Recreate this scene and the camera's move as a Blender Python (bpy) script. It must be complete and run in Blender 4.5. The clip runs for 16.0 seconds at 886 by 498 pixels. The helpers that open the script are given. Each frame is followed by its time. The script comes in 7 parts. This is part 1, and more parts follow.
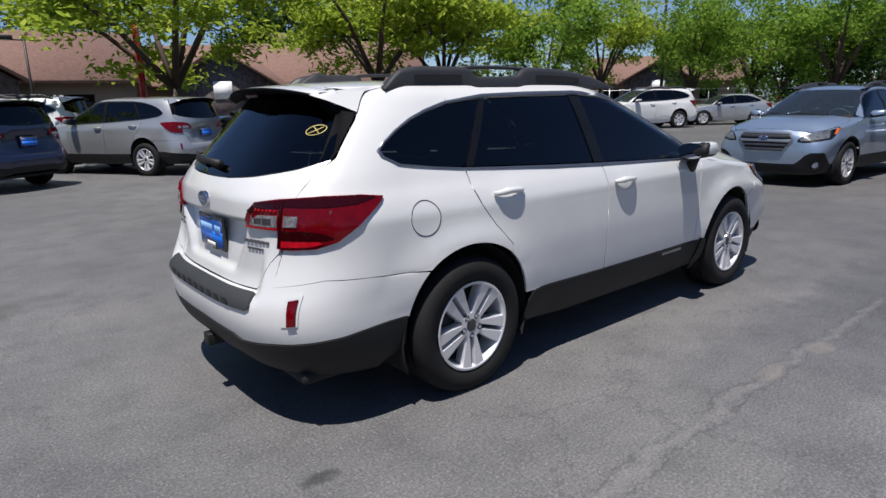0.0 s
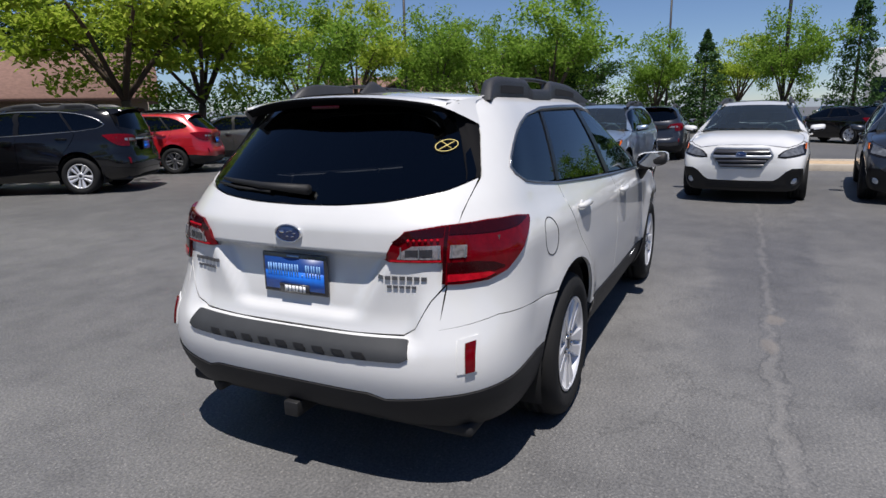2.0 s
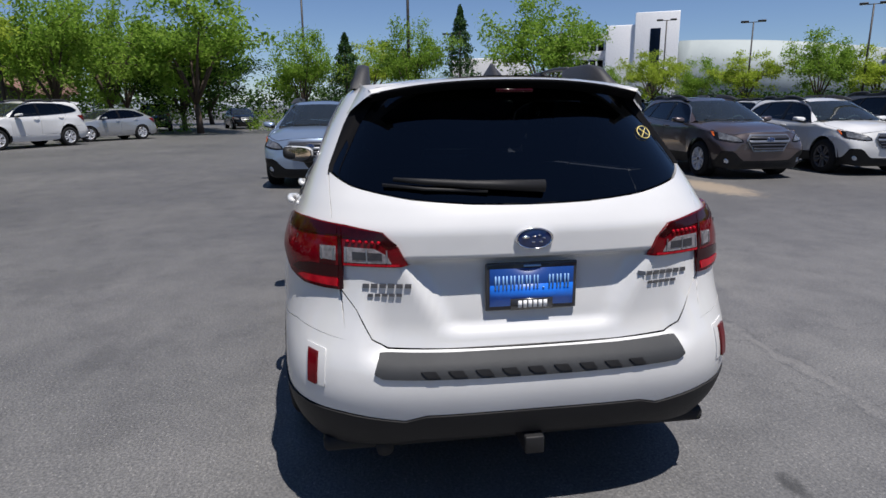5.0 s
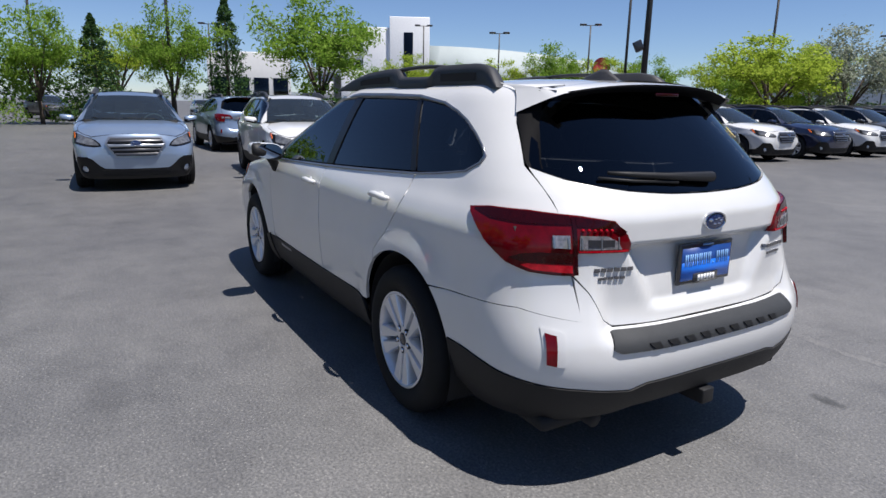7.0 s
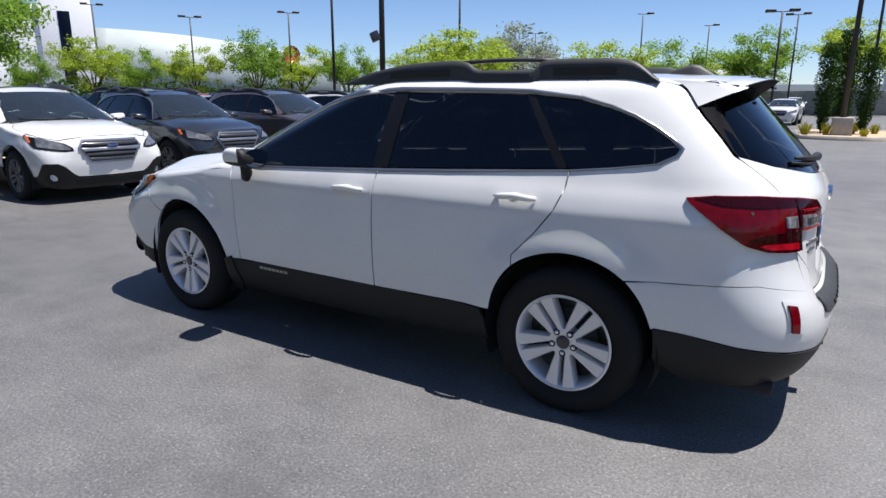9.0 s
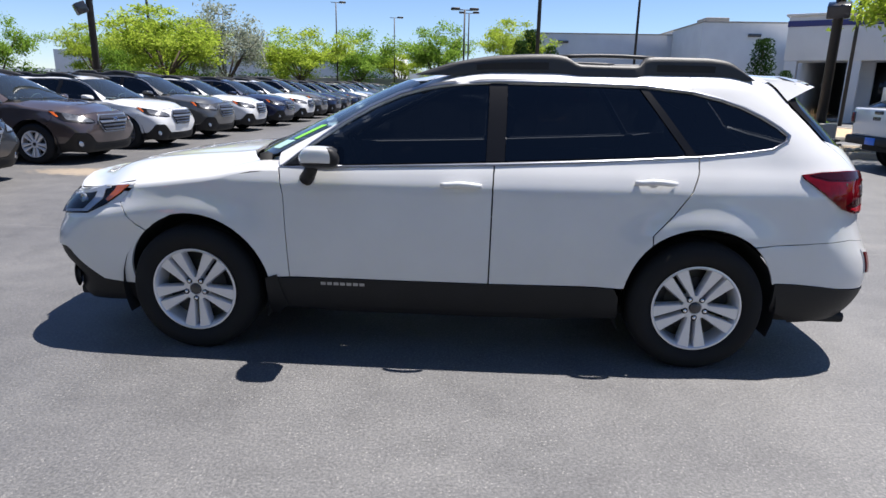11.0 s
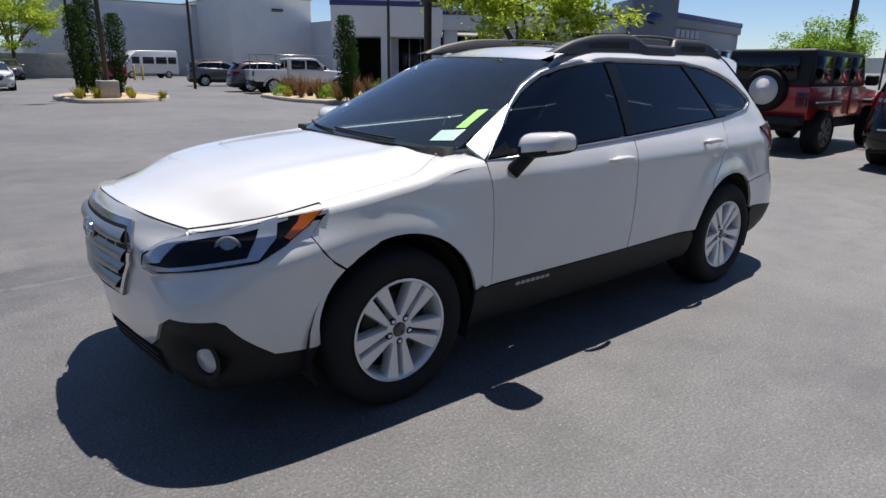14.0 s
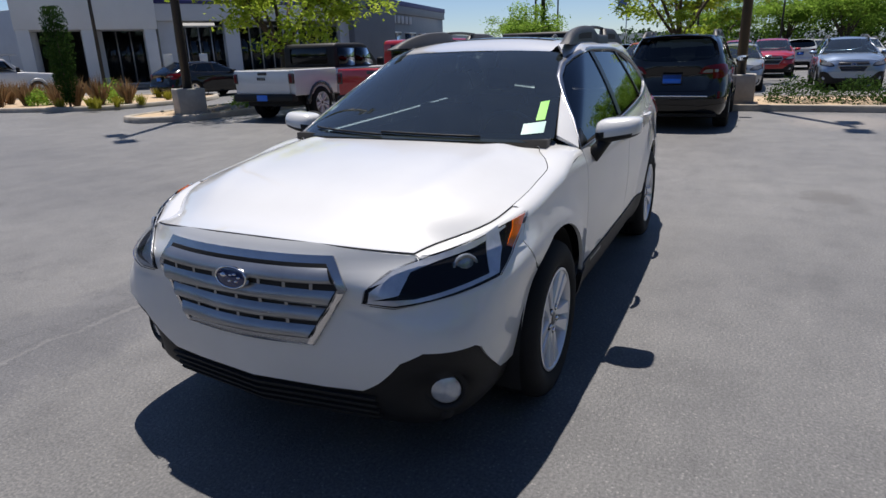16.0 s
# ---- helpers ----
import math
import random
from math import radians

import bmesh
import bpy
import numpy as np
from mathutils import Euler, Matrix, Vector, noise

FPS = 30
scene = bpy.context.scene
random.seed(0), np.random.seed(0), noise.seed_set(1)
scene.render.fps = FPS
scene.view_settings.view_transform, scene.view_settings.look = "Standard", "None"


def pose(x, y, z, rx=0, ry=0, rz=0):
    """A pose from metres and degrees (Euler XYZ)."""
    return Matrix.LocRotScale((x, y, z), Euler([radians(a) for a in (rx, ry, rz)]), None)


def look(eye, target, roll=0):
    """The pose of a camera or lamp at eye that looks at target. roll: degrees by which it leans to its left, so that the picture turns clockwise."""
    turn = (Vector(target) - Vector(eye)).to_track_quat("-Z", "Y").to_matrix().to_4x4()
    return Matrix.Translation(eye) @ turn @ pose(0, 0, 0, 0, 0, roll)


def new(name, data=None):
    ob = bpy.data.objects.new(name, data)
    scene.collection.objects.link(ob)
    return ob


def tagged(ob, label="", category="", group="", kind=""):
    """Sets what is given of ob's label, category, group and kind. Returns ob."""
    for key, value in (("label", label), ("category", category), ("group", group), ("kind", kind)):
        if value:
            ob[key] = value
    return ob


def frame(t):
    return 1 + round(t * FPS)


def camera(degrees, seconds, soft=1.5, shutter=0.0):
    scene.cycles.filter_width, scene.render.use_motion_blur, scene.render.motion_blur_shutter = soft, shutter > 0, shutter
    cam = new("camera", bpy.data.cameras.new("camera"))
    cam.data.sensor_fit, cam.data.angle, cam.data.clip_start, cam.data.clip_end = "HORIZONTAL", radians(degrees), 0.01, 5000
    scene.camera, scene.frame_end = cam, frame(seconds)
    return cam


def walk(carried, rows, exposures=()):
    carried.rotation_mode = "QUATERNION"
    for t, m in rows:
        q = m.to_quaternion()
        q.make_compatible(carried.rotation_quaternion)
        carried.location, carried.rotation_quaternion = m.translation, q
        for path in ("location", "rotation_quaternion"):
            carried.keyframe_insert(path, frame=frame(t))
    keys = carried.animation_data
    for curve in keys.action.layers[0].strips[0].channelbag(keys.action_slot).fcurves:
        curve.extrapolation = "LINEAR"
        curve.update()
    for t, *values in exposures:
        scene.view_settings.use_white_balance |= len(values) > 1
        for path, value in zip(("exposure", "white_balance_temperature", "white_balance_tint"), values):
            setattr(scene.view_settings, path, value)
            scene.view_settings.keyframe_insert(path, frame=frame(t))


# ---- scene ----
cam = camera(71.2, 16.0)
PATH = [
    (0, (-3.401, -3.109, 1.483), (-2.156, -1.616, 1.014), -1.2),
    (0.5, (-3.759, -2.702, 1.486), (-2.34, -1.367, 1.034), -1.4),
    (1, (-3.976, -2.271, 1.48), (-2.436, -1.081, 1.02), -1.7),
    (1.5, (-4.128, -1.861, 1.481), (-2.448, -0.861, 1.061), -1.3),
    (2, (-4.264, -1.61, 1.486), (-2.506, -0.758, 1.057), -1.2),
    (2.5, (-4.298, -1.329, 1.452), (-2.484, -0.608, 1.017), -1.1),
    (3, (-4.314, -0.91, 1.467), (-2.435, -0.38, 1.032), -0.8),
    (3.2, (-4.346, -0.719, 1.46), (-2.445, -0.288, 1.011), -0.4),
    (5.3, (-4.298, 0.81, 1.469), (-2.388, 0.43, 1.014), -0.9),
    (5.5, (-4.266, 0.966, 1.463), (-2.373, 0.515, 1.003), -1.0),
    (6, (-4.19, 1.366, 1.473), (-2.351, 0.73, 1.011), 0.1),
    (6.5, (-4.134, 1.815, 1.492), (-2.368, 0.996, 1.035), 1.1),
    (7, (-3.896, 2.169, 1.463), (-2.219, 1.178, 1.008), 1.1),
    (7.5, (-3.607, 2.553, 1.473), (-2.056, 1.375, 1.017), 0.2),
    (8, (-3.288, 2.96, 1.48), (-1.89, 1.601, 1.034), -0.2),
    (8.5, (-2.836, 3.247, 1.482), (-1.614, 1.729, 1.032), -0.0),
    (9, (-2.323, 3.509, 1.471), (-1.302, 1.857, 0.993), 0.3),
    (9.2, (-2.121, 3.575, 1.474), (-1.188, 1.877, 0.977), 0.3),
    (11.3, (0.133, 4.128, 1.476), (0.096, 2.191, 0.976), 1.1),
    (11.5, (0.349, 4.129, 1.482), (0.214, 2.196, 0.988), 1.0),
    (12, (0.893, 4.022, 1.475), (0.527, 2.121, 0.974), 0.6),
    (12.5, (1.458, 3.881, 1.472), (0.854, 2.044, 0.963), 0.5),
    (13, (1.937, 3.63, 1.466), (1.131, 1.877, 0.94), 0.4),
    (13.5, (2.395, 3.307, 1.457), (1.386, 1.667, 0.917), 0.6),
    (14, (2.788, 2.964, 1.458), (1.59, 1.466, 0.893), 0.7),
    (14.5, (3.081, 2.589, 1.471), (1.719, 1.24, 0.903), 0.8),
    (15, (3.409, 2.235, 1.485), (1.9, 1.056, 0.91), 0.1),
    (15.5, (3.654, 1.885, 1.496), (2.035, 0.866, 0.91), -1.4),
    (16, (3.894, 1.595, 1.52), (2.186, 0.751, 0.912), -1.8),
]
EXPOSURES = [(0, 0.42, 6450, 12), (3, 0.34, 6450, 12), (5.5, 0.34, 6450, 12), (7.0, 0.62, 6400, 12), (8.5, 0.84, 6400, 12), (9.2, 0.95, 6400, 12), (11.5, 1.1, 6500, 12), (12.5, 0.99, 6600, 12), (14.5, 0.57, 6650, 12), (16, 0.47, 6600, 12)]
walk(cam, [(t, look(eye, target, roll)) for t, eye, target, roll in PATH], EXPOSURES)

# ---- world, sun, exposure ----
SUN_TO = Vector((-0.29, -0.155, 1.0)).normalized()
world = bpy.data.worlds.new("sky")
scene.world = world
world.use_nodes = True
wn = world.node_tree
sky = wn.nodes.new("ShaderNodeTexSky")
sky.sky_type = "NISHITA"
sky.sun_disc = False
sky.sun_elevation = math.asin(SUN_TO.z)
sky.sun_rotation = math.atan2(SUN_TO.x, SUN_TO.y)
sky.altitude, sky.air_density, sky.dust_density, sky.ozone_density = 1400, 1.0, 0.0, 2.5
cool = wn.nodes.new("ShaderNodeMix")
cool.data_type, cool.blend_type = "RGBA", "MULTIPLY"
cool.inputs[0].default_value, cool.inputs[7].default_value = 1.0, (0.88, 0.96, 1.12, 1)
wn.links.new(sky.outputs["Color"], cool.inputs[6])
wn.links.new(cool.outputs[2], wn.nodes["Background"].inputs["Color"])
wn.nodes["Background"].inputs["Strength"].default_value = 0.062
sun = new("sun", bpy.data.lights.new("sun", "SUN"))
sun.data.energy, sun.data.angle, sun.data.color = 4.6, radians(0.53), (1.0, 0.96, 0.9)
sun.matrix_world = look((0, 0, 30), Vector((0, 0, 30)) - SUN_TO)

# ---- materials ----
MATS = {}


def nodes_of(name):
    m = bpy.data.materials.new(name)
    m.use_nodes = True
    return m, m.node_tree, m.node_tree.nodes["Principled BSDF"]


def noise_node(nt, scale, detail=4.0, rough=0.6, coord="Object"):
    tc = nt.nodes.new("ShaderNodeTexCoord")
    n = nt.nodes.new("ShaderNodeTexNoise")
    n.inputs["Scale"].default_value, n.inputs["Detail"].default_value, n.inputs["Roughness"].default_value = scale, detail, rough
    nt.links.new(tc.outputs[coord], n.inputs["Vector"])
    return n


def ramp(nt, fac, stops):
    r = nt.nodes.new("ShaderNodeValToRGB")
    while len(r.color_ramp.elements) < len(stops):
        r.color_ramp.elements.new(0.5)
    for e, (p, c) in zip(r.color_ramp.elements, stops):
        e.position, e.color = p, (*c, 1)
    nt.links.new(fac, r.inputs["Fac"])
    return r


def mixcol(nt, mode, fac, a, b):
    m = nt.nodes.new("ShaderNodeMix")
    m.data_type, m.blend_type = "RGBA", mode
    for sock, v in ((m.inputs[0], fac), (m.inputs[6], a), (m.inputs[7], b)):
        if isinstance(v, (int, float)):
            sock.default_value = v
        elif isinstance(v, tuple):
            sock.default_value = (*v, 1)
        else:
            nt.links.new(v, sock)
    return m.outputs[2]


def bump(nt, bsdf, height, strength, dist):
    b = nt.nodes.new("ShaderNodeBump")
    b.inputs["Strength"].default_value, b.inputs["Distance"].default_value = strength, dist
    nt.links.new(height, b.inputs["Height"])
    nt.links.new(b.outputs["Normal"], bsdf.inputs["Normal"])


def plain(name, col, rough=0.5, metal=0.0, coat=0.0, var=0.12, scale=6.0, spec=0.5, bumps=0.0, bscale=200.0):
    """A surface with soft blotches and, where asked, a fine grain."""
    if name in MATS:
        return MATS[name]
    m, nt, b = nodes_of(name)
    n = noise_node(nt, scale)
    r = ramp(nt, n.outputs["Fac"], [(0.3, tuple(c * (1 - var) for c in col)), (0.7, tuple(min(1, c * (1 + var)) for c in col))])
    nt.links.new(r.outputs["Color"], b.inputs["Base Color"])
    b.inputs["Roughness"].default_value, b.inputs["Metallic"].default_value = rough, metal
    b.inputs["Coat Weight"].default_value, b.inputs["Coat Roughness"].default_value = coat, 0.03
    b.inputs["Specular IOR Level"].default_value = spec
    if bumps:
        n2 = noise_node(nt, bscale, 2)
        bump(nt, b, n2.outputs["Fac"], bumps, 0.002)
    MATS[name] = m
    return m


def paint(name, col, metal=0.0, rough=0.35):
    return plain(name, col, rough, metal, 1.0, 0.03, 3.0)


def glass(name, tint, rough=0.0, ior=1.5, sheen=0.0):
    """Tinted pane: lets a share of the light through and mirrors the rest by Fresnel."""
    if name in MATS:
        return MATS[name]
    m, nt, b = nodes_of(name)
    t = nt.nodes.new("ShaderNodeBsdfTransparent")
    t.inputs["Color"].default_value = (*tint, 1)
    g = nt.nodes.new("ShaderNodeBsdfGlossy")
    g.inputs["Roughness"].default_value = rough
    g.inputs["Color"].default_value = (0.9, 0.95, 1, 1)
    f = nt.nodes.new("ShaderNodeFresnel")
    f.inputs["IOR"].default_value = ior
    mx = nt.nodes.new("ShaderNodeMixShader")
    nt.links.new(f.outputs[0], mx.inputs[0])
    nt.links.new(t.outputs[0], mx.inputs[1])
    nt.links.new(g.outputs[0], mx.inputs[2])
    last = mx.outputs[0]
    # teal diffuse film: the windshield's pale sky reflection put into the colour
    if sheen:
        d = nt.nodes.new("ShaderNodeBsdfDiffuse")
        d.inputs["Color"].default_value = (0.42, 0.52, 0.54, 1)
        film_ = nt.nodes.new("ShaderNodeMixShader")
        n = noise_node(nt, 5.0, 4, 0.6)
        mr = nt.nodes.new("ShaderNodeMapRange")
        mr.inputs["To Min"].default_value, mr.inputs["To Max"].default_value = sheen * 0.6, sheen * 1.4
        nt.links.new(n.outputs["Fac"], mr.inputs["Value"])
        nt.links.new(mr.outputs[0], film_.inputs[0])
        nt.links.new(last, film_.inputs[1])
        nt.links.new(d.outputs[0], film_.inputs[2])
        last = film_.outputs[0]
    nt.links.new(last, nt.nodes["Material Output"].inputs["Surface"])
    MATS[name] = m
    return m


WHITE = paint("white_paint", (0.625, 0.625, 0.62), 0.0, 0.3)
BLACK_PLASTIC = plain("black_plastic", (0.013, 0.013, 0.014), 0.55, spec=0.3, bumps=0.25, bscale=900)
RAIL_PLASTIC = plain("rail_plastic", (0.028, 0.028, 0.03), 0.5, bumps=0.2, bscale=700)
# near-black: the shade inside wells, slots and cabin put into the colour
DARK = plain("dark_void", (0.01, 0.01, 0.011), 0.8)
RUBBER = plain("tyre_rubber", (0.012, 0.012, 0.0125), 0.8, spec=0.25, bumps=0.3, bscale=120)
ALLOY = plain("alloy", (0.68, 0.68, 0.7), 0.32, 0.45, 0.3, 0.05)
PILLAR = plain("pillar_black", (0.006, 0.006, 0.007), 0.3, spec=0.25)
TAIL_CLEAR = plain("tail_clear", (0.24, 0.225, 0.24), 0.12, 0.3, 0.8, 0.4, 60)
TRIM = plain("bright_trim", (0.30, 0.31, 0.34), 0.28, 0.9)
CHROME = plain("chrome", (0.75, 0.75, 0.77), 0.08, 1.0, 0, 0.02)
SATIN = plain("satin_silver", (0.33, 0.34, 0.36), 0.3, 0.8)
PRIVACY = glass("privacy_glass", (0.05, 0.055, 0.06))
FRONT_GLASS = glass("front_door_glass", (0.06, 0.066, 0.07))
SHIELD = glass("windshield_glass", (0.42, 0.56, 0.57), 0.0, 1.8, 0.03)
CLEAR = glass("clear_lens", (0.95, 0.96, 0.98), 0.0, 1.16)
RED_LENS = plain("red_lens", (0.11, 0.001, 0.004), 0.08, 0, 0.0, 0.25, 25, spec=0.3)
BRIGHT_RED = plain("bright_red_lens", (0.36, 0.004, 0.012), 0.1, 0, 0.0, 0.35, 45, spec=0.3)
DEEP_RED = plain("deep_red_lens", (0.022, 0.001, 0.002), 0.1, 0, 0.0, 0.2, 40, spec=0.3)
AMBER = plain("amber_lens", (0.75, 0.14, 0.012), 0.12, 0, 1.0, 0.1, 40)
LAMP_SILVER = plain("lamp_reflector", (0.52, 0.54, 0.58), 0.22, 0.35, 0.6, 0.12, 30)
LAMP_DARK = plain("lamp_bezel", (0.03, 0.03, 0.035), 0.25, 0, 0.5)
SEAT = plain("seat_fabric", (0.015, 0.015, 0.016), 0.85, bumps=0.3, bscale=300)
DASH = plain("dash_plastic", (0.13, 0.133, 0.135), 0.6)
PLATE_BLUE = plain("plate_blue", (0.012, 0.15, 0.66), 0.35, 0, 0.2, 0.08, 30)
PLATE_NAVY = plain("plate_navy", (0.008, 0.045, 0.21), 0.35, 0, 0.2)
PLATE_LETTER = plain("plate_letter", (0.20, 0.38, 0.66), 0.4)
WHITE_PRINT = plain("white_print", (0.8, 0.8, 0.8), 0.5)
BADGE_BLUE = plain("badge_blue", (0.012, 0.03, 0.11), 0.15, 0.2, 1.0)
YELLOW_MARK = plain("yellow_marker", (0.75, 0.6, 0.2), 0.5)
GREEN_STICKER = plain("green_sticker", (0.2, 0.6, 0.06), 0.5)
CARD = plain("pale_card", (0.36, 0.56, 0.5), 0.5)


# ---- mesh helpers ----
def finish(bm, name, mat, smooth=True):
    me = bpy.data.meshes.new(name)
    for f in bm.faces:
        f.smooth = smooth
    bm.to_mesh(me)
    bm.free()
    for mm in (mat if isinstance(mat, (list, tuple)) else [mat]):
        me.materials.append(mm)
    return me


def part(name, data, mat, parent, label="", smooth=True, m=None):
    """Links a bmesh (or a finished mesh) as one mesh object under a thing or a part."""
    me = data if isinstance(data, bpy.types.Mesh) else finish(data, name, mat, smooth)
    ob = new(name, me)
    ob.parent = parent
    if m is not None:
        ob.matrix_basis = m
    if label:
        ob["label"] = label
    return ob


def thing(name, label, category, m=None, group="", kind=""):
    ob = new(name)
    ob.empty_display_size = 0.2
    if m is not None:
        ob.matrix_basis = m
    return tagged(ob, label, category, group, kind)


def box(bm, lo, hi, bev=0.0, seg=2, m=None):
    r = bmesh.ops.create_cube(bm, size=1.0)
    vs = r["verts"]
    for v in vs:
        v.co = Vector([lo[i] + (v.co[i] + 0.5) * (hi[i] - lo[i]) for i in range(3)])
    if bev:
        es = list({e for v in vs for e in v.link_edges})
        rb = bmesh.ops.bevel(bm, geom=es, offset=bev, segments=seg, affect="EDGES", profile=0.5)
        vs = list({v for f in rb["faces"] for v in f.verts} | {v for v in vs if v.is_valid})
    if m is not None:
        for v in vs:
            v.co = m @ v.co
    return vs


def bx(lo, hi, bev=0.0, seg=2, m=None):
    bm = bmesh.new()
    box(bm, lo, hi, bev, seg, m)
    return bm


def lathe(bm, prof, n=32, axis="y", at=(0, 0, 0)):
    """Turns a profile of (radius, offset along the axis)."""
    rows = []
    for r, o in prof:
        row = []
        for i in range(n):
            a = 2 * math.pi * i / n
            c, s = r * math.cos(a), r * math.sin(a)
            p = {"y": (c, o, s), "z": (c, s, o), "x": (o, c, s)}[axis]
            row.append(bm.verts.new(Vector(p) + Vector(at)))
        rows.append(row)
    for a, b in zip(rows, rows[1:]):
        for i in range(n):
            j = (i + 1) % n
            bm.faces.new((a[i], a[j], b[j], b[i]))
    return rows


def tube(bm, pts, radii, n=8, cap=True):
    """A round bar through points."""
    pts = [Vector(p) for p in pts]
    if isinstance(radii, (int, float)):
        radii = [radii] * len(pts)
    rows = []
    for i, p in enumerate(pts):
        d = (pts[min(i + 1, len(pts) - 1)] - pts[max(i - 1, 0)]).normalized()
        a = d.orthogonal().normalized() if abs(d.z) > 0.95 else d.cross(Vector((0, 0, 1))).normalized()
        b = d.cross(a)
        rows.append([bm.verts.new(p + (a * math.cos(2 * math.pi * k / n) + b * math.sin(2 * math.pi * k / n)) * radii[i]) for k in range(n)])
    for r0, r1 in zip(rows, rows[1:]):
        for k in range(n):
            j = (k + 1) % n
            bm.faces.new((r0[k], r0[j], r1[j], r1[k]))
    if cap:
        bm.faces.new(rows[0][::-1])
        bm.faces.new(rows[-1])
    return rows


def prism(bm, outline, axis, a, b):
    """Extrudes a flat outline along an axis from a to b."""
    def at(p, q):
        return {"y": (p[0], q, p[1]), "z": (p[0], p[1], q), "x": (q, p[0], p[1])}[axis]
    r0 = [bm.verts.new(at(p, a)) for p in outline]
    r1 = [bm.verts.new(at(p, b)) for p in outline]
    n = len(outline)
    fs = [bm.faces.new(r0), bm.faces.new(r1[::-1])]
    for i in range(n):
        fs.append(bm.faces.new((r0[i], r1[i], r1[(i + 1) % n], r0[(i + 1) % n])))
    bmesh.ops.recalc_face_normals(bm, faces=fs)
    return r0 + r1


class Curve:
    """Smooth curve through (v, value) pairs."""
    def __init__(self, *pts):
        self.x = np.array([p[0] for p in pts], float)
        self.y = np.array([p[1] for p in pts], float)
        d = np.diff(self.y) / np.diff(self.x)
        m = np.empty(len(pts))
        m[0], m[-1] = d[0], d[-1]
        for i in range(1, len(pts) - 1):
            m[i] = 0 if d[i - 1] * d[i] <= 0 else 2 * d[i - 1] * d[i] / (d[i - 1] + d[i])
        self.m = m

    def __call__(self, v):
        x, y, m = self.x, self.y, self.m
        if v <= x[0]:
            return y[0] + m[0] * (v - x[0])
        if v >= x[-1]:
            return y[-1] + m[-1] * (v - x[-1])
        i = int(np.searchsorted(x, v)) - 1
        h = x[i + 1] - x[i]
        t = (v - x[i]) / h
        return (y[i] * (1 + 2 * t) * (1 - t) ** 2 + m[i] * h * t * (1 - t) ** 2
                + y[i + 1] * t * t * (3 - 2 * t) + m[i + 1] * h * t * t * (t - 1))


def sstep(a, b, v):
    t = min(1, max(0, (v - a) / (b - a)))
    return t * t * (3 - 2 * t)


# ---- the car body: horizontal slices, front and rear corners as superellipses ----
WHEEL_X, HUB_Z, TYRE_R, ARCH_R = 1.3725, 0.352, 0.36, 0.437
HALF_W = Curve((0.18, 0.79), (0.28, 0.855), (0.42, 0.893), (0.58, 0.912), (0.74, 0.92), (0.88, 0.9165), (0.965, 0.913), (0.982, 0.908), (1.04, 0.885), (1.10, 0.852),
               (1.16, 0.825), (1.30, 0.758), (1.45, 0.675), (1.52, 0.625), (1.565, 0.56))
NOSE = Curve((0.18, 2.24), (0.28, 2.305), (0.40, 2.335), (0.55, 2.35), (0.70, 2.345), (0.80, 2.335), (0.88, 2.305), (0.95, 2.25), (1.05, 2.12))
SHIELD_X = Curve((1.02, 1.26), (1.14, 1.05), (1.30, 0.73), (1.45, 0.42), (1.53, 0.22), (1.58, 0.07))
TAIL = Curve((0.18, -2.22), (0.30, -2.36), (0.42, -2.415), (0.53, -2.436), (0.60, -2.43), (0.70, -2.40), (0.80, -2.375), (0.93, -2.352),
             (1.05, -2.345), (1.13, -2.305), (1.22, -2.23), (1.45, -2.02), (1.53, -1.95), (1.57, -1.90))


TAIL_MID = Curve((0.53, -2.436), (0.60, -2.43), (0.635, -2.40), (0.665, -2.36), (0.75, -2.345), (0.95, -2.347), (1.05, -2.345), (1.13, -2.305))


def side_y(x, z, flare=True):
    y = HALF_W(z) * (1 - 0.055 * (abs(x) / 1.8) ** 2.6)
    if flare and z < 1.0:
        for wx in (WHEEL_X, -WHEEL_X):
            r = math.hypot(x - wx, z - HUB_Z)
            y += 0.028 * math.exp(-((r - ARCH_R) / 0.09) ** 2) * sstep(0.15, 0.35, z)
    return y


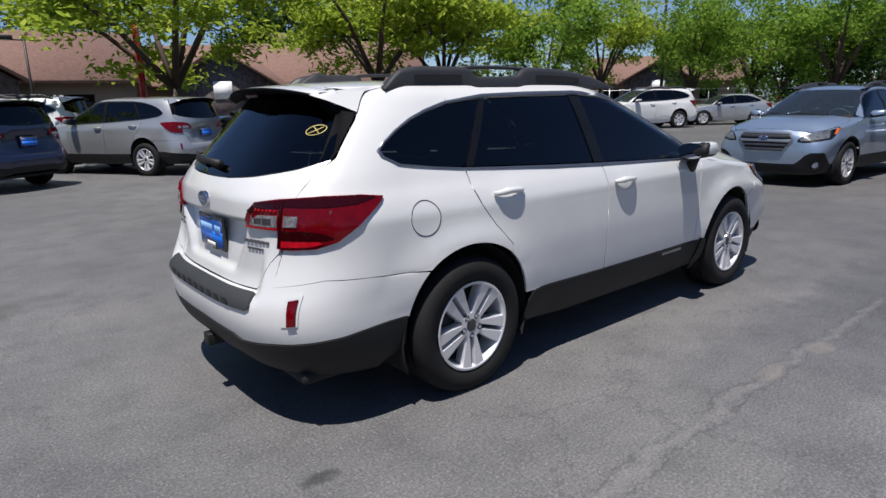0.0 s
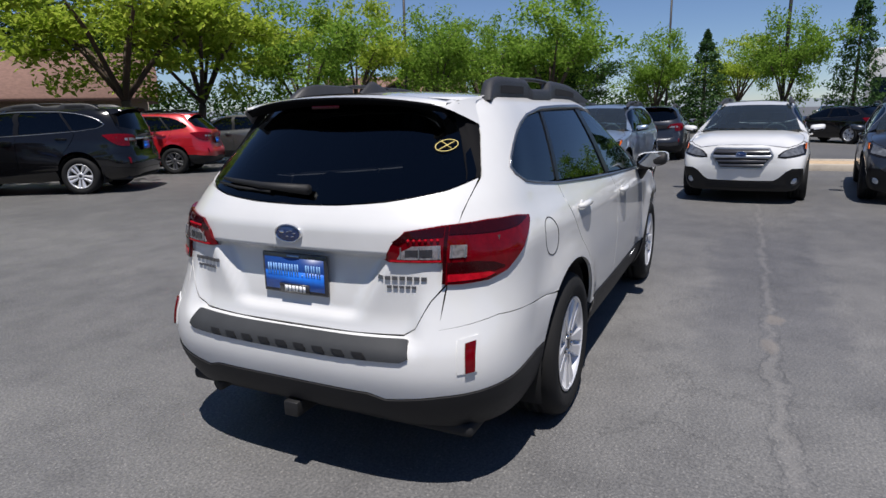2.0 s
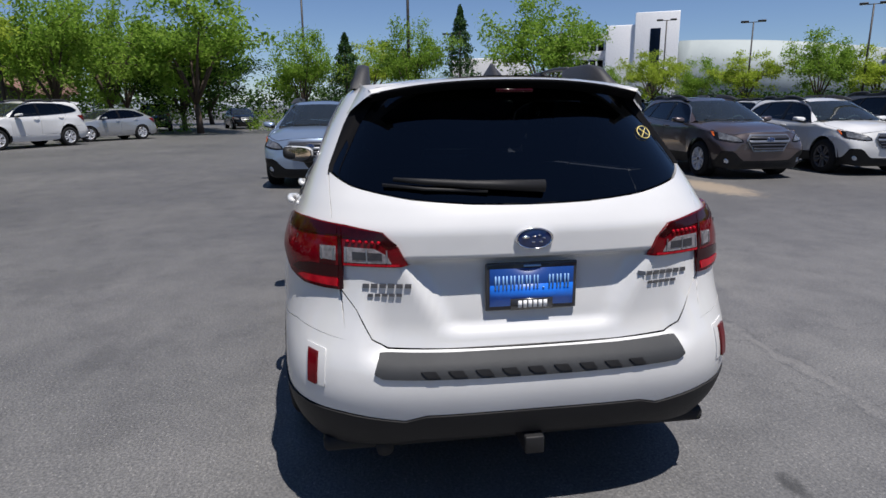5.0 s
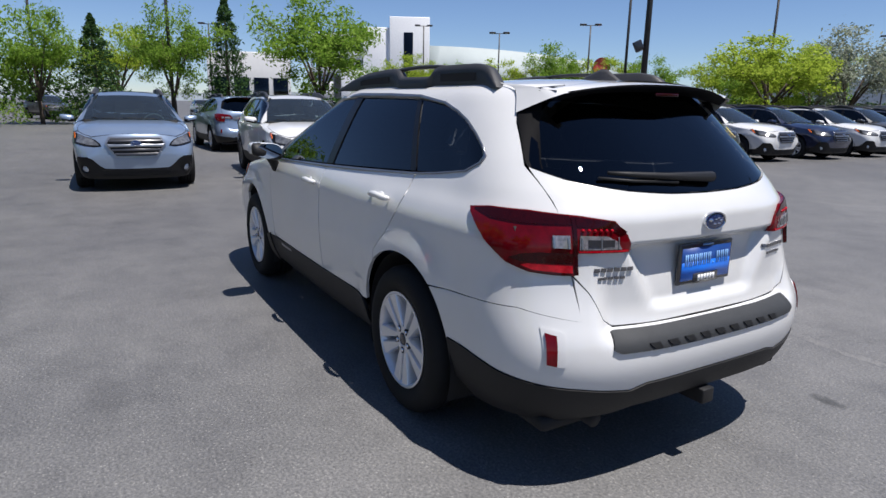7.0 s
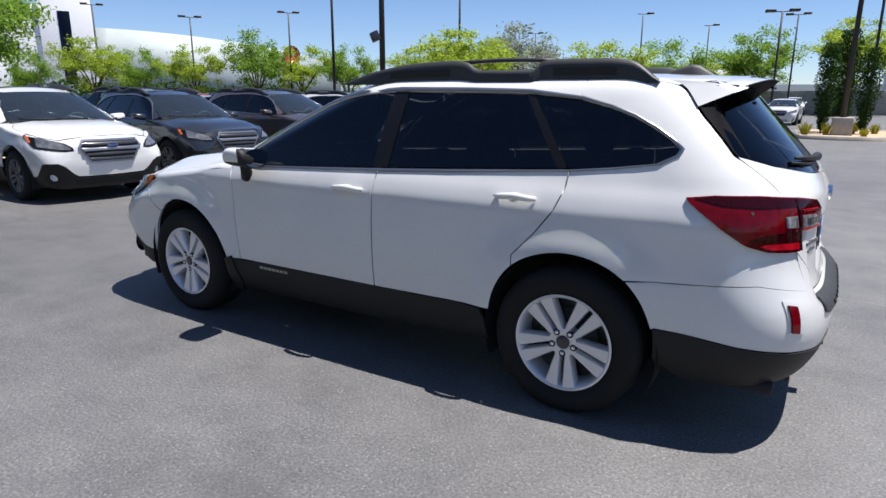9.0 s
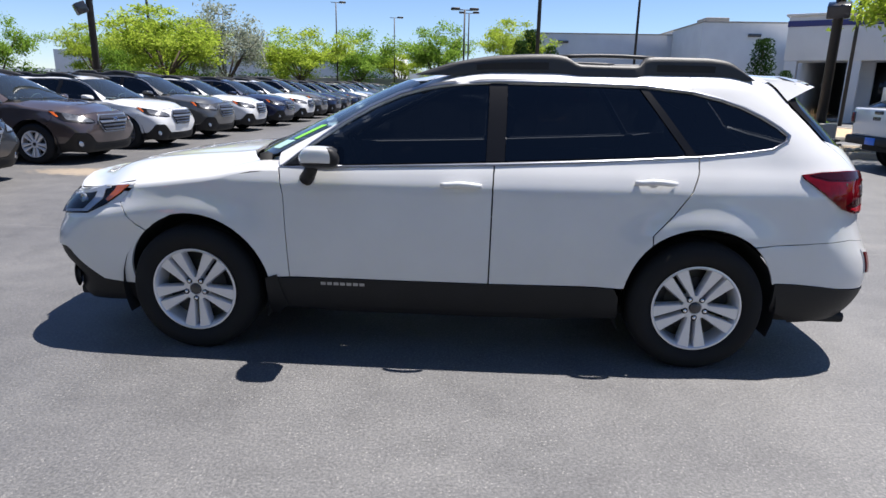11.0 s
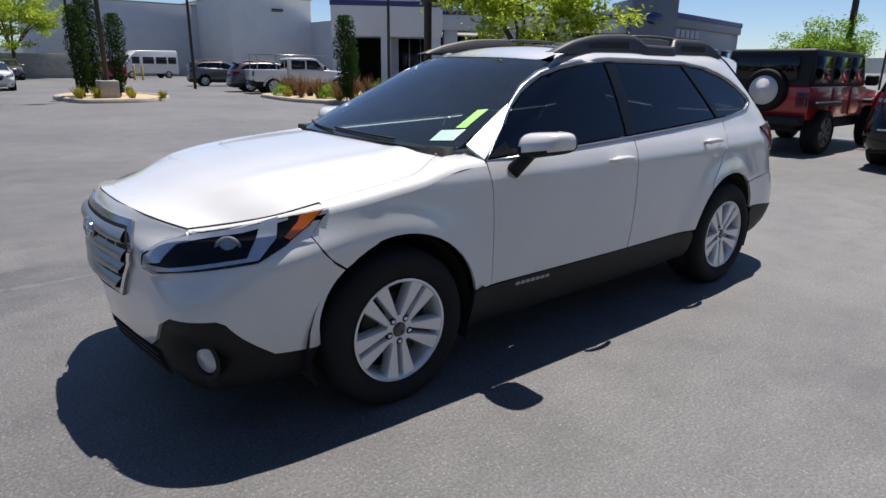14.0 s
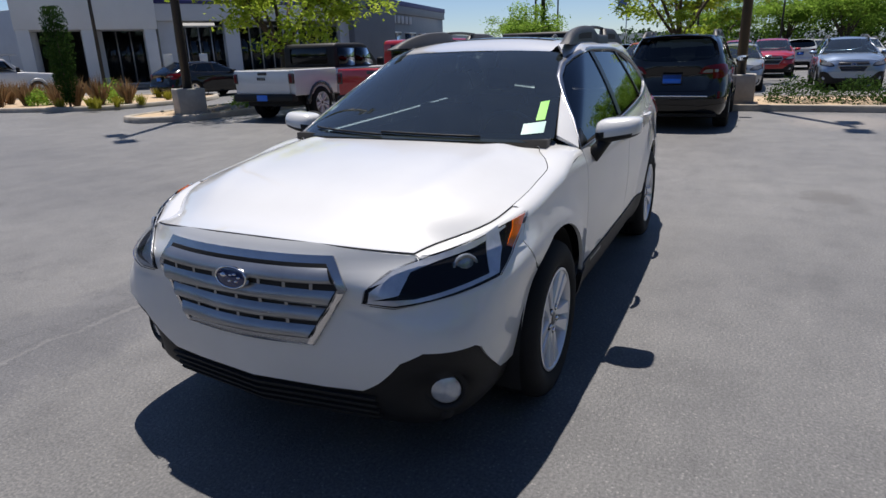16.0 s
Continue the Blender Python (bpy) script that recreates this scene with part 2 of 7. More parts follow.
class Shell:
    def __init__(self, front, lf, nf, warp=None):
        self.front, self.lf, self.nf0, self.lr, self.warp = front, lf, nf, 0.62, warp

    def pw(self, z):
        """Squareness of the front and rear corners at a height: bumpers are squarer than the body above."""
        low_ = 1 - sstep(0.55, 0.85, z)
        return self.nf0 + (4.0 if self.lf > 0.6 else 1.3) * low_, 3.0 + 0.5 * low_

    def wedge(self, y, z):
        """The bumper falls back from the middle of the nose towards its corners."""
        return 0.055 * min(1, 2 * (1 - sstep(0.55, 0.85, z))) * sstep(0, 0.55, abs(y)) if self.lf > 0.6 else 0.0

    def side(self, x, z):
        """Perimeter coordinate (0 front centre .. 3 rear centre) of a point given by its side view."""
        xf, xr = self.front(z), TAIL(z)
        nf, nr = self.pw(z)
        a, b = xf - self.lf, xr + self.lr
        if x > a:
            x += self.wedge(0.7, z) * sstep(a, a + 0.3, x)
            s = min(1, (x - a) / self.lf) ** (nf / 2)
            return 1 - math.asin(s) / (math.pi / 2)
        if x < b:
            s = min(1, (b - x) / self.lr) ** (nr / 2)
            return 2 + math.asin(s) / (math.pi / 2)
        return 1 + (a - x) / (a - b)

    def fronty(self, y, z):
        w = side_y(self.front(z) - self.lf, z)
        return 1 - math.acos(min(1, abs(y) / w) ** (self.pw(z)[0] / 2)) / (math.pi / 2)

    def reary(self, y, z):
        w = side_y(TAIL(z) + self.lr, z)
        return 2 + math.acos(min(1, abs(y) / w) ** (self.pw(z)[1] / 2)) / (math.pi / 2)

    def raw(self, u, z):
        sg, p = (1, u) if u >= 0 else (-1, -u)
        if p > 3:
            p, sg = 6 - p, -sg
        xf, xr = self.front(z), TAIL(z)
        nf, nr = self.pw(z)
        a, b = xf - self.lf, xr + self.lr
        if p < 1:
            f = (1 - p) * math.pi / 2
            x, y = a + self.lf * max(0, math.sin(f)) ** (2 / nf), side_y(a, z) * max(0, math.cos(f)) ** (2 / nf)
            x -= self.wedge(y, z)
            if self.lf > 0.6:  # pocket of the fog lamp
                x -= 0.08 * math.exp(-((y - 0.745) / 0.10) ** 2 - ((z - 0.37) / 0.085) ** 2)
        elif p > 2:
            f = (p - 2) * math.pi / 2
            x, y = b - self.lr * max(0, math.sin(f)) ** (2 / nr), side_y(b, z) * max(0, math.cos(f)) ** (2 / nr)
            if 0.58 < z < 1.1:  # the gate stands back from the bumper between its corners
                x += max(0.0, TAIL_MID(z) - xr) * (1 - sstep(0.50, 0.60, y))
            # hollow round the plate
            e_ = 0.29 + 0.13 * (z - 0.72) / 0.235
            x += 0.055 * (1 - sstep(e_ - 0.035, e_ + 0.035, y)) * (0.45 + 0.55 * sstep(0.72, 0.95, z)) * sstep(0.695, 0.74, z) * (1 - sstep(0.952, 0.972, z)) if y < 0.5 else 0
        else:
            x = a + (b - a) * (p - 1)
            y = side_y(x, z)
        return Vector((x, sg * y, z))

    def at(self, u, z, off=0.0):
        c = self.raw(u, z)
        if off:
            e = 0.004
            n = (self.raw(u + e, z) - self.raw(u - e, z)).cross(self.raw(u, z + e) - self.raw(u, z - e))
            if n.length > 1e-9:
                n.normalize()
                mid = Vector((max(-1.5, min(1.5, c.x)), 0, 0.7))
                if n.dot(c - mid) < 0:
                    n = -n
                c = c + n * off
        return self.warp(c) if self.warp else c


def circle_pts(cx, cz, r, a0, a1, n):
    return [(cx + r * math.cos(radians(a0 + (a1 - a0) * i / n)), cz + r * math.sin(radians(a0 + (a1 - a0) * i / n))) for i in range(n + 1)]


def arch_pts(cx, a0, a1, n, lo0=0.0, lo1=0.0):
    """Wheel arch: round on top, drawn in towards the tyre at its feet (lo0 at 0 degrees, lo1 at 180)."""
    out = []
    for i in range(n + 1):
        a = a0 + (a1 - a0) * i / n
        r = ARCH_R - lo0 * (1 - sstep(5, 60, a)) - lo1 * sstep(120, 175, a)
        out.append((cx + r * math.cos(radians(a)), HUB_Z + r * math.sin(radians(a))))
    return out


def panel(shell, outline, off=0.0, lip=0.018, du=0.06, dz=0.04, dense=1.0):
    """A body panel: an outline in (perimeter, height), gridded, laid on the shell, with its edge turned in."""
    bm = bmesh.new()
    pts = []
    for p in outline:
        if not pts or abs(p[0] - pts[-1][0]) + abs(p[1] - pts[-1][1]) > 1e-5:
            pts.append(p)
    f = bm.faces.new([bm.verts.new((p[0], p[1], 0)) for p in pts])
    du, dz = du * dense, dz * dense
    for ax, st in ((0, du), (1, dz)):
        lo, hi = min(p[ax] for p in pts), max(p[ax] for p in pts)
        k = math.ceil(lo / st + 0.02)
        while k * st < hi - 0.02 * st:
            co = Vector((0, 0, 0))
            co[ax] = k * st
            no = Vector((0, 0, 0))
            no[ax] = 1
            bmesh.ops.bisect_plane(bm, geom=bm.verts[:] + bm.edges[:] + bm.faces[:], plane_co=co, plane_no=no)
            k += 1
    flat = {v: (v.co.x, v.co.y) for v in bm.verts}
    edge = [e for e in bm.edges if len(e.link_faces) == 1]
    inner = {}
    for v, (u, z) in flat.items():
        v.co = shell.at(u, z, off)
    for e in edge:
        for v in e.verts:
            if v not in inner:
                inner[v] = bm.verts.new(shell.at(*flat[v], off - lip))
    for e in edge:
        a, b = e.verts
        try:
            bm.faces.new((a, b, inner[b], inner[a]))
        except ValueError:
            pass
        e.smooth = False
    bmesh.ops.recalc_face_normals(bm, faces=bm.faces[:])
    bm.normal_update()
    s = sum(f.normal.dot(f.calc_center_median() - Vector((0, 0, 0.7))) * f.calc_area() for f in bm.faces)
    if s < 0:
        bmesh.ops.reverse_faces(bm, faces=bm.faces[:])
    return bm


def mirror_outline(pts, c=0.0):
    """Closes a half outline that starts and ends on the centre."""
    return list(pts) + [(2 * c - u, z) for u, z in reversed(pts) if abs(u - c) > 1e-4]


# ---- wheels ----
WHEEL_MESH = {}


def wheel_meshes(style):
    if style in WHEEL_MESH:
        return WHEEL_MESH[style]
    fine = style == "hero"
    n = 64 if fine else 28
    R = TYRE_R
    bm = bmesh.new()
    lathe(bm, [(0.225, 0.02), (0.238, 0.045), (0.29, 0.062), (0.325, 0.055), (0.345, 0.04), (0.357, 0.015), (R, -0.015), (R, -0.034), (R - 0.008, -0.036), (R - 0.008, -0.044), (R, -0.046), (R, -0.078), (R - 0.008, -0.08), (R - 0.008, -0.09), (R, -0.092), (R, -0.125), (R - 0.008, -0.127), (R - 0.008, -0.135), (R, -0.137), (R, -0.16), (0.345, -0.19), (0.3, -0.2), (0.225, -0.18)], n)
    tyre = finish(bm, "tyre", RUBBER)
    bm = bmesh.new()
    lathe(bm, [(0.232, 0.045), (0.236, 0.05), (0.226, 0.052), (0.219, 0.044), (0.212, 0.02), (0.2, -0.08), (0.2, -0.17)], n)
    lathe(bm, [(0.075, -0.02), (0.072, 0.02), (0.068, 0.035), (0.036, 0.036), (0.0301, 0.03)], 24)
    # five pairs of spokes, wide windows between the pairs
    for k in range(5):
        a = 2 * math.pi * k / 5 - math.pi / 2
        for s in (-1, 1):
            m = Matrix.Rotation(-a, 4, "Y")
            rows = []
            for t in (0.0, 0.2, 0.6, 1.0):
                r = 0.06 + t * 0.16
                lo, hi = 0.0105, 0.040 + 0.042 * t
                yf = 0.034 + 0.013 * t
                rows.append([m @ Vector((r, yf - d, s * c)) for d, c in ((0.007, lo), (0, lo + 0.004), (0, hi - 0.007), (0.012, hi), (0.06, hi - 0.004), (0.06, lo))])
            vs = [[bm.verts.new(p) for p in row] for row in rows]
            for r0, r1 in zip(vs, vs[1:]):
                for i in range(6):
                    bm.faces.new((r0[i], r0[(i + 1) % 6], r1[(i + 1) % 6], r1[i]))
    bmesh.ops.recalc_face_normals(bm, faces=bm.faces[:])
    rim = finish(bm, "rim", ALLOY, True)
    if fine:
        rim.set_sharp_from_angle(angle=radians(35))
    bm = bmesh.new()
    lathe(bm, [(0.031, 0.03), (0.031, 0.036), (0.026, 0.039), (0.0001, 0.04)], 20)
    cap = finish(bm, "hub_cap", LAMP_DARK)
    bm = bmesh.new()
    lathe(bm, [(0.205, -0.06), (0.0001, -0.062)], 24)
    lathe(bm, [(0.15, -0.045), (0.15, -0.035), (0.07, -0.035), (0.07, 0.0)], 24)
    back = finish(bm, "brake_disc", plain("brake_steel", (0.06, 0.058, 0.055), 0.5, 0.6))
    bm = bmesh.new()
    lathe(bm, [(0.0105, 0.02), (0.0105, 0.040), (0.008, 0.043), (0.0001, 0.043)], 6)
    nuts = finish(bm, "wheel_nut", CHROME)
    bm = bmesh.new()
    lathe(bm, [(0.0165, 0.02), (0.0165, 0.0362), (0.0001, 0.0364)], 14)
    sockets = finish(bm, "nut_socket", DARK)
    WHEEL_MESH[style] = (tyre, rim, cap, back, nuts, sockets)
    return WHEEL_MESH[style]


def wheel(parent, x, y, style, scale=1.0, rim_mat=None):
    tyre, rim, cap, back, nuts, sockets = wheel_meshes(style)
    m = Matrix.Translation((x, y, HUB_Z * scale)) @ (Matrix.Rotation(math.pi, 4, "Z") if y < 0 else Matrix()) @ Matrix.Scale(scale, 4)
    w = part("wheel", tyre, None, parent, "black rubber tyre with alloy rim", m=m)
    r = part("rim", rim, None, w, "silver alloy rim with five pairs of spokes")
    if rim_mat:
        r.material_slots[0].link = "OBJECT"
        r.material_slots[0].material = rim_mat
    part("brake_disc", back, None, w)
    part("hub_cap", cap, None, w)
    if style == "hero":
        for k in range(5):
            a = 2 * math.pi * k / 5 - math.pi / 2
            at_ = Matrix.Translation((0.055 * math.cos(a), 0, 0.055 * math.sin(a)))
            part("nut_socket", sockets, None, w, m=at_)
            part("wheel_nut", nuts, None, w, m=at_)
    return w


# ---- car ----
def loft(rows, sharp_ends=False):
    bm = bmesh.new()
    vs = [[bm.verts.new(p) for p in r] for r in rows]
    for r0, r1 in zip(vs, vs[1:]):
        for i in range(len(r0) - 1):
            bm.faces.new((r0[i], r0[i + 1], r1[i + 1], r1[i]))
    bmesh.ops.recalc_face_normals(bm, faces=bm.faces[:])
    return bm


HOOD_Z = Curve((0.80, 1.125), (1.1, 1.102), (1.4, 1.082), (1.7, 1.048), (2.0, 0.993), (2.15, 0.955), (2.24, 0.926), (2.29, 0.912))
SEAM_Z = Curve((0.80, 1.072), (1.0, 1.066), (1.1, 1.048), (1.233, 1.012), (1.45, 0.980), (1.693, 0.945), (1.9, 0.905), (2.107, 0.868), (2.15, 0.86))
HOOD_IN = Curve((0.8, 0.19), (1.04, 0.17), (1.15, 0.11), (1.26, 0.075), (1.7, 0.06))
BELT = Curve((-1.9, 1.19), (-1.31, 1.15), (-0.28, 1.095), (0.5, 1.062), (0.95, 1.045))
GLASS_TOP = Curve((-1.79, 1.27), (-1.70, 1.325), (-1.56, 1.395), (-1.29, 1.468), (-1.04, 1.492), (-0.28, 1.500), (0.0, 1.483), (0.25, 1.428), (0.55, 1.275), (0.80, 1.09), (0.85, 1.05))


def build_car(name, label, body, m, hero=False, warp=None, group="", rails=True, clad=True, plate=True, rim=None, tyre_scale=1.0, half_track=0.86,
              wheel_x=(WHEEL_X, -WHEEL_X), tail_style="wrap", stickers=False, roof_mat=None, dark_rear=True, spoiler=True):
    car = thing(name, label, "car", m, group)
    low = Shell(NOSE, 0.85, 2.35, warp)
    up = Shell(SHIELD_X, 0.42, 2.2, warp)
    D = 0.5 if hero else 1.7
    L = lambda x, z: low.side(x, z)
    U = lambda x, z: up.side(x, z)
    clad_mat = BLACK_PLASTIC if clad else body
    W = warp or (lambda c: c)
    S = "hero" if hero else "plain"

    def pan(nm, outline, mat, shell=low, label="", off=0.0, lip=0.018, dense=None, parent=None):
        return part(nm, panel(shell, outline, off, lip, dense=dense or D), mat, parent or car, label)

    G = 0.0035
    for sg in (1, -1):
        def O(pts, shell=low, close=True):
            out = []
            full = []
            for i, p in enumerate(pts):
                full.append(p)
                nx = pts[(i + 1) % len(pts)]
                if (close or i + 1 < len(pts)) and p[0] == nx[0]:
                    k_ = int(math.hypot(p[1] - nx[1], p[2] - nx[2]) / (0.05 if hero else 0.2))
                    full += [(p[0], p[1] + (nx[1] - p[1]) * j / (k_ + 1), p[2] + (nx[2] - p[2]) * j / (k_ + 1)) for j in range(1, k_ + 1)]
            for p in full:
                if p[0] == "f":
                    u = shell.fronty(p[1], p[2])
                elif p[0] == "r":
                    u = shell.reary(p[1], p[2])
                else:
                    u = shell.side(p[1], p[2])
                out.append((sg * u, p[2]))
            return out

        def s(*pts):
            return [("s", *p) for p in pts]
        n = 16 if hero else 8
        # front door, rear door
        zb = lambda x: BELT(x) - 0.006
        pan("front_door", O(s((0.868, zb(0.868)), (0.845, 0.9), (0.836, 0.6), (0.83, 0.446), (-0.256, 0.446), (-0.26, 0.8), (-0.264, zb(-0.264)), *[(x, zb(x)) for x in (0.0, 0.3, 0.6)])), body)
        seam = [(-1.325, zb(-1.325)), (-1.318, 1.06), (-1.285, 0.97), (-1.2, 0.855), (-1.10, 0.745)]
        arc_r = arch_pts(-WHEEL_X, 52, 14, 6, 0.035, 0.03)
        pan("rear_door", O(s((-0.272, zb(-0.272)), (-0.268, 0.8), (-0.264, 0.446), (-0.935, 0.452), *[p for p in arc_r[::-1]], *seam[::-1][0:], *[(x, zb(x)) for x in (-1.0, -0.6)])), body)
        # front fender with its rounded top
        ftop = [(x, SEAM_Z(x) - 0.045) for x in (1.67, 1.55, 1.4, 1.3, 1.2, 1.1, 0.95, 0.872)]
        pan("front_fender", O(s((0.870, 1.0), (0.8495, 0.9), (0.8405, 0.6), (0.8345, 0.446), (0.93, 0.446), *arch_pts(WHEEL_X, 168, 50, n, 0.05, 0.0), (1.70, 0.735), (1.762, 0.835), (1.695, 0.905), *ftop)), body)
        rows = []
        for x in np.linspace(0.872, 1.69, 22 if hero else 9):
            zt = SEAM_Z(x)
            y0 = abs(low.raw(L(x, zt - 0.045), zt - 0.045).y)
            rows.append([W(Vector((x, sg * (y0 - HOOD_IN(x) * (1 - math.cos(t * math.pi / 2))), zt - 0.045 + 0.045 * math.sin(t * math.pi / 2)))) for t in np.linspace(0, 1, 6)])
        part("fender_top", loft(rows), body, car)
        rows = []
        for x in np.linspace(0.78, 1.03, 8):
            zt = SEAM_Z(x)
            y0 = abs(low.raw(L(x, zt - 0.045), zt - 0.045).y) - HOOD_IN(x)
            rows.append([W(Vector((x, sg * y, z))) for y, z in ((y0 + 0.03, zt - 0.012), (y0, zt), (0.5 * (y0 + 0.70), zt + 0.010), (0.695, zt + 0.012), (0.685, zt - 0.02))])
        part("pillar_foot", loft(rows), body, car)
        # quarter panel and rear pillar
        dl = [(x, GLASS_TOP(x)) for x in (-1.31, -1.45, -1.56, -1.66)] + [(-1.74, 1.30), (-1.787, 1.262), (-1.775, 1.235), (-1.70, 1.196), (-1.5, 1.168), (-1.335, BELT(-1.335))]
        q = s((-1.31, 1.553), (-1.6, 1.553), (-1.85, 1.553)) + [("r", 0.545, 1.53), ("r", 0.62, 1.40), ("r", 0.685, 1.24), ("r", 0.675, 1.12), ("r", 0.665, 0.95), ("r", 0.655, 0.86), ("r", 0.64, 0.70)]
        q += s((-2.15, 0.735), (-1.95, 0.722), (-1.75, 0.708), *arch_pts(-WHEEL_X, 127, 53, 8 if not hero else 14, 0.035, 0.03), *[(x - 0.008, z) for x, z in seam[::-1]])
        q += s(*[(x, z) for x, z in dl[::-1]][1:])
        pan("quarter_panel", O(q, up), body, up)
        # roof side above the glass, and the front pillar
        xs = [0.70, 0.55, 0.4, 0.25, 0.12, 0.0, -0.28, -0.7, -1.04, -1.305]
        r_ = O(s(*[(x, GLASS_TOP(x) + 0.004) for x in xs]), up, False) + O(s((-1.305, 1.553), (-0.7, 1.556), (-0.1, 1.553)), up, False) + O([("f", 0.50, 1.545), ("f", 0.56, 1.50), ("f", 0.614, 1.42), ("f", 0.662, 1.32), ("f", 0.708, 1.22), ("f", 0.757, 1.11)], up, False)
        r_ += O(s((0.87, 1.052), (0.80, 1.096)), up, False)
        pan("roof_side", r_, body, up)
        # glass
        fg = [(x, GLASS_TOP(x)) for x in (0.80, 0.70, 0.55, 0.4, 0.25, 0.12, 0.0, -0.12, -0.235)]
        pan("front_door_glass", O(s((0.845, BELT(0.845) + 0.006), *fg, (-0.225, BELT(-0.225) + 0.012), *[(x, BELT(x) + 0.012) for x in (0.1, 0.4, 0.7)]), up), FRONT_GLASS, up, "tinted side window", -0.012, 0.004)
        pan("rear_door_glass", O(s((-0.335, 1.497), (-0.7, 1.496), (-1.03, 1.488), (-1.12, 1.36), (-1.265, BELT(-1.265) + 0.012), *[(x, BELT(x) + 0.012) for x in (-1.0, -0.7, -0.325)]), up), PRIVACY, up, "dark tinted side window", -0.012, 0.004)
        pan("quarter_glass", O(s((-1.075, 1.486), *[(x, z) for x, z in dl[:-1]], (-1.315, BELT(-1.315) + 0.012), (-1.17, 1.36)), up), PRIVACY, up, "dark tinted side window", -0.01, 0.004)
        pan("centre_pillar", O(s((-0.237, 1.499), (-0.333, 1.498), (-0.323, BELT(-0.323) + 0.01), (-0.227, BELT(-0.227) + 0.01)), up), PILLAR, up, "gloss black door pillar", -0.006, 0.02)
        pan("rear_pillar_strip", O(s((-1.032, 1.488), (-1.073, 1.486), (-1.168, 1.36), (-1.313, BELT(-1.313) + 0.01), (-1.267, BELT(-1.267) + 0.01), (-1.122, 1.36)), up), PILLAR, up, "", -0.005, 0.02)
        # bright trim round the side glass
        loop = [(0.86, 1.047)] + [(x, GLASS_TOP(x) + 0.002) for x in (0.80, 0.70, 0.55, 0.4, 0.25, 0.12, 0.0, -0.28, -0.7, -1.04)] + dl + [(x, BELT(x)) for x in (-1.1, -0.7, -0.3, 0.0, 0.3, 0.6)]
        bm = bmesh.new()
        ring = []
        cx, cz = -0.45, 1.28
        for x, z in loop + loop[:1]:
            d = Vector((x - cx, (z - cz) * 3)).normalized() * 0.017
            ring.append([up.at(sg * U(x, z), z, 0.004), up.at(sg * U(x + d.x, z + d.y), z + d.y, 0.006)])
        for (a, b), (c, d) in zip(ring, ring[1:]):
            bm.faces.new([bm.verts.new(p) for p in (a, b, d, c)])
        bmesh.ops.remove_doubles(bm, verts=bm.verts[:], dist=1e-5)
        bmesh.ops.recalc_face_normals(bm, faces=bm.faces[:])
        bmesh.ops.solidify(bm, geom=bm.faces[:], thickness=0.004)
        part("window_trim", bm, TRIM if rails else LAMP_DARK, car, "bright metal trim round the windows")
        # sill and cladding
        pan("sill_cladding", O(s((0.925, 0.44), (-0.93, 0.446), (-0.955, 0.40), (-0.965, 0.27), (-0.6, 0.235), (0.6, 0.235), (0.955, 0.26), (0.94, 0.36))), clad_mat, low, "black plastic sill", 0.006)
        pan("mudflap", O(s((0.96, 0.44), (0.90, 0.46), (0.86, 0.28), (0.93, 0.20), (0.965, 0.2), (0.958, 0.33))), BLACK_PLASTIC, low, "", 0.012, 0.03)
        # wheel wells
        for wx in wheel_x:
            bm = bmesh.new()
            k = 20
            rr = [[W(Vector((wx + 0.425 * math.cos(math.pi * (i / k * 1.24 - 0.12)), sg * yy, HUB_Z + 0.425 * math.sin(math.pi * (i / k * 1.24 - 0.12))))) if not warp else
                   Vector((wx + 0.425 * tyre_scale * math.cos(math.pi * (i / k * 1.24 - 0.12)), sg * yy, HUB_Z * tyre_scale + 0.425 * tyre_scale * math.sin(math.pi * (i / k * 1.24 - 0.12)))) for i in range(k + 1)] for yy in (half_track + 0.02, 0.52)]
            vs = [[bm.verts.new(p) for p in r] for r in rr]
            for i in range(k):
                bm.faces.new((vs[0][i], vs[0][i + 1], vs[1][i + 1], vs[1][i]))
            bm.faces.new(vs[1])
            part("wheel_well", bm, DARK, car)
            wheel(car, wx, sg * half_track, S, tyre_scale, rim)
        # handles
        for hx, hz in ((-0.10, 0.985), (-1.10, 1.02)):
            bm = bmesh.new()
            y0 = side_y(hx, hz)
            prof = []
            for t in np.linspace(0, 1, 9):
                xx = hx + 0.105 - 0.21 * t
                yy = y0 + 0.012 + 0.022 * math.sin(math.pi * t) ** 0.6
                prof.append(W(Vector((xx, sg * yy, hz - 0.004 * math.cos(2 * math.pi * t)))))
            tube(bm, prof, [0.011, 0.015, 0.016, 0.0165, 0.0165, 0.0165, 0.016, 0.015, 0.011], 10)
            part("door_handle", bm, body, car)
            if hero:
                bm = bmesh.new()
                bmesh.ops.create_uvsphere(bm, u_segments=16, v_segments=8, radius=1, matrix=Matrix.Translation((hx + 0.01, sg * (y0 - 0.006), hz - 0.012)) @ Matrix.Diagonal((0.05, 0.014, 0.028, 1)))
                part("handle_cup", bm, body, car)
        # mirror
        mir = bmesh.new()
        bmesh.ops.create_uvsphere(mir, u_segments=24, v_segments=14, radius=1)
        for v in mir.verts:
            c = v.co
            c = Vector([math.copysign(abs(q) ** 0.5, q) for q in c])
            c.x = c.x * 0.105 * (1 - 0.25 * max(0, c.z)) - 0.03 * max(0, c.y * sg)
            v.co = Vector((0.62 + c.x, sg * 1.005 + c.y * 0.112, 1.118 + 0.016 * c.y * sg + c.z * 0.064 * (1.0 - 0.22 * (c.y * sg + 1) * 0.5)))
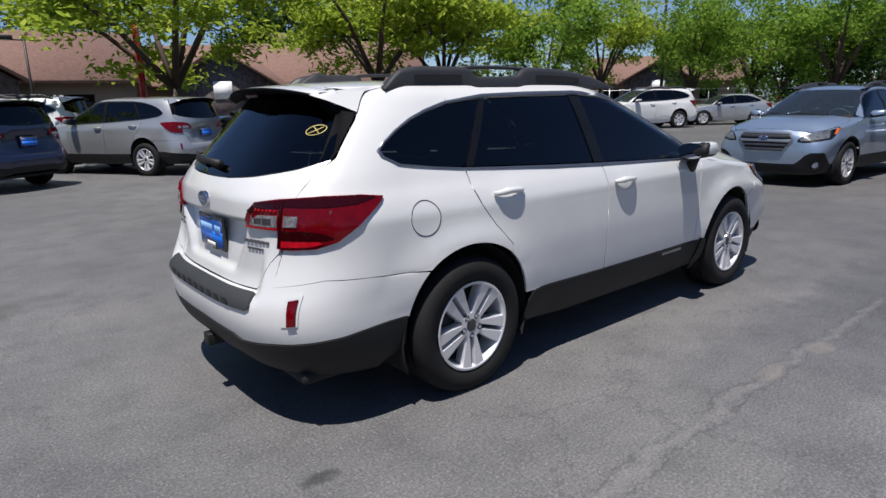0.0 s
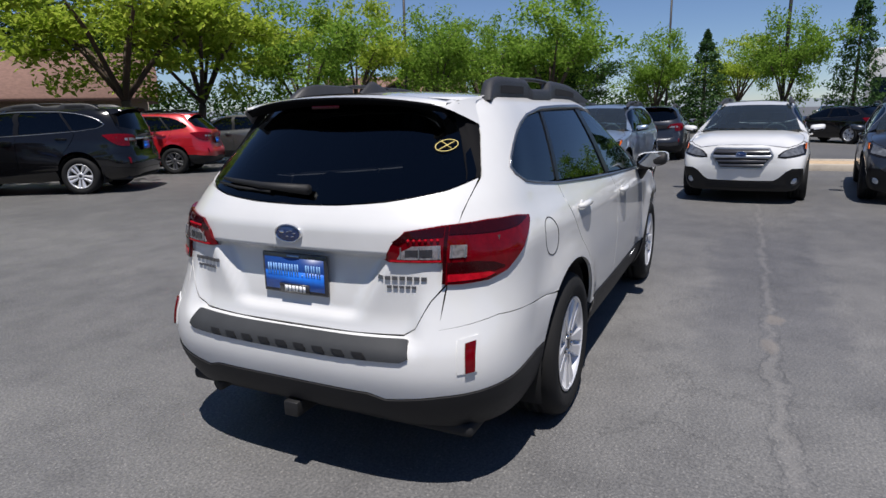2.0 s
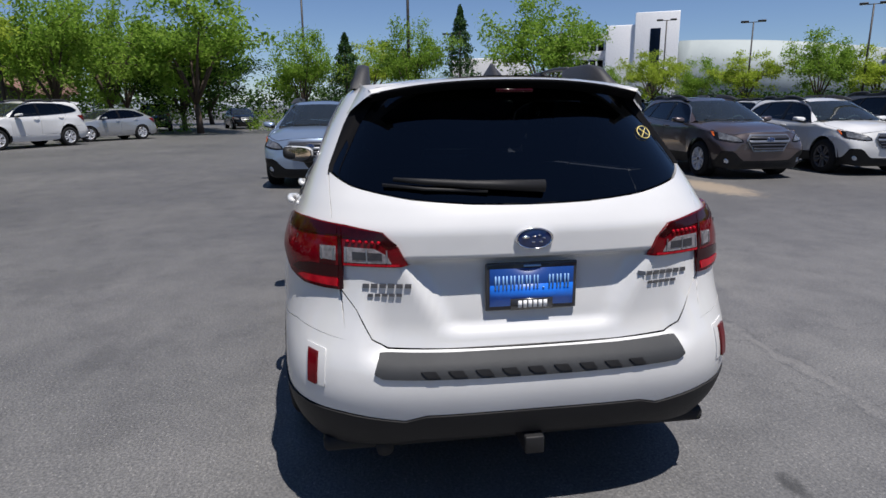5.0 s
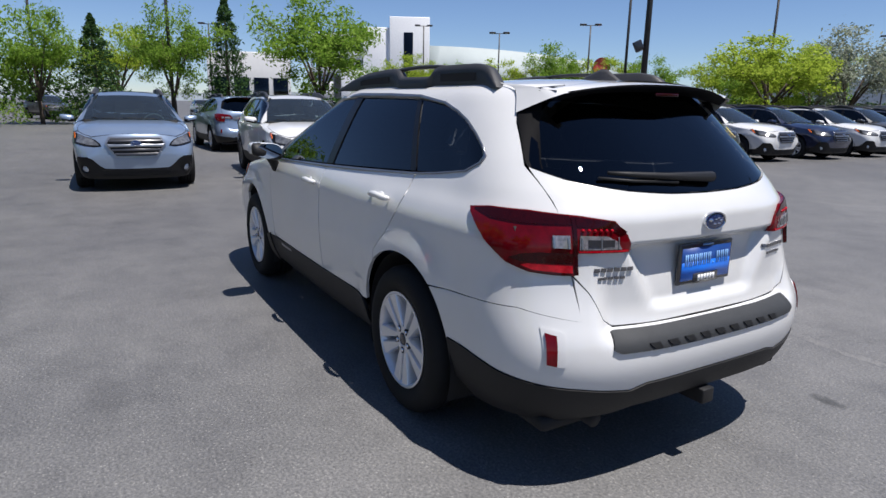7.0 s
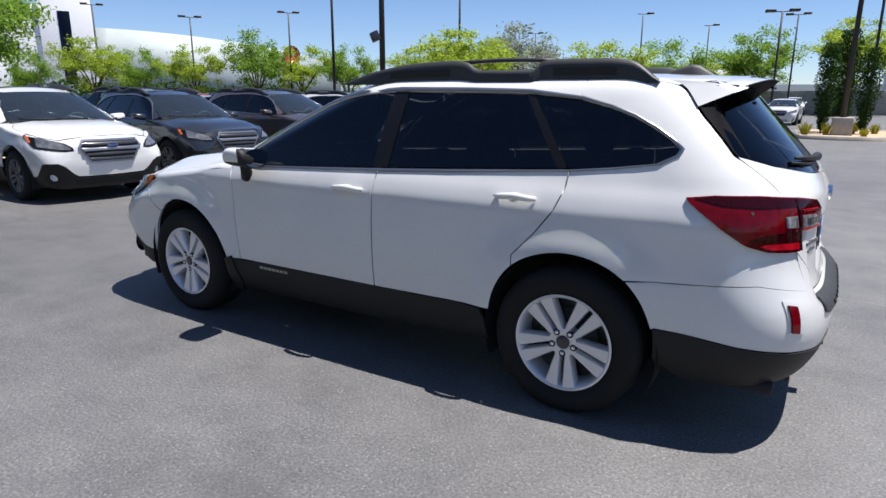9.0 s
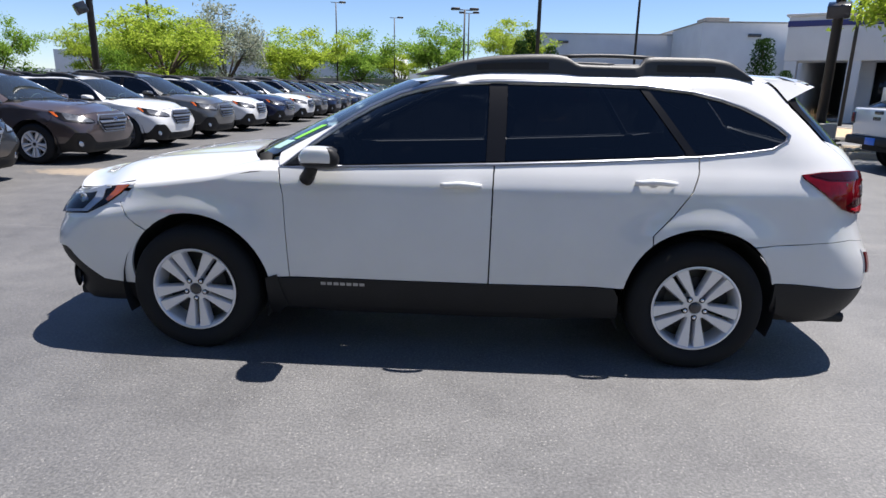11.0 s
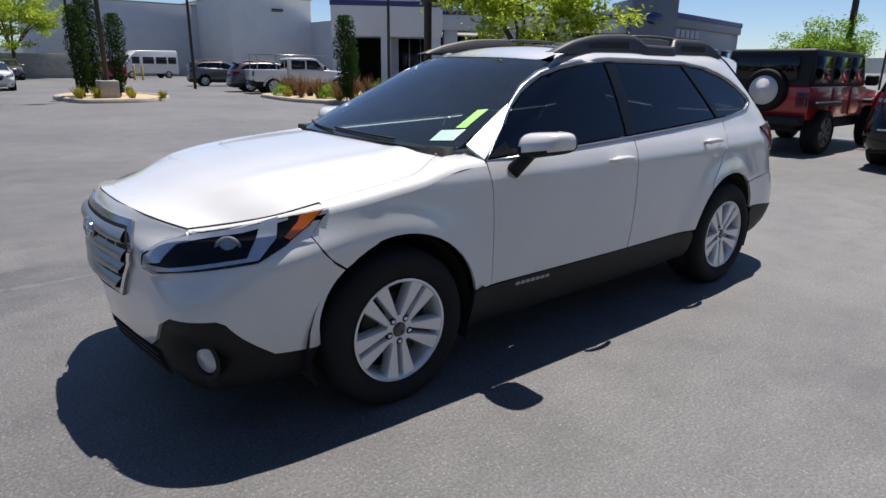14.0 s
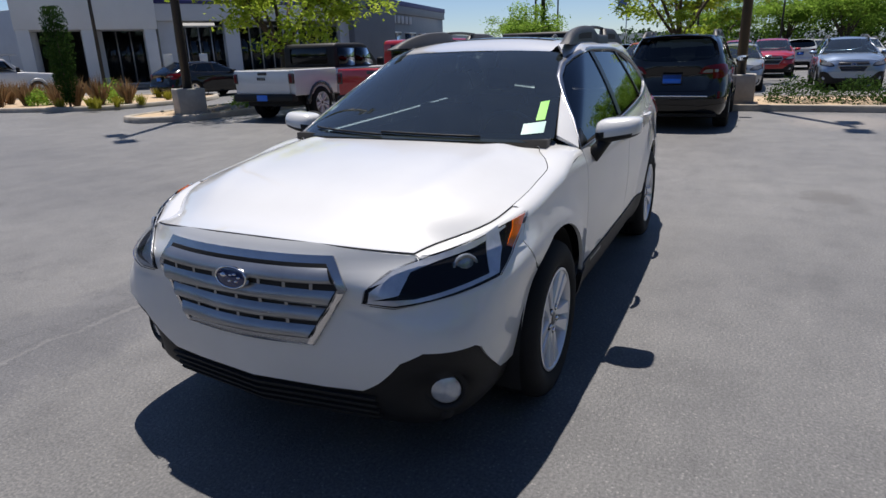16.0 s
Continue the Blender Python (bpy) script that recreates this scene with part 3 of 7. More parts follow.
        for f in mir.faces:
            cz_ = sum(v.co.z for v in f.verts) / len(f.verts)
            f.material_index = 1 if cz_ < 1.098 or sum(v.co.x for v in f.verts) / len(f.verts) < 0.555 else 0
        for v in mir.verts:
            v.co = W(v.co)
        mo = part("door_mirror", mir, [body, BLACK_PLASTIC], car, "body-coloured door mirror with black base")
        if not warp:
            bm = bmesh.new()
            tube(bm, [(0.66, sg * 0.965, 1.085), (0.69, sg * 0.925, 1.03), (0.72, sg * 0.892, 0.985)], [0.03, 0.034, 0.04], 10)
            part("mirror_foot", bm, BLACK_PLASTIC, mo, "black mirror stem")
        bm = bmesh.new()
        lathe(bm, [(0.075, 0.0), (0.0001, 0.002)], 20, "x", (0, 0, 0))
        for v in bm.verts:
            v.co = W(Vector((0.512, sg * 1.0 + v.co.y * 1.25, 1.12 + v.co.z * 0.7)))
        part("mirror_glass", bm, plain("mirror_silver", (0.5, 0.52, 0.55), 0.03, 1.0, 0, 0.02), mo)
        # lamps
        hd = O([("f", 0.488, 0.719), ("f", 0.50, 0.764), ("f", 0.565, 0.819), ("f", 0.66, 0.856), *s((1.95, 0.888), (1.82, 0.914), (1.695, 0.93), (1.76, 0.874), (1.86, 0.809), (1.97, 0.759)), ("f", 0.70, 0.726), ("f", 0.60, 0.709)])
        lamp = pan("headlight", hd, plain("headlight_black", (0.008, 0.008, 0.01), 0.4, 0, 0.0, spec=0.15), low, "clear headlight with dark bezel and amber corner", 0.004, 0.03, dense=0.5 if hero else 1.5)
        lens_in = O([("f", 0.52, 0.736), ("f", 0.53, 0.764), ("f", 0.60, 0.819), ("f", 0.69, 0.859), *s((1.97, 0.894), (1.885, 0.904), (1.93, 0.834), (2.0, 0.779)), ("f", 0.66, 0.742)])
        if hero:
            # projector, inner reflector and bright strip lie under a clear cover
            pan("reflector", O([("f", 0.51, 0.729), ("f", 0.515, 0.759), ("f", 0.585, 0.814), ("f", 0.63, 0.829), ("f", 0.61, 0.749)]), LAMP_SILVER, low, "", 0.0065, 0.004, 0.5, lamp)
            pan("bright_strip", O([("f", 0.505, 0.722), ("f", 0.515, 0.732), ("f", 0.66, 0.737), *s((2.0, 0.775), (1.95, 0.834), (1.92, 0.895), (1.86, 0.912), (1.885, 0.834), (1.965, 0.768)), ("f", 0.70, 0.731), ("f", 0.60, 0.716)]), LAMP_SILVER, low, "bright light strip", 0.007, 0.004, 0.5, lamp)
            pan("bright_edge", O([("f", 0.512, 0.772), ("f", 0.575, 0.822), ("f", 0.66, 0.850), *s((1.95, 0.883), (1.83, 0.906), (1.83, 0.899), (1.98, 0.858)), ("f", 0.69, 0.836), ("f", 0.59, 0.8)]), LAMP_SILVER, low, "", 0.007, 0.004, 0.5, lamp)
            pc = low.at(sg * L(2.045, 0.809), 0.809, -0.012)
            bm = bmesh.new()
            nn = (pc - Vector((1.7, sg * 0.3, 0.79))).normalized()
            lathe(bm, [(0.052, -0.002), (0.052, 0.008), (0.044, 0.010), (0.041, 0.004), (0.036, 0.006), (0.02, 0.016), (0.0001, 0.02)], 28, "z")
            mm = Matrix.Translation(pc) @ nn.to_track_quat("Z", "Y").to_matrix().to_4x4()
            part("projector", bm, plain("projector_lens", (0.25, 0.27, 0.3), 0.05, 0.4, 1.0, 0.3, 50), lamp, "", m=mm)
            pan("lens_cover", hd, CLEAR, low, "clear plastic lens", 0.015, 0.006, 0.5, lamp)
        else:
            pan("reflector", lens_in, plain("parked_lamp_reflector", (0.14, 0.145, 0.155), 0.15, 0.3, 0.8, 0.5, 14), low, "", 0.007, 0.004, 1.5, lamp)
        pan("corner_lamp", O(s((1.80, 0.889), (1.785, 0.916), (1.705, 0.925), (1.77, 0.872), (1.84, 0.826), (1.858, 0.836))), AMBER, low, "amber corner lamp", 0.009, 0.006, 0.5 if hero else 1.5, lamp)
        tl_out = [("r", 0.42, 0.945), ("r", 0.452, 1.01), ("r", 0.50, 1.058), ("r", 0.62, 1.075)] + s((-2.1, 1.085), (-1.95, 1.082), (-1.845, 1.068), (-1.86, 1.05), (-1.98, 0.965), (-2.08, 0.895), (-2.16, 0.868)) + [("r", 0.70, 0.862), ("r", 0.645, 0.862), ("r", 0.635, 0.945)]
        tail = pan("tail_light", O(tl_out), RED_LENS, low, "red tail light with clear reverse lamp", 0.012, 0.03, 0.5 if hero else 1.4)
        pan("reverse_lamp", O([("r", 0.475, 0.958), ("r", 0.49, 0.985), ("r", 0.53, 1.006), ("r", 0.625, 1.008), ("r", 0.628, 0.958)]), TAIL_CLEAR, low, "clear reverse lamp", 0.016, 0.004, 0.6, tail)
        pan("signal_lamp", O([("r", 0.655, 0.962), ("r", 0.655, 1.008), ("r", 0.705, 1.006), ("r", 0.707, 0.964)]), TAIL_CLEAR, low, "clear signal lamp", 0.016, 0.004, 0.6, tail)
        if hero:
            pan("lamp_shade", O([("r", 0.455, 1.02), ("r", 0.505, 1.055), ("r", 0.632, 1.07), ("r", 0.632, 1.04), ("r", 0.52, 1.033), ("r", 0.48, 1.012)]), DEEP_RED, low, "", 0.015, 0.004, 0.6, tail)
            pan("lamp_shade", O([("r", 0.648, 1.045), ("r", 0.648, 1.072), *s((-2.1, 1.08), (-1.95, 1.077), (-1.88, 1.066), (-1.98, 1.045), (-2.1, 1.04))]), DEEP_RED, low, "", 0.015, 0.004, 0.6, tail)
            pan("lamp_shade", O([("r", 0.648, 0.905), ("r", 0.648, 0.945), ("r", 0.74, 0.945), *s((-2.13, 0.935), (-2.09, 0.915), (-2.13, 0.905))]), DEEP_RED, low, "", 0.015, 0.004, 0.6, tail)
            pan("lamp_shade", O([("r", 0.634, 0.865), ("r", 0.634, 1.07), ("r", 0.645, 1.07), ("r", 0.645, 0.865)]), DEEP_RED, low, "dark seam between the lamps", 0.0165, 0.004, 0.6, tail)
            pan("lamp_band", O([("r", 0.652, 0.872), ("r", 0.652, 0.9), *s((-2.15, 0.9), (-2.13, 0.892), (-2.17, 0.878))]), BRIGHT_RED, low, "bright red lamp band", 0.0165, 0.004, 0.6, tail)
            pan("lamp_band", O([("r", 0.45, 0.948), ("r", 0.453, 0.955), ("r", 0.63, 0.955), ("r", 0.63, 0.948)]), BRIGHT_RED, low, "bright red lamp band", 0.0165, 0.004, 0.6, tail)
            for yy in (0.487, 0.552, 0.618, 0.659, 0.699):
                pan("lens_rib", O([("r", yy, 0.962), ("r", yy, 1.002), ("r", yy + 0.004, 1.002), ("r", yy + 0.004, 0.962)]), SATIN, low, "", 0.0185, 0.003, 1.0, tail)
            pan("lamp_core", O([("r", 0.505, 0.968), ("r", 0.505, 0.992), ("r", 0.60, 0.994), ("r", 0.60, 0.968)]), LAMP_DARK, low, "", 0.0175, 0.003, 1.0, tail)
            for i in range(6):
                bm = bmesh.new()
                bmesh.ops.create_icosphere(bm, subdivisions=2, radius=0.0065, matrix=Matrix.Translation(low.at(sg * low.reary(0.515 + i * 0.02, 1.026), 1.026, 0.014)))
                part("lamp_bead", bm, BRIGHT_RED, tail)
        # rear reflector in its pocket
        up_ = low.reary(0.752, 0.60)
        pan("reflector_pocket", [(sg * (up_ + a), z) for a, z in ((0.06, 0.54), (0.062, 0.665), (-0.045, 0.678), (-0.04, 0.545))], body, low, "", 0.004, 0.01, 0.6)
        ur = low.reary(0.752, 0.60)
        pan("rear_reflector", [(sg * (ur + a), z) for a, z in ((0.022, 0.545), (0.026, 0.652), (-0.026, 0.66), (-0.026, 0.55))], RED_LENS, low, "red rear reflector", 0.012, 0.012, 0.6)
        # fog lamp
        fc = low.at(sg * low.fronty(0.725, 0.372), 0.372, -0.006)
        bm = bmesh.new()
        lathe(bm, [(0.085, 0.018), (0.07, 0.026), (0.062, 0.012), (0.058, 0.0)], 24, "z")
        lathe(bm, [(0.056, 0.012), (0.045, 0.02), (0.0001, 0.026)], 24, "z")
        for f in bm.faces:
            f.material_index = 1 if max(v.co.xy.length for v in f.verts) < 0.0565 else 0
        nrm = Vector((1, sg * 0.38, 0))
        part("fog_lamp", bm, [BLACK_PLASTIC, LAMP_SILVER], car, "round clear fog lamp", m=Matrix.Translation(fc) @ nrm.to_track_quat("Z", "Y").to_matrix().to_4x4())
        # roof rail
        if rails:
            prof = Curve((-1.64, 0.0), (-1.60, 0.035), (-1.50, 0.098), (-1.38, 0.112), (-1.14, 0.113), (-1.07, 0.108), (-1.03, 0.062), (-0.72, 0.066), (-0.64, 0.108), (-0.56, 0.118), (-0.3, 0.108), (-0.05, 0.07), (0.10, 0.025), (0.17, 0.0))
            rows = []
            for x in np.linspace(-1.64, 0.17, 70 if hero else 24):
                yb = side_y(x, 1.54, False) - 0.005
                h = prof(x)
                rows.append([W(Vector((x, sg * (yb + dy - 0.35 * h), z))) for dy, z in ((0.022, 1.535), (0.022, 1.54 + h * 0.75), (0.012, 1.54 + h * 0.96), (-0.01, 1.54 + h), (-0.034, 1.54 + h * 0.92), (-0.04, 1.545))])
            rail = part("roof_rail", loft(rows), RAIL_PLASTIC, car, "black roof rail with stowed crossbar")
            # dark strips on the rail's face stand in for its shaded slots
            for x0, x1 in ((-1.44, -1.13), (-0.55, -0.16)):
                rows = []
                for x in np.linspace(x0, x1, 12):
                    yb = side_y(x, 1.54, False) - 0.005
                    h = prof(x)
                    rows.append([W(Vector((x, sg * (yb + 0.0245 - 0.35 * h), 1.54 + h * k_))) for k_ in (0.30, 0.62)])
                part("rail_slot", loft(rows), DARK, rail)
            bm = bmesh.new()
            tube(bm, [W(Vector((x, sg * (side_y(x, 1.54, False) - 0.06), 1.645 + 0.008 * math.sin((x + 1.12) / 0.52 * math.pi)))) for x in np.linspace(-1.12, -0.60, 8)], 0.011, 8)
            part("crossbar", bm, RAIL_PLASTIC, rail)
        # door trim edges
        pan("mirror_corner", O(s((0.838, BELT(0.838) + 0.012), (0.78, GLASS_TOP(0.78) - 0.012), (0.70, 1.13), (0.69, BELT(0.69) + 0.012)), up), PILLAR, up, "", -0.006, 0.01)

    F = lambda y, z: low.fronty(y, z)
    R = lambda y, z: low.reary(y, z)
    # hood
    rows = []
    for t in np.linspace(-1, 1, 41 if hero else 13):
        row = []
        xr_ = 1.16 - 0.13 * abs(t) ** 3
        zf = 0.914 - 0.046 * abs(t) ** 2.4
        xf_ = low.raw(low.fronty(0.615 * abs(t), zf), zf).x - 0.004
        for k in np.linspace(0, 1, 30 if hero else 10):
            x = xr_ + (xf_ - xr_) * k
            zs = SEAM_Z(x)
            ye = abs(low.raw(L(min(x, 2.05), zs - 0.045), zs - 0.045).y) - HOOD_IN(x) - 0.004
            b_ = sstep(0.50, 1.0, k)
            crease = 0.014 * math.exp(-((abs(t) - 0.74 + 0.12 * k) / 0.10) ** 2) * (1 - b_)
            z = HOOD_Z(x) - (HOOD_Z(x) - zs) * abs(t) ** 3.4 + crease * (1 - abs(t) ** 6)
            z = z * (1 - b_ ** 3) + zf * b_ ** 3
            by_ = sstep(0.66, 1.0, k) ** 1.3
            row.append(W(Vector((x, t * (ye * (1 - by_) + 0.615 * by_), z))))
        rows.append(row)
    bm = loft(rows)
    be = [e for e in bm.edges if len(e.link_faces) == 1]
    ex = bmesh.ops.extrude_edge_only(bm, edges=be)
    for v in ex["geom"]:
        if isinstance(v, bmesh.types.BMVert):
            v.co.z -= 0.018
    for e in be:
        e.smooth = False
    part("hood", bm, body, car)
    # closing lips under the hood: body-coloured in front, dark beside the lamps
    ap = [[r[-1] + (W(Vector((2.2, 0, 0.9)) + Vector(d)) - W(Vector((2.2, 0, 0.9)))) for d in ((-0.03, 0, -0.012), (0.006, 0, -0.008), (0.004, 0, -0.045))] for r in rows]
    part("hood_surround", loft(ap), body, car)
    for sg, r in ((-1, rows[0]), (1, rows[-1])):
        lip = [[c + (W(Vector((2.0, 0, 0.9)) + Vector(d)) - W(Vector((2.0, 0, 0.9)))) for d in ((-0.01, -sg * 0.03, -0.008), (0.010, sg * 0.016, -0.014), (0.016, sg * 0.036, -0.045))] for c in r]
        part("hood_lip", loft(lip), body, car)
        # body-coloured ledge between the hood edge and the top of the lamp
        led = []
        for k in np.linspace(0, 1, 30 if hero else 10):
            x = 1.03 + (low.raw(low.fronty(0.615, 0.868), 0.868).x - 1.034) * k
            if x < 1.66:
                continue
            zt = np.interp(x, [1.66, 1.82, 1.95, 2.06, 2.12], [0.932, 0.914, 0.888, 0.860, 0.848])
            q = low.at(sg * L(x, zt), zt, 0.005)
            hpt = r[min(len(r) - 1, int(round(k * (len(r) - 1))))]
            led.append([hpt + Vector((0, 0, -0.007)), hpt * 0.45 + q * 0.55 + Vector((0, 0, 0.003)), q, q + Vector((0, 0, -0.02))])
        part("lamp_ledge", loft(led), body, car)
    bm = bmesh.new()
    edge_ = list(rows[0]) + [r[-1] for r in rows[1:-1]] + list(reversed(rows[-1]))
    tube(bm, [c + Vector((0, 0, -0.004)) for c in edge_], 0.0028 if hero else 0.006, 5, False)
    part("hood_gap", bm, DARK, car)
    # front bumper
    half = [(0, 0.911), (F(0.3, 0.907), 0.907), (F(0.60, 0.862), 0.862), (L(1.99, 0.85), 0.85), (L(1.80, 0.885), 0.885), (L(1.715, 0.89), 0.89), (L(1.765, 0.832), 0.832), (L(1.703, 0.7325), 0.7325)]
    half += [(L(x, z), z) for x, z in arch_pts(WHEEL_X, 49, 2, 8, 0.05, 0.0)]
    half += [(L(1.775, 0.36), 0.36), (L(1.83, 0.365), 0.365), (L(1.95, 0.38), 0.38), (L(2.03, 0.455), 0.455), (L(2.105, 0.545), 0.545), (L(2.135, 0.562), 0.562), (F(0.70, 0.56), 0.56), (F(0.62, 0.515), 0.515), (F(0.53, 0.42), 0.42), (F(0.46, 0.375), 0.375), (F(0.3, 0.37), 0.37), (0, 0.37)]
    pan("front_bumper", mirror_outline(half), body, low)
    half = [(0, 0.366), (F(0.3, 0.366), 0.366), (F(0.463, 0.371), 0.371), (F(0.533, 0.416), 0.416), (F(0.622, 0.511), 0.511), (F(0.70, 0.556), 0.556), (L(2.135, 0.558), 0.558), (L(2.101, 0.541), 0.541), (L(2.026, 0.451), 0.451), (L(1.946, 0.376), 0.376), (L(1.762, 0.355), 0.355), (L(1.755, 0.23), 0.23), (F(0.6, 0.20), 0.20), (0, 0.20)]
    lower = pan("lower_bumper", mirror_outline(half), BLACK_PLASTIC if clad else body, low, "black plastic lower bumper", -0.012 if hero else 0.0)
    for i in range(4):
        z = 0.245 + i * 0.03
        pan("intake_slat", mirror_outline([(0, z), (F(0.5, z), z), (F(0.5, z), z + 0.012), (0, z + 0.012)]), DARK, low, "", 0.004, 0.012, 1.2, lower)
    # grille
    def on_front(*pts):
        out = []
        for (y0, z0), (y1, z1) in zip(pts, pts[1:]):
            k_ = 8 if hero else 3
            out += [(F(y0 + (y1 - y0) * j / k_, z0 + (z1 - z0) * j / k_), z0 + (z1 - z0) * j / k_) for j in range(k_)]
        return [(0, pts[0][1])] + out[1:] + [(0, pts[-1][1])]
    hexo = on_front((0, 0.868), (0.375, 0.868), (0.44, 0.765), (0.30, 0.548), (0, 0.548))
    hexi = on_front((0, 0.842), (0.357, 0.842), (0.408, 0.765), (0.284, 0.574), (0, 0.574))
    gr = pan("grille", mirror_outline(hexo), plain("grille_frame", (0.36, 0.38, 0.42), 0.2, 0.9) if hero else SATIN, low, "satin-edged grille with silver bars", 0.012, 0.02)
    pan("grille_mesh", mirror_outline(hexi), DARK, low, "", 0.014, 0.004, None, gr)

    def gat(y, z, off):
        return low.at(math.copysign(F(abs(y), z), y), z, off)
    nb = 4
    for i in range(nb):
        z = 0.580 + i * 0.067
        rows = []
        for t in np.linspace(-1, 1, 25 if hero else 9):
            rows.append([gat(t * (np.interp(q, [0.566, 0.765, 0.842], [0.282, 0.408, 0.357]) - 0.003), q, o_) for q, o_ in ((z, 0.014), (z + 0.002, 0.030), (z + 0.012, 0.034), (z + 0.034, 0.024), (z + 0.047, 0.014))])
        part("grille_bar", loft(rows), SATIN if hero or i == 2 else LAMP_DARK, gr, "silver grille bar" if hero or i == 2 else "")
        if hero and i:
            for k_ in range(7):
                yc = (k_ - 3) * 0.105
                hw = 0.0065
                if abs(yc) < np.interp(z, [0.566, 0.765, 0.842], [0.282, 0.408, 0.357]) - 0.03:
                    part("bar_link", loft([[gat(yc + e * hw, q, 0.016) for q in (z - 0.021, z - 0.012, z + 0.002)] for e in (-1, -0.3, 0.3, 1)]), SATIN, gr)
    if hero:
        for sg in (1, -1):
            rows = [[gat(sg * (np.interp(z, [0.548, 0.765], [0.30, 0.44]) - d), z, o_) for d, o_ in ((0.002, 0.013), (0.012, 0.020), (0.026, 0.016))] for z in np.linspace(0.556, 0.755, 12)]
            part("chrome_edge", loft(rows), CHROME, gr, "bright chrome grille edge")
    badge(gr, W(low.at(0, 0.775, 0.034 if hero else 0.03)), Vector((1, 0, 0.12)), 0.075)
    # cowl, windshield
    rows = []
    for t in np.linspace(-1, 1, 17):
        row = []
        for k in np.linspace(0, 1, 5):
            x = 0.98 + 0.185 * k - 0.15 * t * t
            row.append(W(Vector((x, t * 0.655, 1.062 + 0.012 * k + 0.024 * (1 - t * t)))))
        rows.append(row)
    part("cowl", loft(rows), BLACK_PLASTIC, car)
    uf = lambda y, z: up.fronty(y, z)
    half = [(0, 1.098), (uf(0.4, 1.095), 1.095), (uf(0.70, 1.085), 1.085), (uf(0.75, 1.10), 1.10), (uf(0.703, 1.22), 1.22), (uf(0.657, 1.32), 1.32), (uf(0.61, 1.42), 1.42), (uf(0.568, 1.485), 1.485), (uf(0.50, 1.50), 1.50), (uf(0.3, 1.512), 1.512), (0, 1.517)]
    pan("windshield", mirror_outline(half), SHIELD, up, "tinted windshield", 0.002, 0.004)
    for yy, ln in ((0.42, 0.55), (-0.12, 0.5)):
        bm = bmesh.new()
        tube(bm, [up.at((1 if yy - ln * t > 0 else -1) * uf(abs(yy - ln * t), 1.108 + 0.012 * t), 1.108 + 0.012 * t, 0.012) for t in np.linspace(0, 1, 8)], 0.006, 6)
        part("front_wiper", bm, BLACK_PLASTIC, car)
    # roof
    rows = []
    for x in np.linspace(0.27, -1.965, 40 if hero else 16):
        zt = 1.545
        drop = 0.042 * sstep(-0.12, 0.31, x)
        ye = abs(up.raw(U(max(min(x, 0.0), -1.87), zt), zt).y) - 0.004
        crown = 0.052 * (1 - 0.72 * sstep(-0.3, 0.3, x) - 0.35 * sstep(-1.4, -2.0, x))
        rows.append([W(Vector((x - 0.10 * sstep(0.0, 0.27, x) * abs(t) ** 2.2, ye * t, zt - 0.002 - drop + crown * (1 - abs(t) ** 2.4)))) for t in np.linspace(-1, 1, 25 if hero else 11)])
    roof = part("roof", loft(rows), roof_mat or body, car)
    if rails:
        rows = [[W(Vector((x, y, 1.5475 + 0.052 * (1 - 0.72 * sstep(-0.3, 0.3, x)) * (1 - abs(y / 0.58) ** 2.4)))) for y in np.linspace(-0.43, 0.43, 11)] for x in np.linspace(-0.12, -0.78, 12)]
        part("sunroof", loft(rows), LAMP_DARK, roof, "dark glass sunroof panel")
    # spoiler over the rear glass
    if spoiler:
        rows = []
        for t in np.linspace(-1, 1, 21 if hero else 9):
            y = 0.535 * t
            xe = -2.065 + 0.095 * abs(t) ** 2.2
            zc = 1.578 - 0.046 * abs(t) ** 2.4
            rows.append([W(Vector(p)) for p in ((-1.90, y * 0.985, zc - 0.004), (-1.96, y * 0.975, zc - 0.006), (xe + 0.012, y * 0.96, zc - 0.018), (xe, y * 0.955, zc - 0.022), (xe + 0.012, y * 0.955, zc - 0.034), (-1.93, y * 0.97, zc - 0.05))])
        bm = loft(rows)
        bm.faces.index_update()
        for f in bm.faces:
            f.material_index = 1 if f.index % 5 >= 2 else 0
        fin_black = plain("fin_black", (0.005, 0.005, 0.006), 0.7, spec=0.06)
        sp = part("spoiler", bm, [body, fin_black], car)
        bm = bmesh.new()
        box(bm, (-2.058, -0.07, 1.512), (-2.045, 0.07, 1.526), 0.003)
        for v in bm.verts:
            v.co = W(v.co)
        part("brake_lamp", bm, DEEP_RED, sp, "red high brake lamp")
        for sg in (1, -1):
            # white shoulder between the roof pillar and the spoiler's side edge
            rows = []
            for t in np.linspace(-0.25, 1, 11):
                z = 1.535 - 0.105 * t
                yq = np.interp(z, [1.22, 1.24, 1.40, 1.53], [0.681, 0.685, 0.62, 0.545])
                pq = low.at(low.reary(yq, z) if sg > 0 else 6 - low.reary(yq, z), z, 0.010)
                ps = W(Vector((-1.90 - 0.093 * t, sg * (0.53 - 0.016 * t), 1.530 - 0.018 * t)))
                rows.append([pq, pq.lerp(ps, 0.35) + Vector((0, sg * 0.002, 0.002)), pq.lerp(ps, 0.7) + Vector((0, sg * 0.002, 0.003)), ps, ps + Vector((0, -sg * 0.03, 0.006))])
            part("spoiler_shoulder", loft(rows), body, sp)
            rows = []
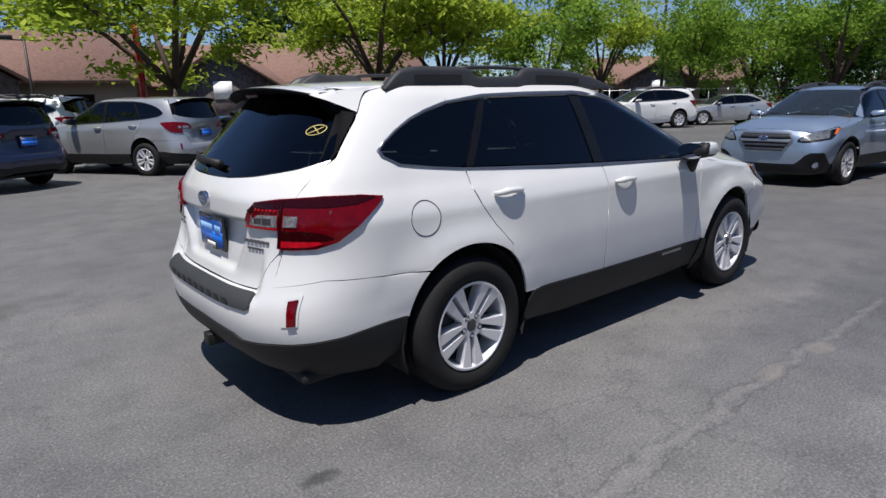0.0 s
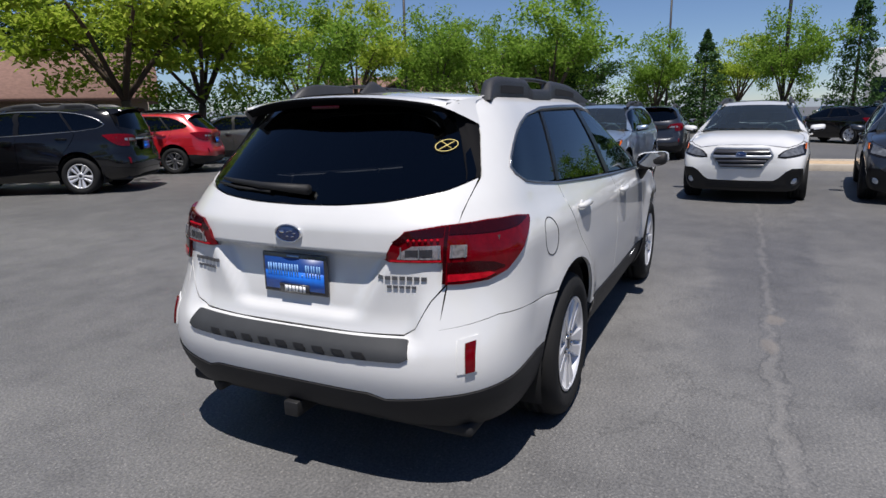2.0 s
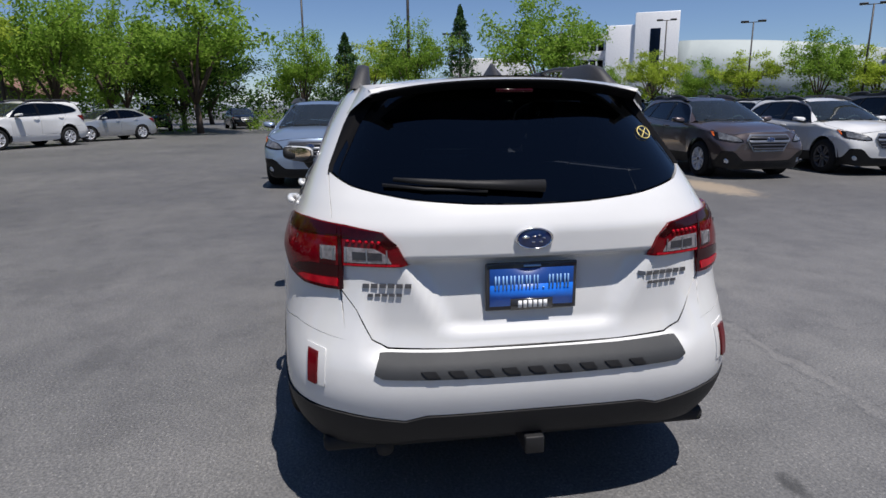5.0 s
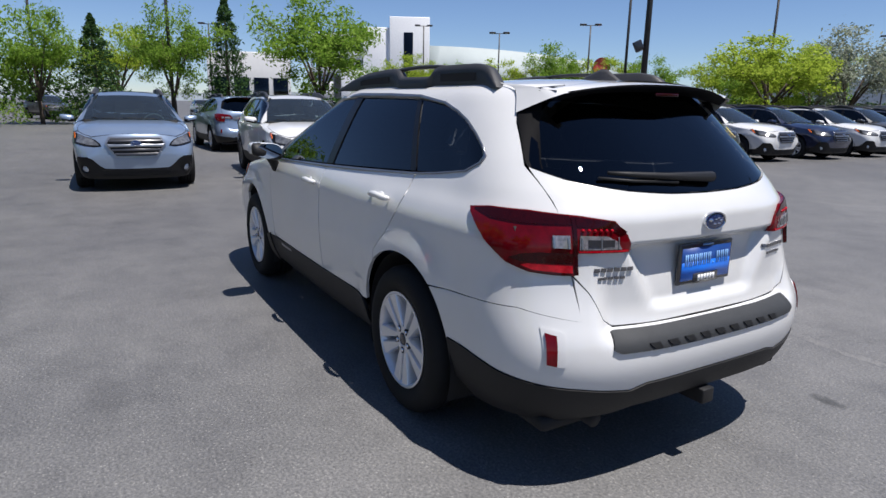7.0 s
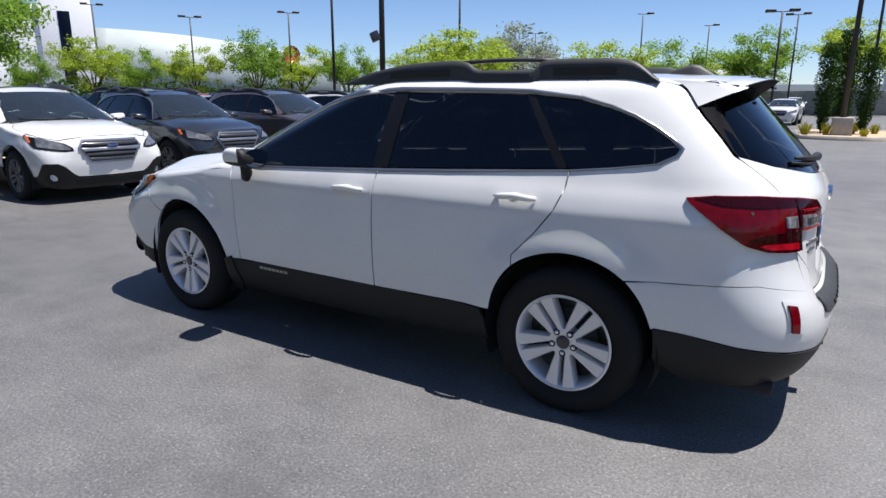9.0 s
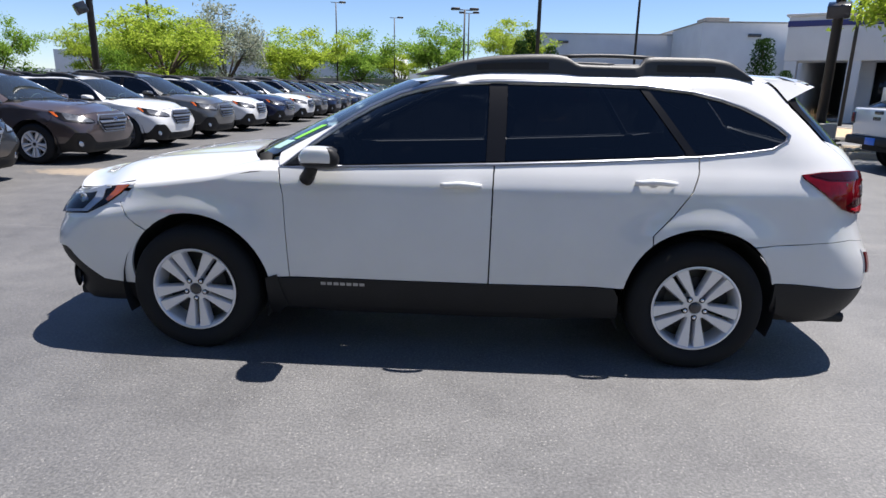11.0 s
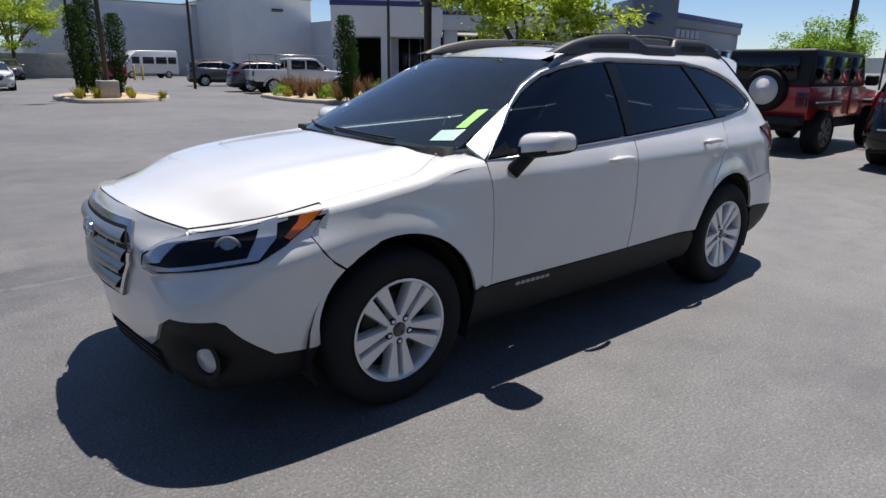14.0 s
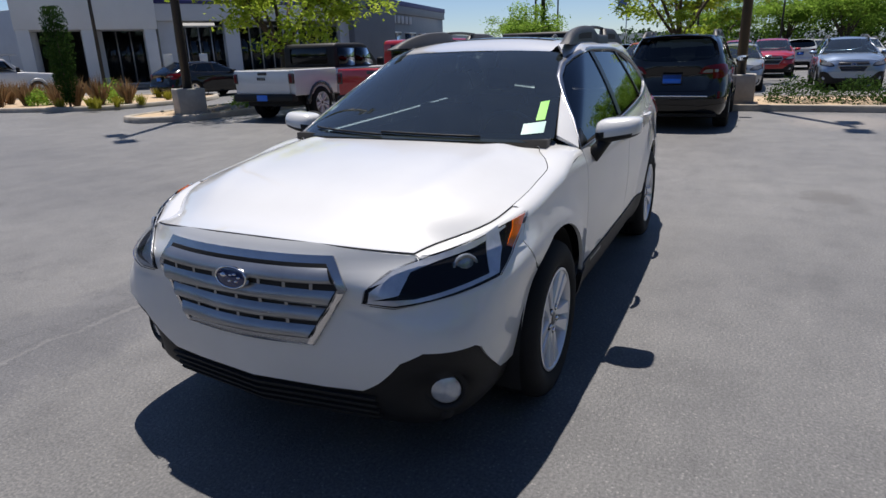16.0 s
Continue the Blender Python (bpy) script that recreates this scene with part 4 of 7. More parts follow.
            for t in np.linspace(0, 1, 14):
                z = 1.532 - 0.30 * t
                yq = np.interp(z, [1.22, 1.24, 1.40, 1.53], [0.681, 0.685, 0.62, 0.545]) - 0.004
                def gp(yy, off):
                    return low.at(low.reary(yy, z) if sg > 0 else 6 - low.reary(yy, z), z, off)
                d = 0.105 * (1 - t) ** 1.5
                k_ = W(Vector((-2, 0, 1.4))) - W(Vector((-2 + d, 0, 1.4)))
                p0, p3 = gp(yq, 0.007), gp(yq - 0.035 - 0.03 * (1 - t), -0.003)
                p1 = p0 + k_ - Vector((0, sg * (0.012 + 0.02 * (1 - t)), 0))
                rows.append([p0, p1, p1 - Vector((0, sg * 0.014, 0)), p3])
            part("spoiler_fin", loft(rows), fin_black, sp, "black fin beside the rear window")
    # tailgate and rear glass
    half = [(3, 0.662), (R(0.3, 0.662), 0.662), (R(0.50, 0.668), 0.668), (R(0.55, 0.70), 0.70), (R(0.60, 0.80), 0.80), (R(0.65, 0.865), 0.865), (R(0.661, 0.95), 0.95), (R(0.671, 1.12), 1.12), (R(0.678, 1.235), 1.235),
            (R(0.60, 1.195), 1.195), (R(0.4, 1.158), 1.158), (R(0.2, 1.142), 1.142), (3, 1.138)]
    pan("tailgate", mirror_outline(half, 3.0), body, low, dense=0.3 if hero else None)
    half = [(3, 1.145), (R(0.2, 1.149), 1.149), (R(0.4, 1.165), 1.165), (R(0.60, 1.202), 1.202), (R(0.672, 1.24), 1.24), (R(0.645, 1.32), 1.32), (R(0.61, 1.42), 1.42), (R(0.565, 1.53), 1.53), (R(0.3, 1.54), 1.54), (3, 1.54)]
    pan("rear_glass", mirror_outline(half, 3.0), PRIVACY, low, "dark tinted rear window", -0.004, 0.004)
    # rear bumper, step pad, lower cladding
    half = [(3, 0.656), (R(0.50, 0.662), 0.662), (R(0.553, 0.697), 0.697), (R(0.605, 0.80), 0.80), (R(0.65, 0.855), 0.855), (R(0.643, 0.70), 0.70), (L(-2.15, 0.7325), 0.7325), (L(-1.95, 0.7195), 0.7195), (L(-1.75, 0.7055), 0.7055)]
    half += [(L(x, z), z) for x, z in arch_pts(-WHEEL_X, 128.5, 160, 8, 0.035, 0.03)] + [(L(-1.775, 0.502), 0.502), (L(-1.87, 0.50), 0.50), (L(-2.1, 0.478), 0.478), (R(0.66, 0.452), 0.452), (R(0.45, 0.425), 0.425), (R(0.38, 0.445), 0.445), (3, 0.448)]
    pan("rear_bumper", mirror_outline(half, 3.0), body, low)
    half = [(3, 0.444), (R(0.38, 0.441), 0.441), (R(0.45, 0.421), 0.421), (R(0.66, 0.448), 0.448), (L(-2.1, 0.474), 0.474), (L(-1.87, 0.497), 0.497), (L(-1.77, 0.498), 0.498), (L(-1.785, 0.33), 0.33), (L(-1.90, 0.265), 0.265), (R(0.7, 0.29), 0.29), (R(0.5, 0.315), 0.315), (R(0.4, 0.34), 0.34), (3, 0.345)]
    pan("lower_rear_bumper", mirror_outline(half, 3.0), clad_mat if dark_rear else body, low, "black plastic lower bumper", 0.006)
    if hero:
        half = [(3, 0.648), (R(0.3, 0.648), 0.648), (R(0.53, 0.652), 0.652), (R(0.548, 0.60), 0.60), (R(0.52, 0.585), 0.585), (3, 0.578)]
        pad = pan("bumper_pad", mirror_outline(half, 3.0), plain("pad_plastic", (0.034, 0.036, 0.039), 0.6, spec=0.3, bumps=0.3, bscale=500), low, "ribbed black bumper pad", 0.010, 0.016, 0.4)
        for i in range(9):
            y0 = -0.36 + i * 0.09
            pts = [(6 - R(abs(y), z) if y < 0 else R(y, z), z) for y, z in ((y0 - 0.028, 0.588), (y0 + 0.012, 0.588), (y0 + 0.036, 0.606), (y0 - 0.012, 0.606))]
            pan("pad_rib", pts, BLACK_PLASTIC, low, "", 0.014, 0.006, 1.0, pad)
    # plate and badges
    if plate:
        x0 = -2.318
        pl = part("number_plate", bx((x0 - 0.014, -0.162, 0.775), (x0, 0.162, 0.945), 0.006, 2, None) if not warp else wbox(W, (x0 - 0.03, -0.162, 0.775), (x0 - 0.01, 0.162, 0.945)), [LAMP_DARK], car, "blue dealer plate in a black frame")
        xx = x0 - (0.0165 if not warp else 0.036)
        part("plate_face", wbox(W, (xx, -0.148, 0.792), (xx + 0.004, 0.148, 0.925)), PLATE_NAVY, pl, "blue plate face")
        part("plate_band", wbox(W, (xx - 0.001, -0.147, 0.793), (xx + 0.003, 0.147, 0.868)), PLATE_BLUE, pl, "bright blue lower band")
        if hero:
            for i in range(10):  # lettering as plain bars
                yc = 0.122 - i * 0.0272
                if i == 6:
                    part("plate_bar", wbox(W, (xx - 0.003, yc - 0.003, 0.852), (xx, yc + 0.003, 0.858)), PLATE_LETTER, pl)
                    continue
                part("plate_bar", wbox(W, (xx - 0.003, yc - 0.0085, 0.852), (xx, yc - 0.0035, 0.9)), PLATE_LETTER, pl)
                part("plate_bar", wbox(W, (xx - 0.003, yc + 0.0035, 0.852), (xx, yc + 0.0085, 0.9)), PLATE_LETTER, pl)
            part("plate_tab", wbox(W, (xx - 0.0035, -0.075, 0.778), (xx - 0.0005, 0.075, 0.818)), LAMP_DARK, pl)
            for i in range(6):
                part("plate_bar", wbox(W, (xx - 0.005, 0.048 - i * 0.018 - 0.013, 0.786), (xx - 0.003, 0.048 - i * 0.018, 0.811)), WHITE_PRINT, pl)
            part("plate_bar", wbox(W, (xx - 0.003, -0.03, 0.931), (xx + 0.002, 0.03, 0.937)), PLATE_LETTER, pl)
    if hero:
        badge(car, low.at(3, 1.032, 0.006), Vector((-1, 0, 0.0)), 0.066)
        # model lettering as plain chrome bars
        for y0, z0, nch, w_, h_ in ((0.575, 0.872, 6, 0.028, 0.02), (0.56, 0.842, 5, 0.024, 0.014), (-0.395, 0.876, 7, 0.028, 0.02), (-0.43, 0.844, 5, 0.024, 0.014)):
            for i in range(nch):
                y = y0 - i * w_
                def pt(yy, zz):
                    return (6 - R(abs(yy), zz) if yy < 0 else R(yy, zz), zz)
                pan("letter_bar", [pt(y, z0), pt(y - w_ * 0.74, z0), pt(y - w_ * 0.74, z0 + h_ * 0.7), pt(y, z0 + h_ * 0.7)], plain("letter_chrome", (0.16, 0.16, 0.17), 0.3, 0.7), low, "", 0.006, 0.006, 1.0)
        for sg in (1, -1):
            for i in range(7):
                x = 0.66 - i * 0.036
                pan("letter_bar", [(sg * L(x, 0.405), 0.405), (sg * L(x - 0.027, 0.405), 0.405), (sg * L(x - 0.027, 0.422), 0.422), (sg * L(x, 0.422), 0.422)], SATIN, low, "", 0.008, 0.004, 1.0)
        # fuel door on the right flank
        bm = bmesh.new()
        ring = circle_pts(-1.635, 0.945, 0.083, 0, 360, 40)
        tube(bm, [low.at(-L(x, z), z, 0.0006) for x, z in ring], 0.0022, 5, False)
        part("fuel_door", bm, DARK, car, "round fuel door outline")
        # hitch, exhaust, floor pan
        part("tow_hitch", bx((-2.42, -0.035, 0.27), (-2.2, 0.035, 0.335), 0.006), BLACK_PLASTIC, car)
        bm = bmesh.new()
        tube(bm, [(-2.30, 0.52, 0.27), (-2.0, 0.52, 0.28), (-1.6, 0.45, 0.3)], 0.032, 12)
        part("exhaust_pipe", bm, DARK, car)
        # rear wiper
        bm = bmesh.new()
        tube(bm, [low.at(3 - d, z, 0.018) for d, z in ((-0.012, 1.185), (0.08, 1.195), (0.20, 1.205), (0.30, 1.212))], [0.022, 0.014, 0.011, 0.007], 8)
        tube(bm, [low.at(3 - d, z, 0.008) for d, z in ((0.05, 1.178), (0.2, 1.188), (0.34, 1.2))], 0.006, 6)
        part("rear_wiper", bm, BLACK_PLASTIC, car)
        # shark fin
        bm = bmesh.new()
        rows = []
        for x, h, w_ in ((-1.78, 0.0, 0.03), (-1.70, 0.05, 0.024), (-1.66, 0.055, 0.02), (-1.58, 0.03, 0.022), (-1.50, 0.0, 0.012)):
            rows.append([(x, -w_, 1.575), (x, -w_ * 0.45, 1.58 + h * 0.8), (x, 0, 1.585 + h), (x, w_ * 0.45, 1.58 + h * 0.8), (x, w_, 1.575)])
        part("antenna_fin", loft([[Vector(p) for p in r] for r in rows]), RAIL_PLASTIC, car)
    # underbody and cabin shell; near-black linings carry the cabin's shade in their colour
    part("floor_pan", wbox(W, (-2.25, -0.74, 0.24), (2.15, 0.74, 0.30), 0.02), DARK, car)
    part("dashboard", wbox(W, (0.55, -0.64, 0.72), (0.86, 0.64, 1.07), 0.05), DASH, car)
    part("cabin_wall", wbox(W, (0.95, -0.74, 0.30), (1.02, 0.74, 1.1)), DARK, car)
    for sx in (0.05, -0.95):
        for sy in (0.38, -0.38):
            part("seat", seat_mesh(W, sx, sy), SEAT, car, "dark cloth seat")
    bm = bmesh.new()
    rw = [W(Vector((0.50 + 0.08 * math.sin(a), 0.38 + 0.185 * math.cos(a), 1.02 + 0.17 * math.sin(a)))) for a in np.linspace(0, 2 * math.pi, 21)]
    tube(bm, rw, 0.014, 6, False)
    part("steering_wheel", bm, DASH, car)
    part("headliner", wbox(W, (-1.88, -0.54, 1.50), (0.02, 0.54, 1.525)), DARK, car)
    part("load_floor", wbox(W, (-2.2, -0.66, 0.66), (-1.15, 0.66, 0.72)), DARK, car)
    part("engine_bulkhead", wbox(W, (1.2, -0.55, 0.3), (2.1, 0.55, 0.86)), DARK, car)
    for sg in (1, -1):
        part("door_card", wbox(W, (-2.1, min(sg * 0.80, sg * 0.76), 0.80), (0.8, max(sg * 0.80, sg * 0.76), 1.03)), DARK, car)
    # inner rear panel keeps the tail closed
    part("tail_panel", wbox(W, (-2.24, -0.42, 0.35), (-2.21, 0.42, 1.10)), DARK, car)
    if hero:
        # hand-drawn mark and stickers on the glass
        bm = bmesh.new()
        def gl(yy, zz):
            return low.at(6 - R(abs(yy), zz) if yy < 0 else R(yy, zz), zz, 0.003)
        tube(bm, [gl(-0.535 + 0.036 * math.cos(a), 1.358 + 0.022 * math.sin(a)) for a in np.linspace(0, 2 * math.pi, 25)], 0.0019, 5, False)
        tube(bm, [gl(-0.555, 1.372), gl(-0.515, 1.342)], 0.0019, 5)
        tube(bm, [gl(-0.513, 1.374), gl(-0.557, 1.345)], 0.0019, 5)
        part("glass_mark", bm, YELLOW_MARK, car, "yellow marker ring on the rear window")
        pan("price_card", [(uf(y, z), z) for y, z in ((0.695, 1.122), (0.60, 1.117), (0.588, 1.160), (0.682, 1.168))], CARD, up, "pale card on the windshield", 0.005, 0.002)
        pan("year_sticker", [(uf(y, z), z) for y, z in ((0.672, 1.175), (0.634, 1.172), (0.61, 1.250), (0.647, 1.255))], GREEN_STICKER, up, "green and yellow year sticker", 0.005, 0.002)
    return car


def wbox(W, lo, hi, bev=0.0):
    bm = bx(lo, hi, bev)
    for v in bm.verts:
        v.co = W(v.co)
    return bm


def seat_mesh(W, x, y):
    bm = bmesh.new()
    box(bm, (x - 0.22, y - 0.25, 0.52), (x + 0.28, y + 0.25, 0.68), 0.05)
    m = Matrix.Translation((x - 0.2, y, 0.62)) @ Matrix.Rotation(radians(-16), 4, "Y")
    box(bm, (-0.07, -0.24, 0.0), (0.07, 0.24, 0.56), 0.05, 2, m)
    box(bm, (-0.05, -0.13, 0.60), (0.05, 0.13, 0.78), 0.04, 2, m)
    for v in bm.verts:
        v.co = W(v.co)
    return bm


def badge(parent, at_, nrm, half):
    """Oval badge: plain dark oval in a bright ring with a few bright dots."""
    q = Matrix.Translation(at_) @ nrm.to_track_quat("Z", "Y").to_matrix().to_4x4() @ Matrix.Diagonal((half, half * 0.56, 1, 1))
    bm = bmesh.new()
    lathe(bm, [(1.0, -0.01), (1.0, 0.004), (0.94, 0.007), (0.88, 0.004)], 36, "z")
    b = part("badge", bm, CHROME, parent, "oval badge", m=q)
    bm = bmesh.new()
    lathe(bm, [(0.89, 0.002), (0.6, 0.005), (0.0001, 0.006)], 36, "z")
    part("badge_field", bm, BADGE_BLUE, b, "dark blue field")
    bm = bmesh.new()
    for x, y, r in ((-0.45, 0.15, 0.2), (0.25, 0.3, 0.11), (0.5, 0.05, 0.11), (0.35, -0.3, 0.11), (-0.05, -0.3, 0.11), (0.0, 0.2, 0.1)):
        lathe(bm, [(r, 0.005), (r * 0.7, 0.009), (0.0001, 0.01)], 8, "z", (x, y, 0))
    part("badge_dots", bm, CHROME, b)
    return b


MAIN_CAR = build_car("wagon_car", "white estate car with black sill and roof rails on asphalt", WHITE, Matrix(), hero=True)

# ---- ground ----
def math_node(nt, op, a, b=None, c=None):
    n = nt.nodes.new("ShaderNodeMath")
    n.operation = op
    for k, v in enumerate((a, b, c)):
        if v is None:
            continue
        if isinstance(v, (int, float)):
            n.inputs[k].default_value = v
        else:
            nt.links.new(v, n.inputs[k])
    return n.outputs[0]


def asphalt_material():
    """Worn asphalt: broad tone, wheel wear, pale stones, a broken joint along the aisle, oil and sand marks."""
    m, nt, b = nodes_of("asphalt")
    big = noise_node(nt, 0.22, 6, 0.62)
    mid = noise_node(nt, 2.4, 6, 0.7)
    fine = noise_node(nt, 75.0, 4, 0.75)
    tc = nt.nodes.new("ShaderNodeTexCoord")
    sep = nt.nodes.new("ShaderNodeSeparateXYZ")
    nt.links.new(tc.outputs["Object"], sep.inputs[0])
    X, Y = sep.outputs[0], sep.outputs[1]
    r1 = ramp(nt, big.outputs["Fac"], [(0.34, (0.094, 0.094, 0.097)), (0.66, (0.146, 0.144, 0.142))])
    r2 = ramp(nt, mid.outputs["Fac"], [(0.25, (0.72, 0.72, 0.73)), (0.5, (1, 1, 1)), (0.75, (1.2, 1.19, 1.18))])
    c = mixcol(nt, "MULTIPLY", 1.0, r1.outputs["Color"], r2.outputs["Color"])
    r3 = ramp(nt, fine.outputs["Fac"], [(0.30, (0.45, 0.45, 0.46)), (0.5, (0.95, 0.95, 0.95)), (0.64, (1.45, 1.43, 1.4))])
    c = mixcol(nt, "MULTIPLY", 1.0, c, r3.outputs["Color"])
    vor = nt.nodes.new("ShaderNodeTexVoronoi")
    vor.inputs["Scale"].default_value = 85.0
    nt.links.new(tc.outputs["Object"], vor.inputs["Vector"])
    stone = math_node(nt, "GREATER_THAN", vor.outputs["Color"], 0.80)
    near = math_node(nt, "LESS_THAN", vor.outputs["Distance"], 0.34)
    c = mixcol(nt, "MIX", math_node(nt, "MULTIPLY", math_node(nt, "MULTIPLY", stone, near), 0.55), c, (0.30, 0.29, 0.275))
    # joint along the aisle, broken and tarred
    wob = noise_node(nt, 1.6, 5, 0.7)
    off = math_node(nt, "MULTIPLY_ADD", wob.outputs["Fac"], 0.34, 1.70)
    d = math_node(nt, "ABSOLUTE", math_node(nt, "ADD", Y, off))
    inx = math_node(nt, "MULTIPLY", math_node(nt, "GREATER_THAN", X, -7.0), math_node(nt, "LESS_THAN", X, 8.0))
    rag = noise_node(nt, 9.0, 4, 0.7)

    def band(v, a, b_, lo=0.0, hi=1.0):
        mr = nt.nodes.new("ShaderNodeMapRange")
        mr.inputs["From Min"].default_value, mr.inputs["From Max"].default_value = a, b_
        mr.inputs["To Min"].default_value, mr.inputs["To Max"].default_value = lo, hi
        nt.links.new(v, mr.inputs["Value"])
        return mr.outputs[0]
    # sealed strip on both sides of the joint, worn away towards its ends
    ragged = math_node(nt, "MULTIPLY_ADD", mid.outputs["Fac"], 0.5, d)
    seal = math_node(nt, "MULTIPLY", band(ragged, 0.78, 0.62), math_node(nt, "MULTIPLY", band(X, -0.9, 0.4), band(X, 4.6, 3.2)))
    c = mixcol(nt, "MULTIPLY", math_node(nt, "MULTIPLY", seal, 0.75), c, (0.68, 0.69, 0.74))
    # streaks along the driving direction
    mp = nt.nodes.new("ShaderNodeMapping")
    mp.inputs["Scale"].default_value = (0.8, 3.0, 1.0)
    nt.links.new(tc.outputs["Object"], mp.inputs["Vector"])
    st = nt.nodes.new("ShaderNodeTexNoise")
    st.inputs["Scale"].default_value, st.inputs["Detail"].default_value = 1.3, 5.0
    nt.links.new(mp.outputs[0], st.inputs["Vector"])
    rs_ = ramp(nt, st.outputs["Fac"], [(0.36, (0.95, 0.95, 0.955)), (0.5, (1, 1, 1)), (0.66, (1.04, 1.04, 1.035))])
    c = mixcol(nt, "MULTIPLY", 1.0, c, rs_.outputs["Color"])
    c = mixcol(nt, "MULTIPLY", band(X, 0.2, 4.5, 0.0, 1.0), c, (0.8, 0.795, 0.79))
    tar = math_node(nt, "MULTIPLY", math_node(nt, "LESS_THAN", math_node(nt, "ABSOLUTE", math_node(nt, "SUBTRACT", d, 0.05)), math_node(nt, "MULTIPLY_ADD", rag.outputs["Fac"], 0.05, -0.02)), inx)
    c = mixcol(nt, "MIX", math_node(nt, "MULTIPLY", tar, 0.45), c, (0.05, 0.05, 0.053))
    pale = math_node(nt, "MULTIPLY", math_node(nt, "LESS_THAN", d, math_node(nt, "MULTIPLY_ADD", rag.outputs["Fac"], 0.14, -0.05)), inx)
    c = mixcol(nt, "MIX", math_node(nt, "MULTIPLY", pale, 0.2), c, (0.24, 0.23, 0.22))
    # hair cracks
    cr = nt.nodes.new("ShaderNodeTexVoronoi")
    cr.feature = "DISTANCE_TO_EDGE"
    cr.inputs["Scale"].default_value = 0.42
    wn_ = nt.nodes.new("ShaderNodeVectorMath")
    wn_.operation = "MULTIPLY_ADD"
    nt.links.new(mid.outputs["Color"], wn_.inputs[0])
    wn_.inputs[1].default_value = (0.8, 0.8, 0.8)
    nt.links.new(tc.outputs["Object"], wn_.inputs[2])
    nt.links.new(wn_.outputs[0], cr.inputs["Vector"])
    crack = math_node(nt, "MULTIPLY", math_node(nt, "LESS_THAN", cr.outputs["Distance"], 0.0035), math_node(nt, "GREATER_THAN", big.outputs["Fac"], 0.5))
    c = mixcol(nt, "MIX", math_node(nt, "MULTIPLY", crack, 0.35), c, (0.03, 0.03, 0.031))
    # oil and sand marks
    for sx, sy, rx, ry, col, f in ((-0.57, 2.16, 0.30, 0.10, (0.05, 0.05, 0.052), 0.35), (-2.38, -1.07, 0.10, 0.05, (0.03, 0.03, 0.03), 0.8), 
                                   (5.96, -5.75, 1.3, 0.5, (0.34, 0.27, 0.19), 0.7), (-3.9, -2.2, 0.5, 0.2, (0.2, 0.19, 0.18), 0.35), (1.3, 3.1, 0.5, 0.5, (0.055, 0.055, 0.057), 0.4), (-10.4, 3.2, 1.6, 1.0, (0.26, 0.23, 0.2), 0.5),
                                   (-2.9, 2.6, 0.36, 0.12, (0.06, 0.058, 0.055), 0.3), (0.52, -1.9, 0.12, 0.07, (0.22, 0.19, 0.16), 0.4), (-0.05, -1.85, 0.14, 0.06, (0.22, 0.19, 0.16), 0.35), (-3.3, 2.4, 0.35, 0.28, (0.07, 0.065, 0.06), 0.6)):
        ex = math_node(nt, "DIVIDE", math_node(nt, "SUBTRACT", X, sx), rx)
        ey = math_node(nt, "DIVIDE", math_node(nt, "SUBTRACT", Y, sy), ry)
        q = math_node(nt, "ADD", math_node(nt, "MULTIPLY", ex, ex), math_node(nt, "MULTIPLY", ey, ey))
        q = math_node(nt, "ADD", q, math_node(nt, "MULTIPLY_ADD", rag.outputs["Fac"], 2.6, -1.3))
        msk = nt.nodes.new("ShaderNodeMapRange")
        msk.inputs["From Min"].default_value, msk.inputs["From Max"].default_value = 1.1, 0.3
        msk.inputs["To Min"].default_value, msk.inputs["To Max"].default_value = 0.0, f
        nt.links.new(q, msk.inputs["Value"])
        c = mixcol(nt, "MIX", msk.outputs[0], c, col)
    nt.links.new(c, b.inputs["Base Color"])
    b.inputs["Roughness"].default_value = 0.6
    b.inputs["Specular IOR Level"].default_value = 0.55
    h = math_node(nt, "ADD", fine.outputs["Fac"], math_node(nt, "MULTIPLY", pale, -0.5))
    bump(nt, b, h, 0.6, 0.008)
    return m


ASPHALT = asphalt_material()
bm = bmesh.new()
xs = [-900, -300, -120, -60, -30, -15, 0, 15, 30, 60, 120, 300, 900]
vs = [[bm.verts.new((x, y, 0)) for y in xs] for x in xs]
for i in range(len(xs) - 1):
    for j in range(len(xs) - 1):
        bm.faces.new((vs[i][j], vs[i + 1][j], vs[i + 1][j + 1], vs[i][j + 1]))
tagged(new("ground", finish(bm, "ground", ASPHALT)), "worn grey asphalt parking lot", "ground", kind="structure")


# ---- parked cars ----
def warp_of(sx=1.0, sy=1.0, sz=1.0, roof=1.0, fast=0.0, boxy=0.0):
    """Other bodies: length, width, height; roof scales the cabin's height, fast slopes the tail, boxy stands it up."""
    def f(c):
        x, y, z = c
        if z > 1.08:
            x += fast * (z - 1.08) * sstep(-0.2, -2.2, x)
            x -= boxy * (z - 1.08) * sstep(-1.2, -2.0, x)
            y *= 1 + boxy * 0.16 * (z - 1.08) / 0.45
            z = 1.08 + (z - 1.08) * roof
        return Vector((x * sx, y * sy, z * sz))
    return f


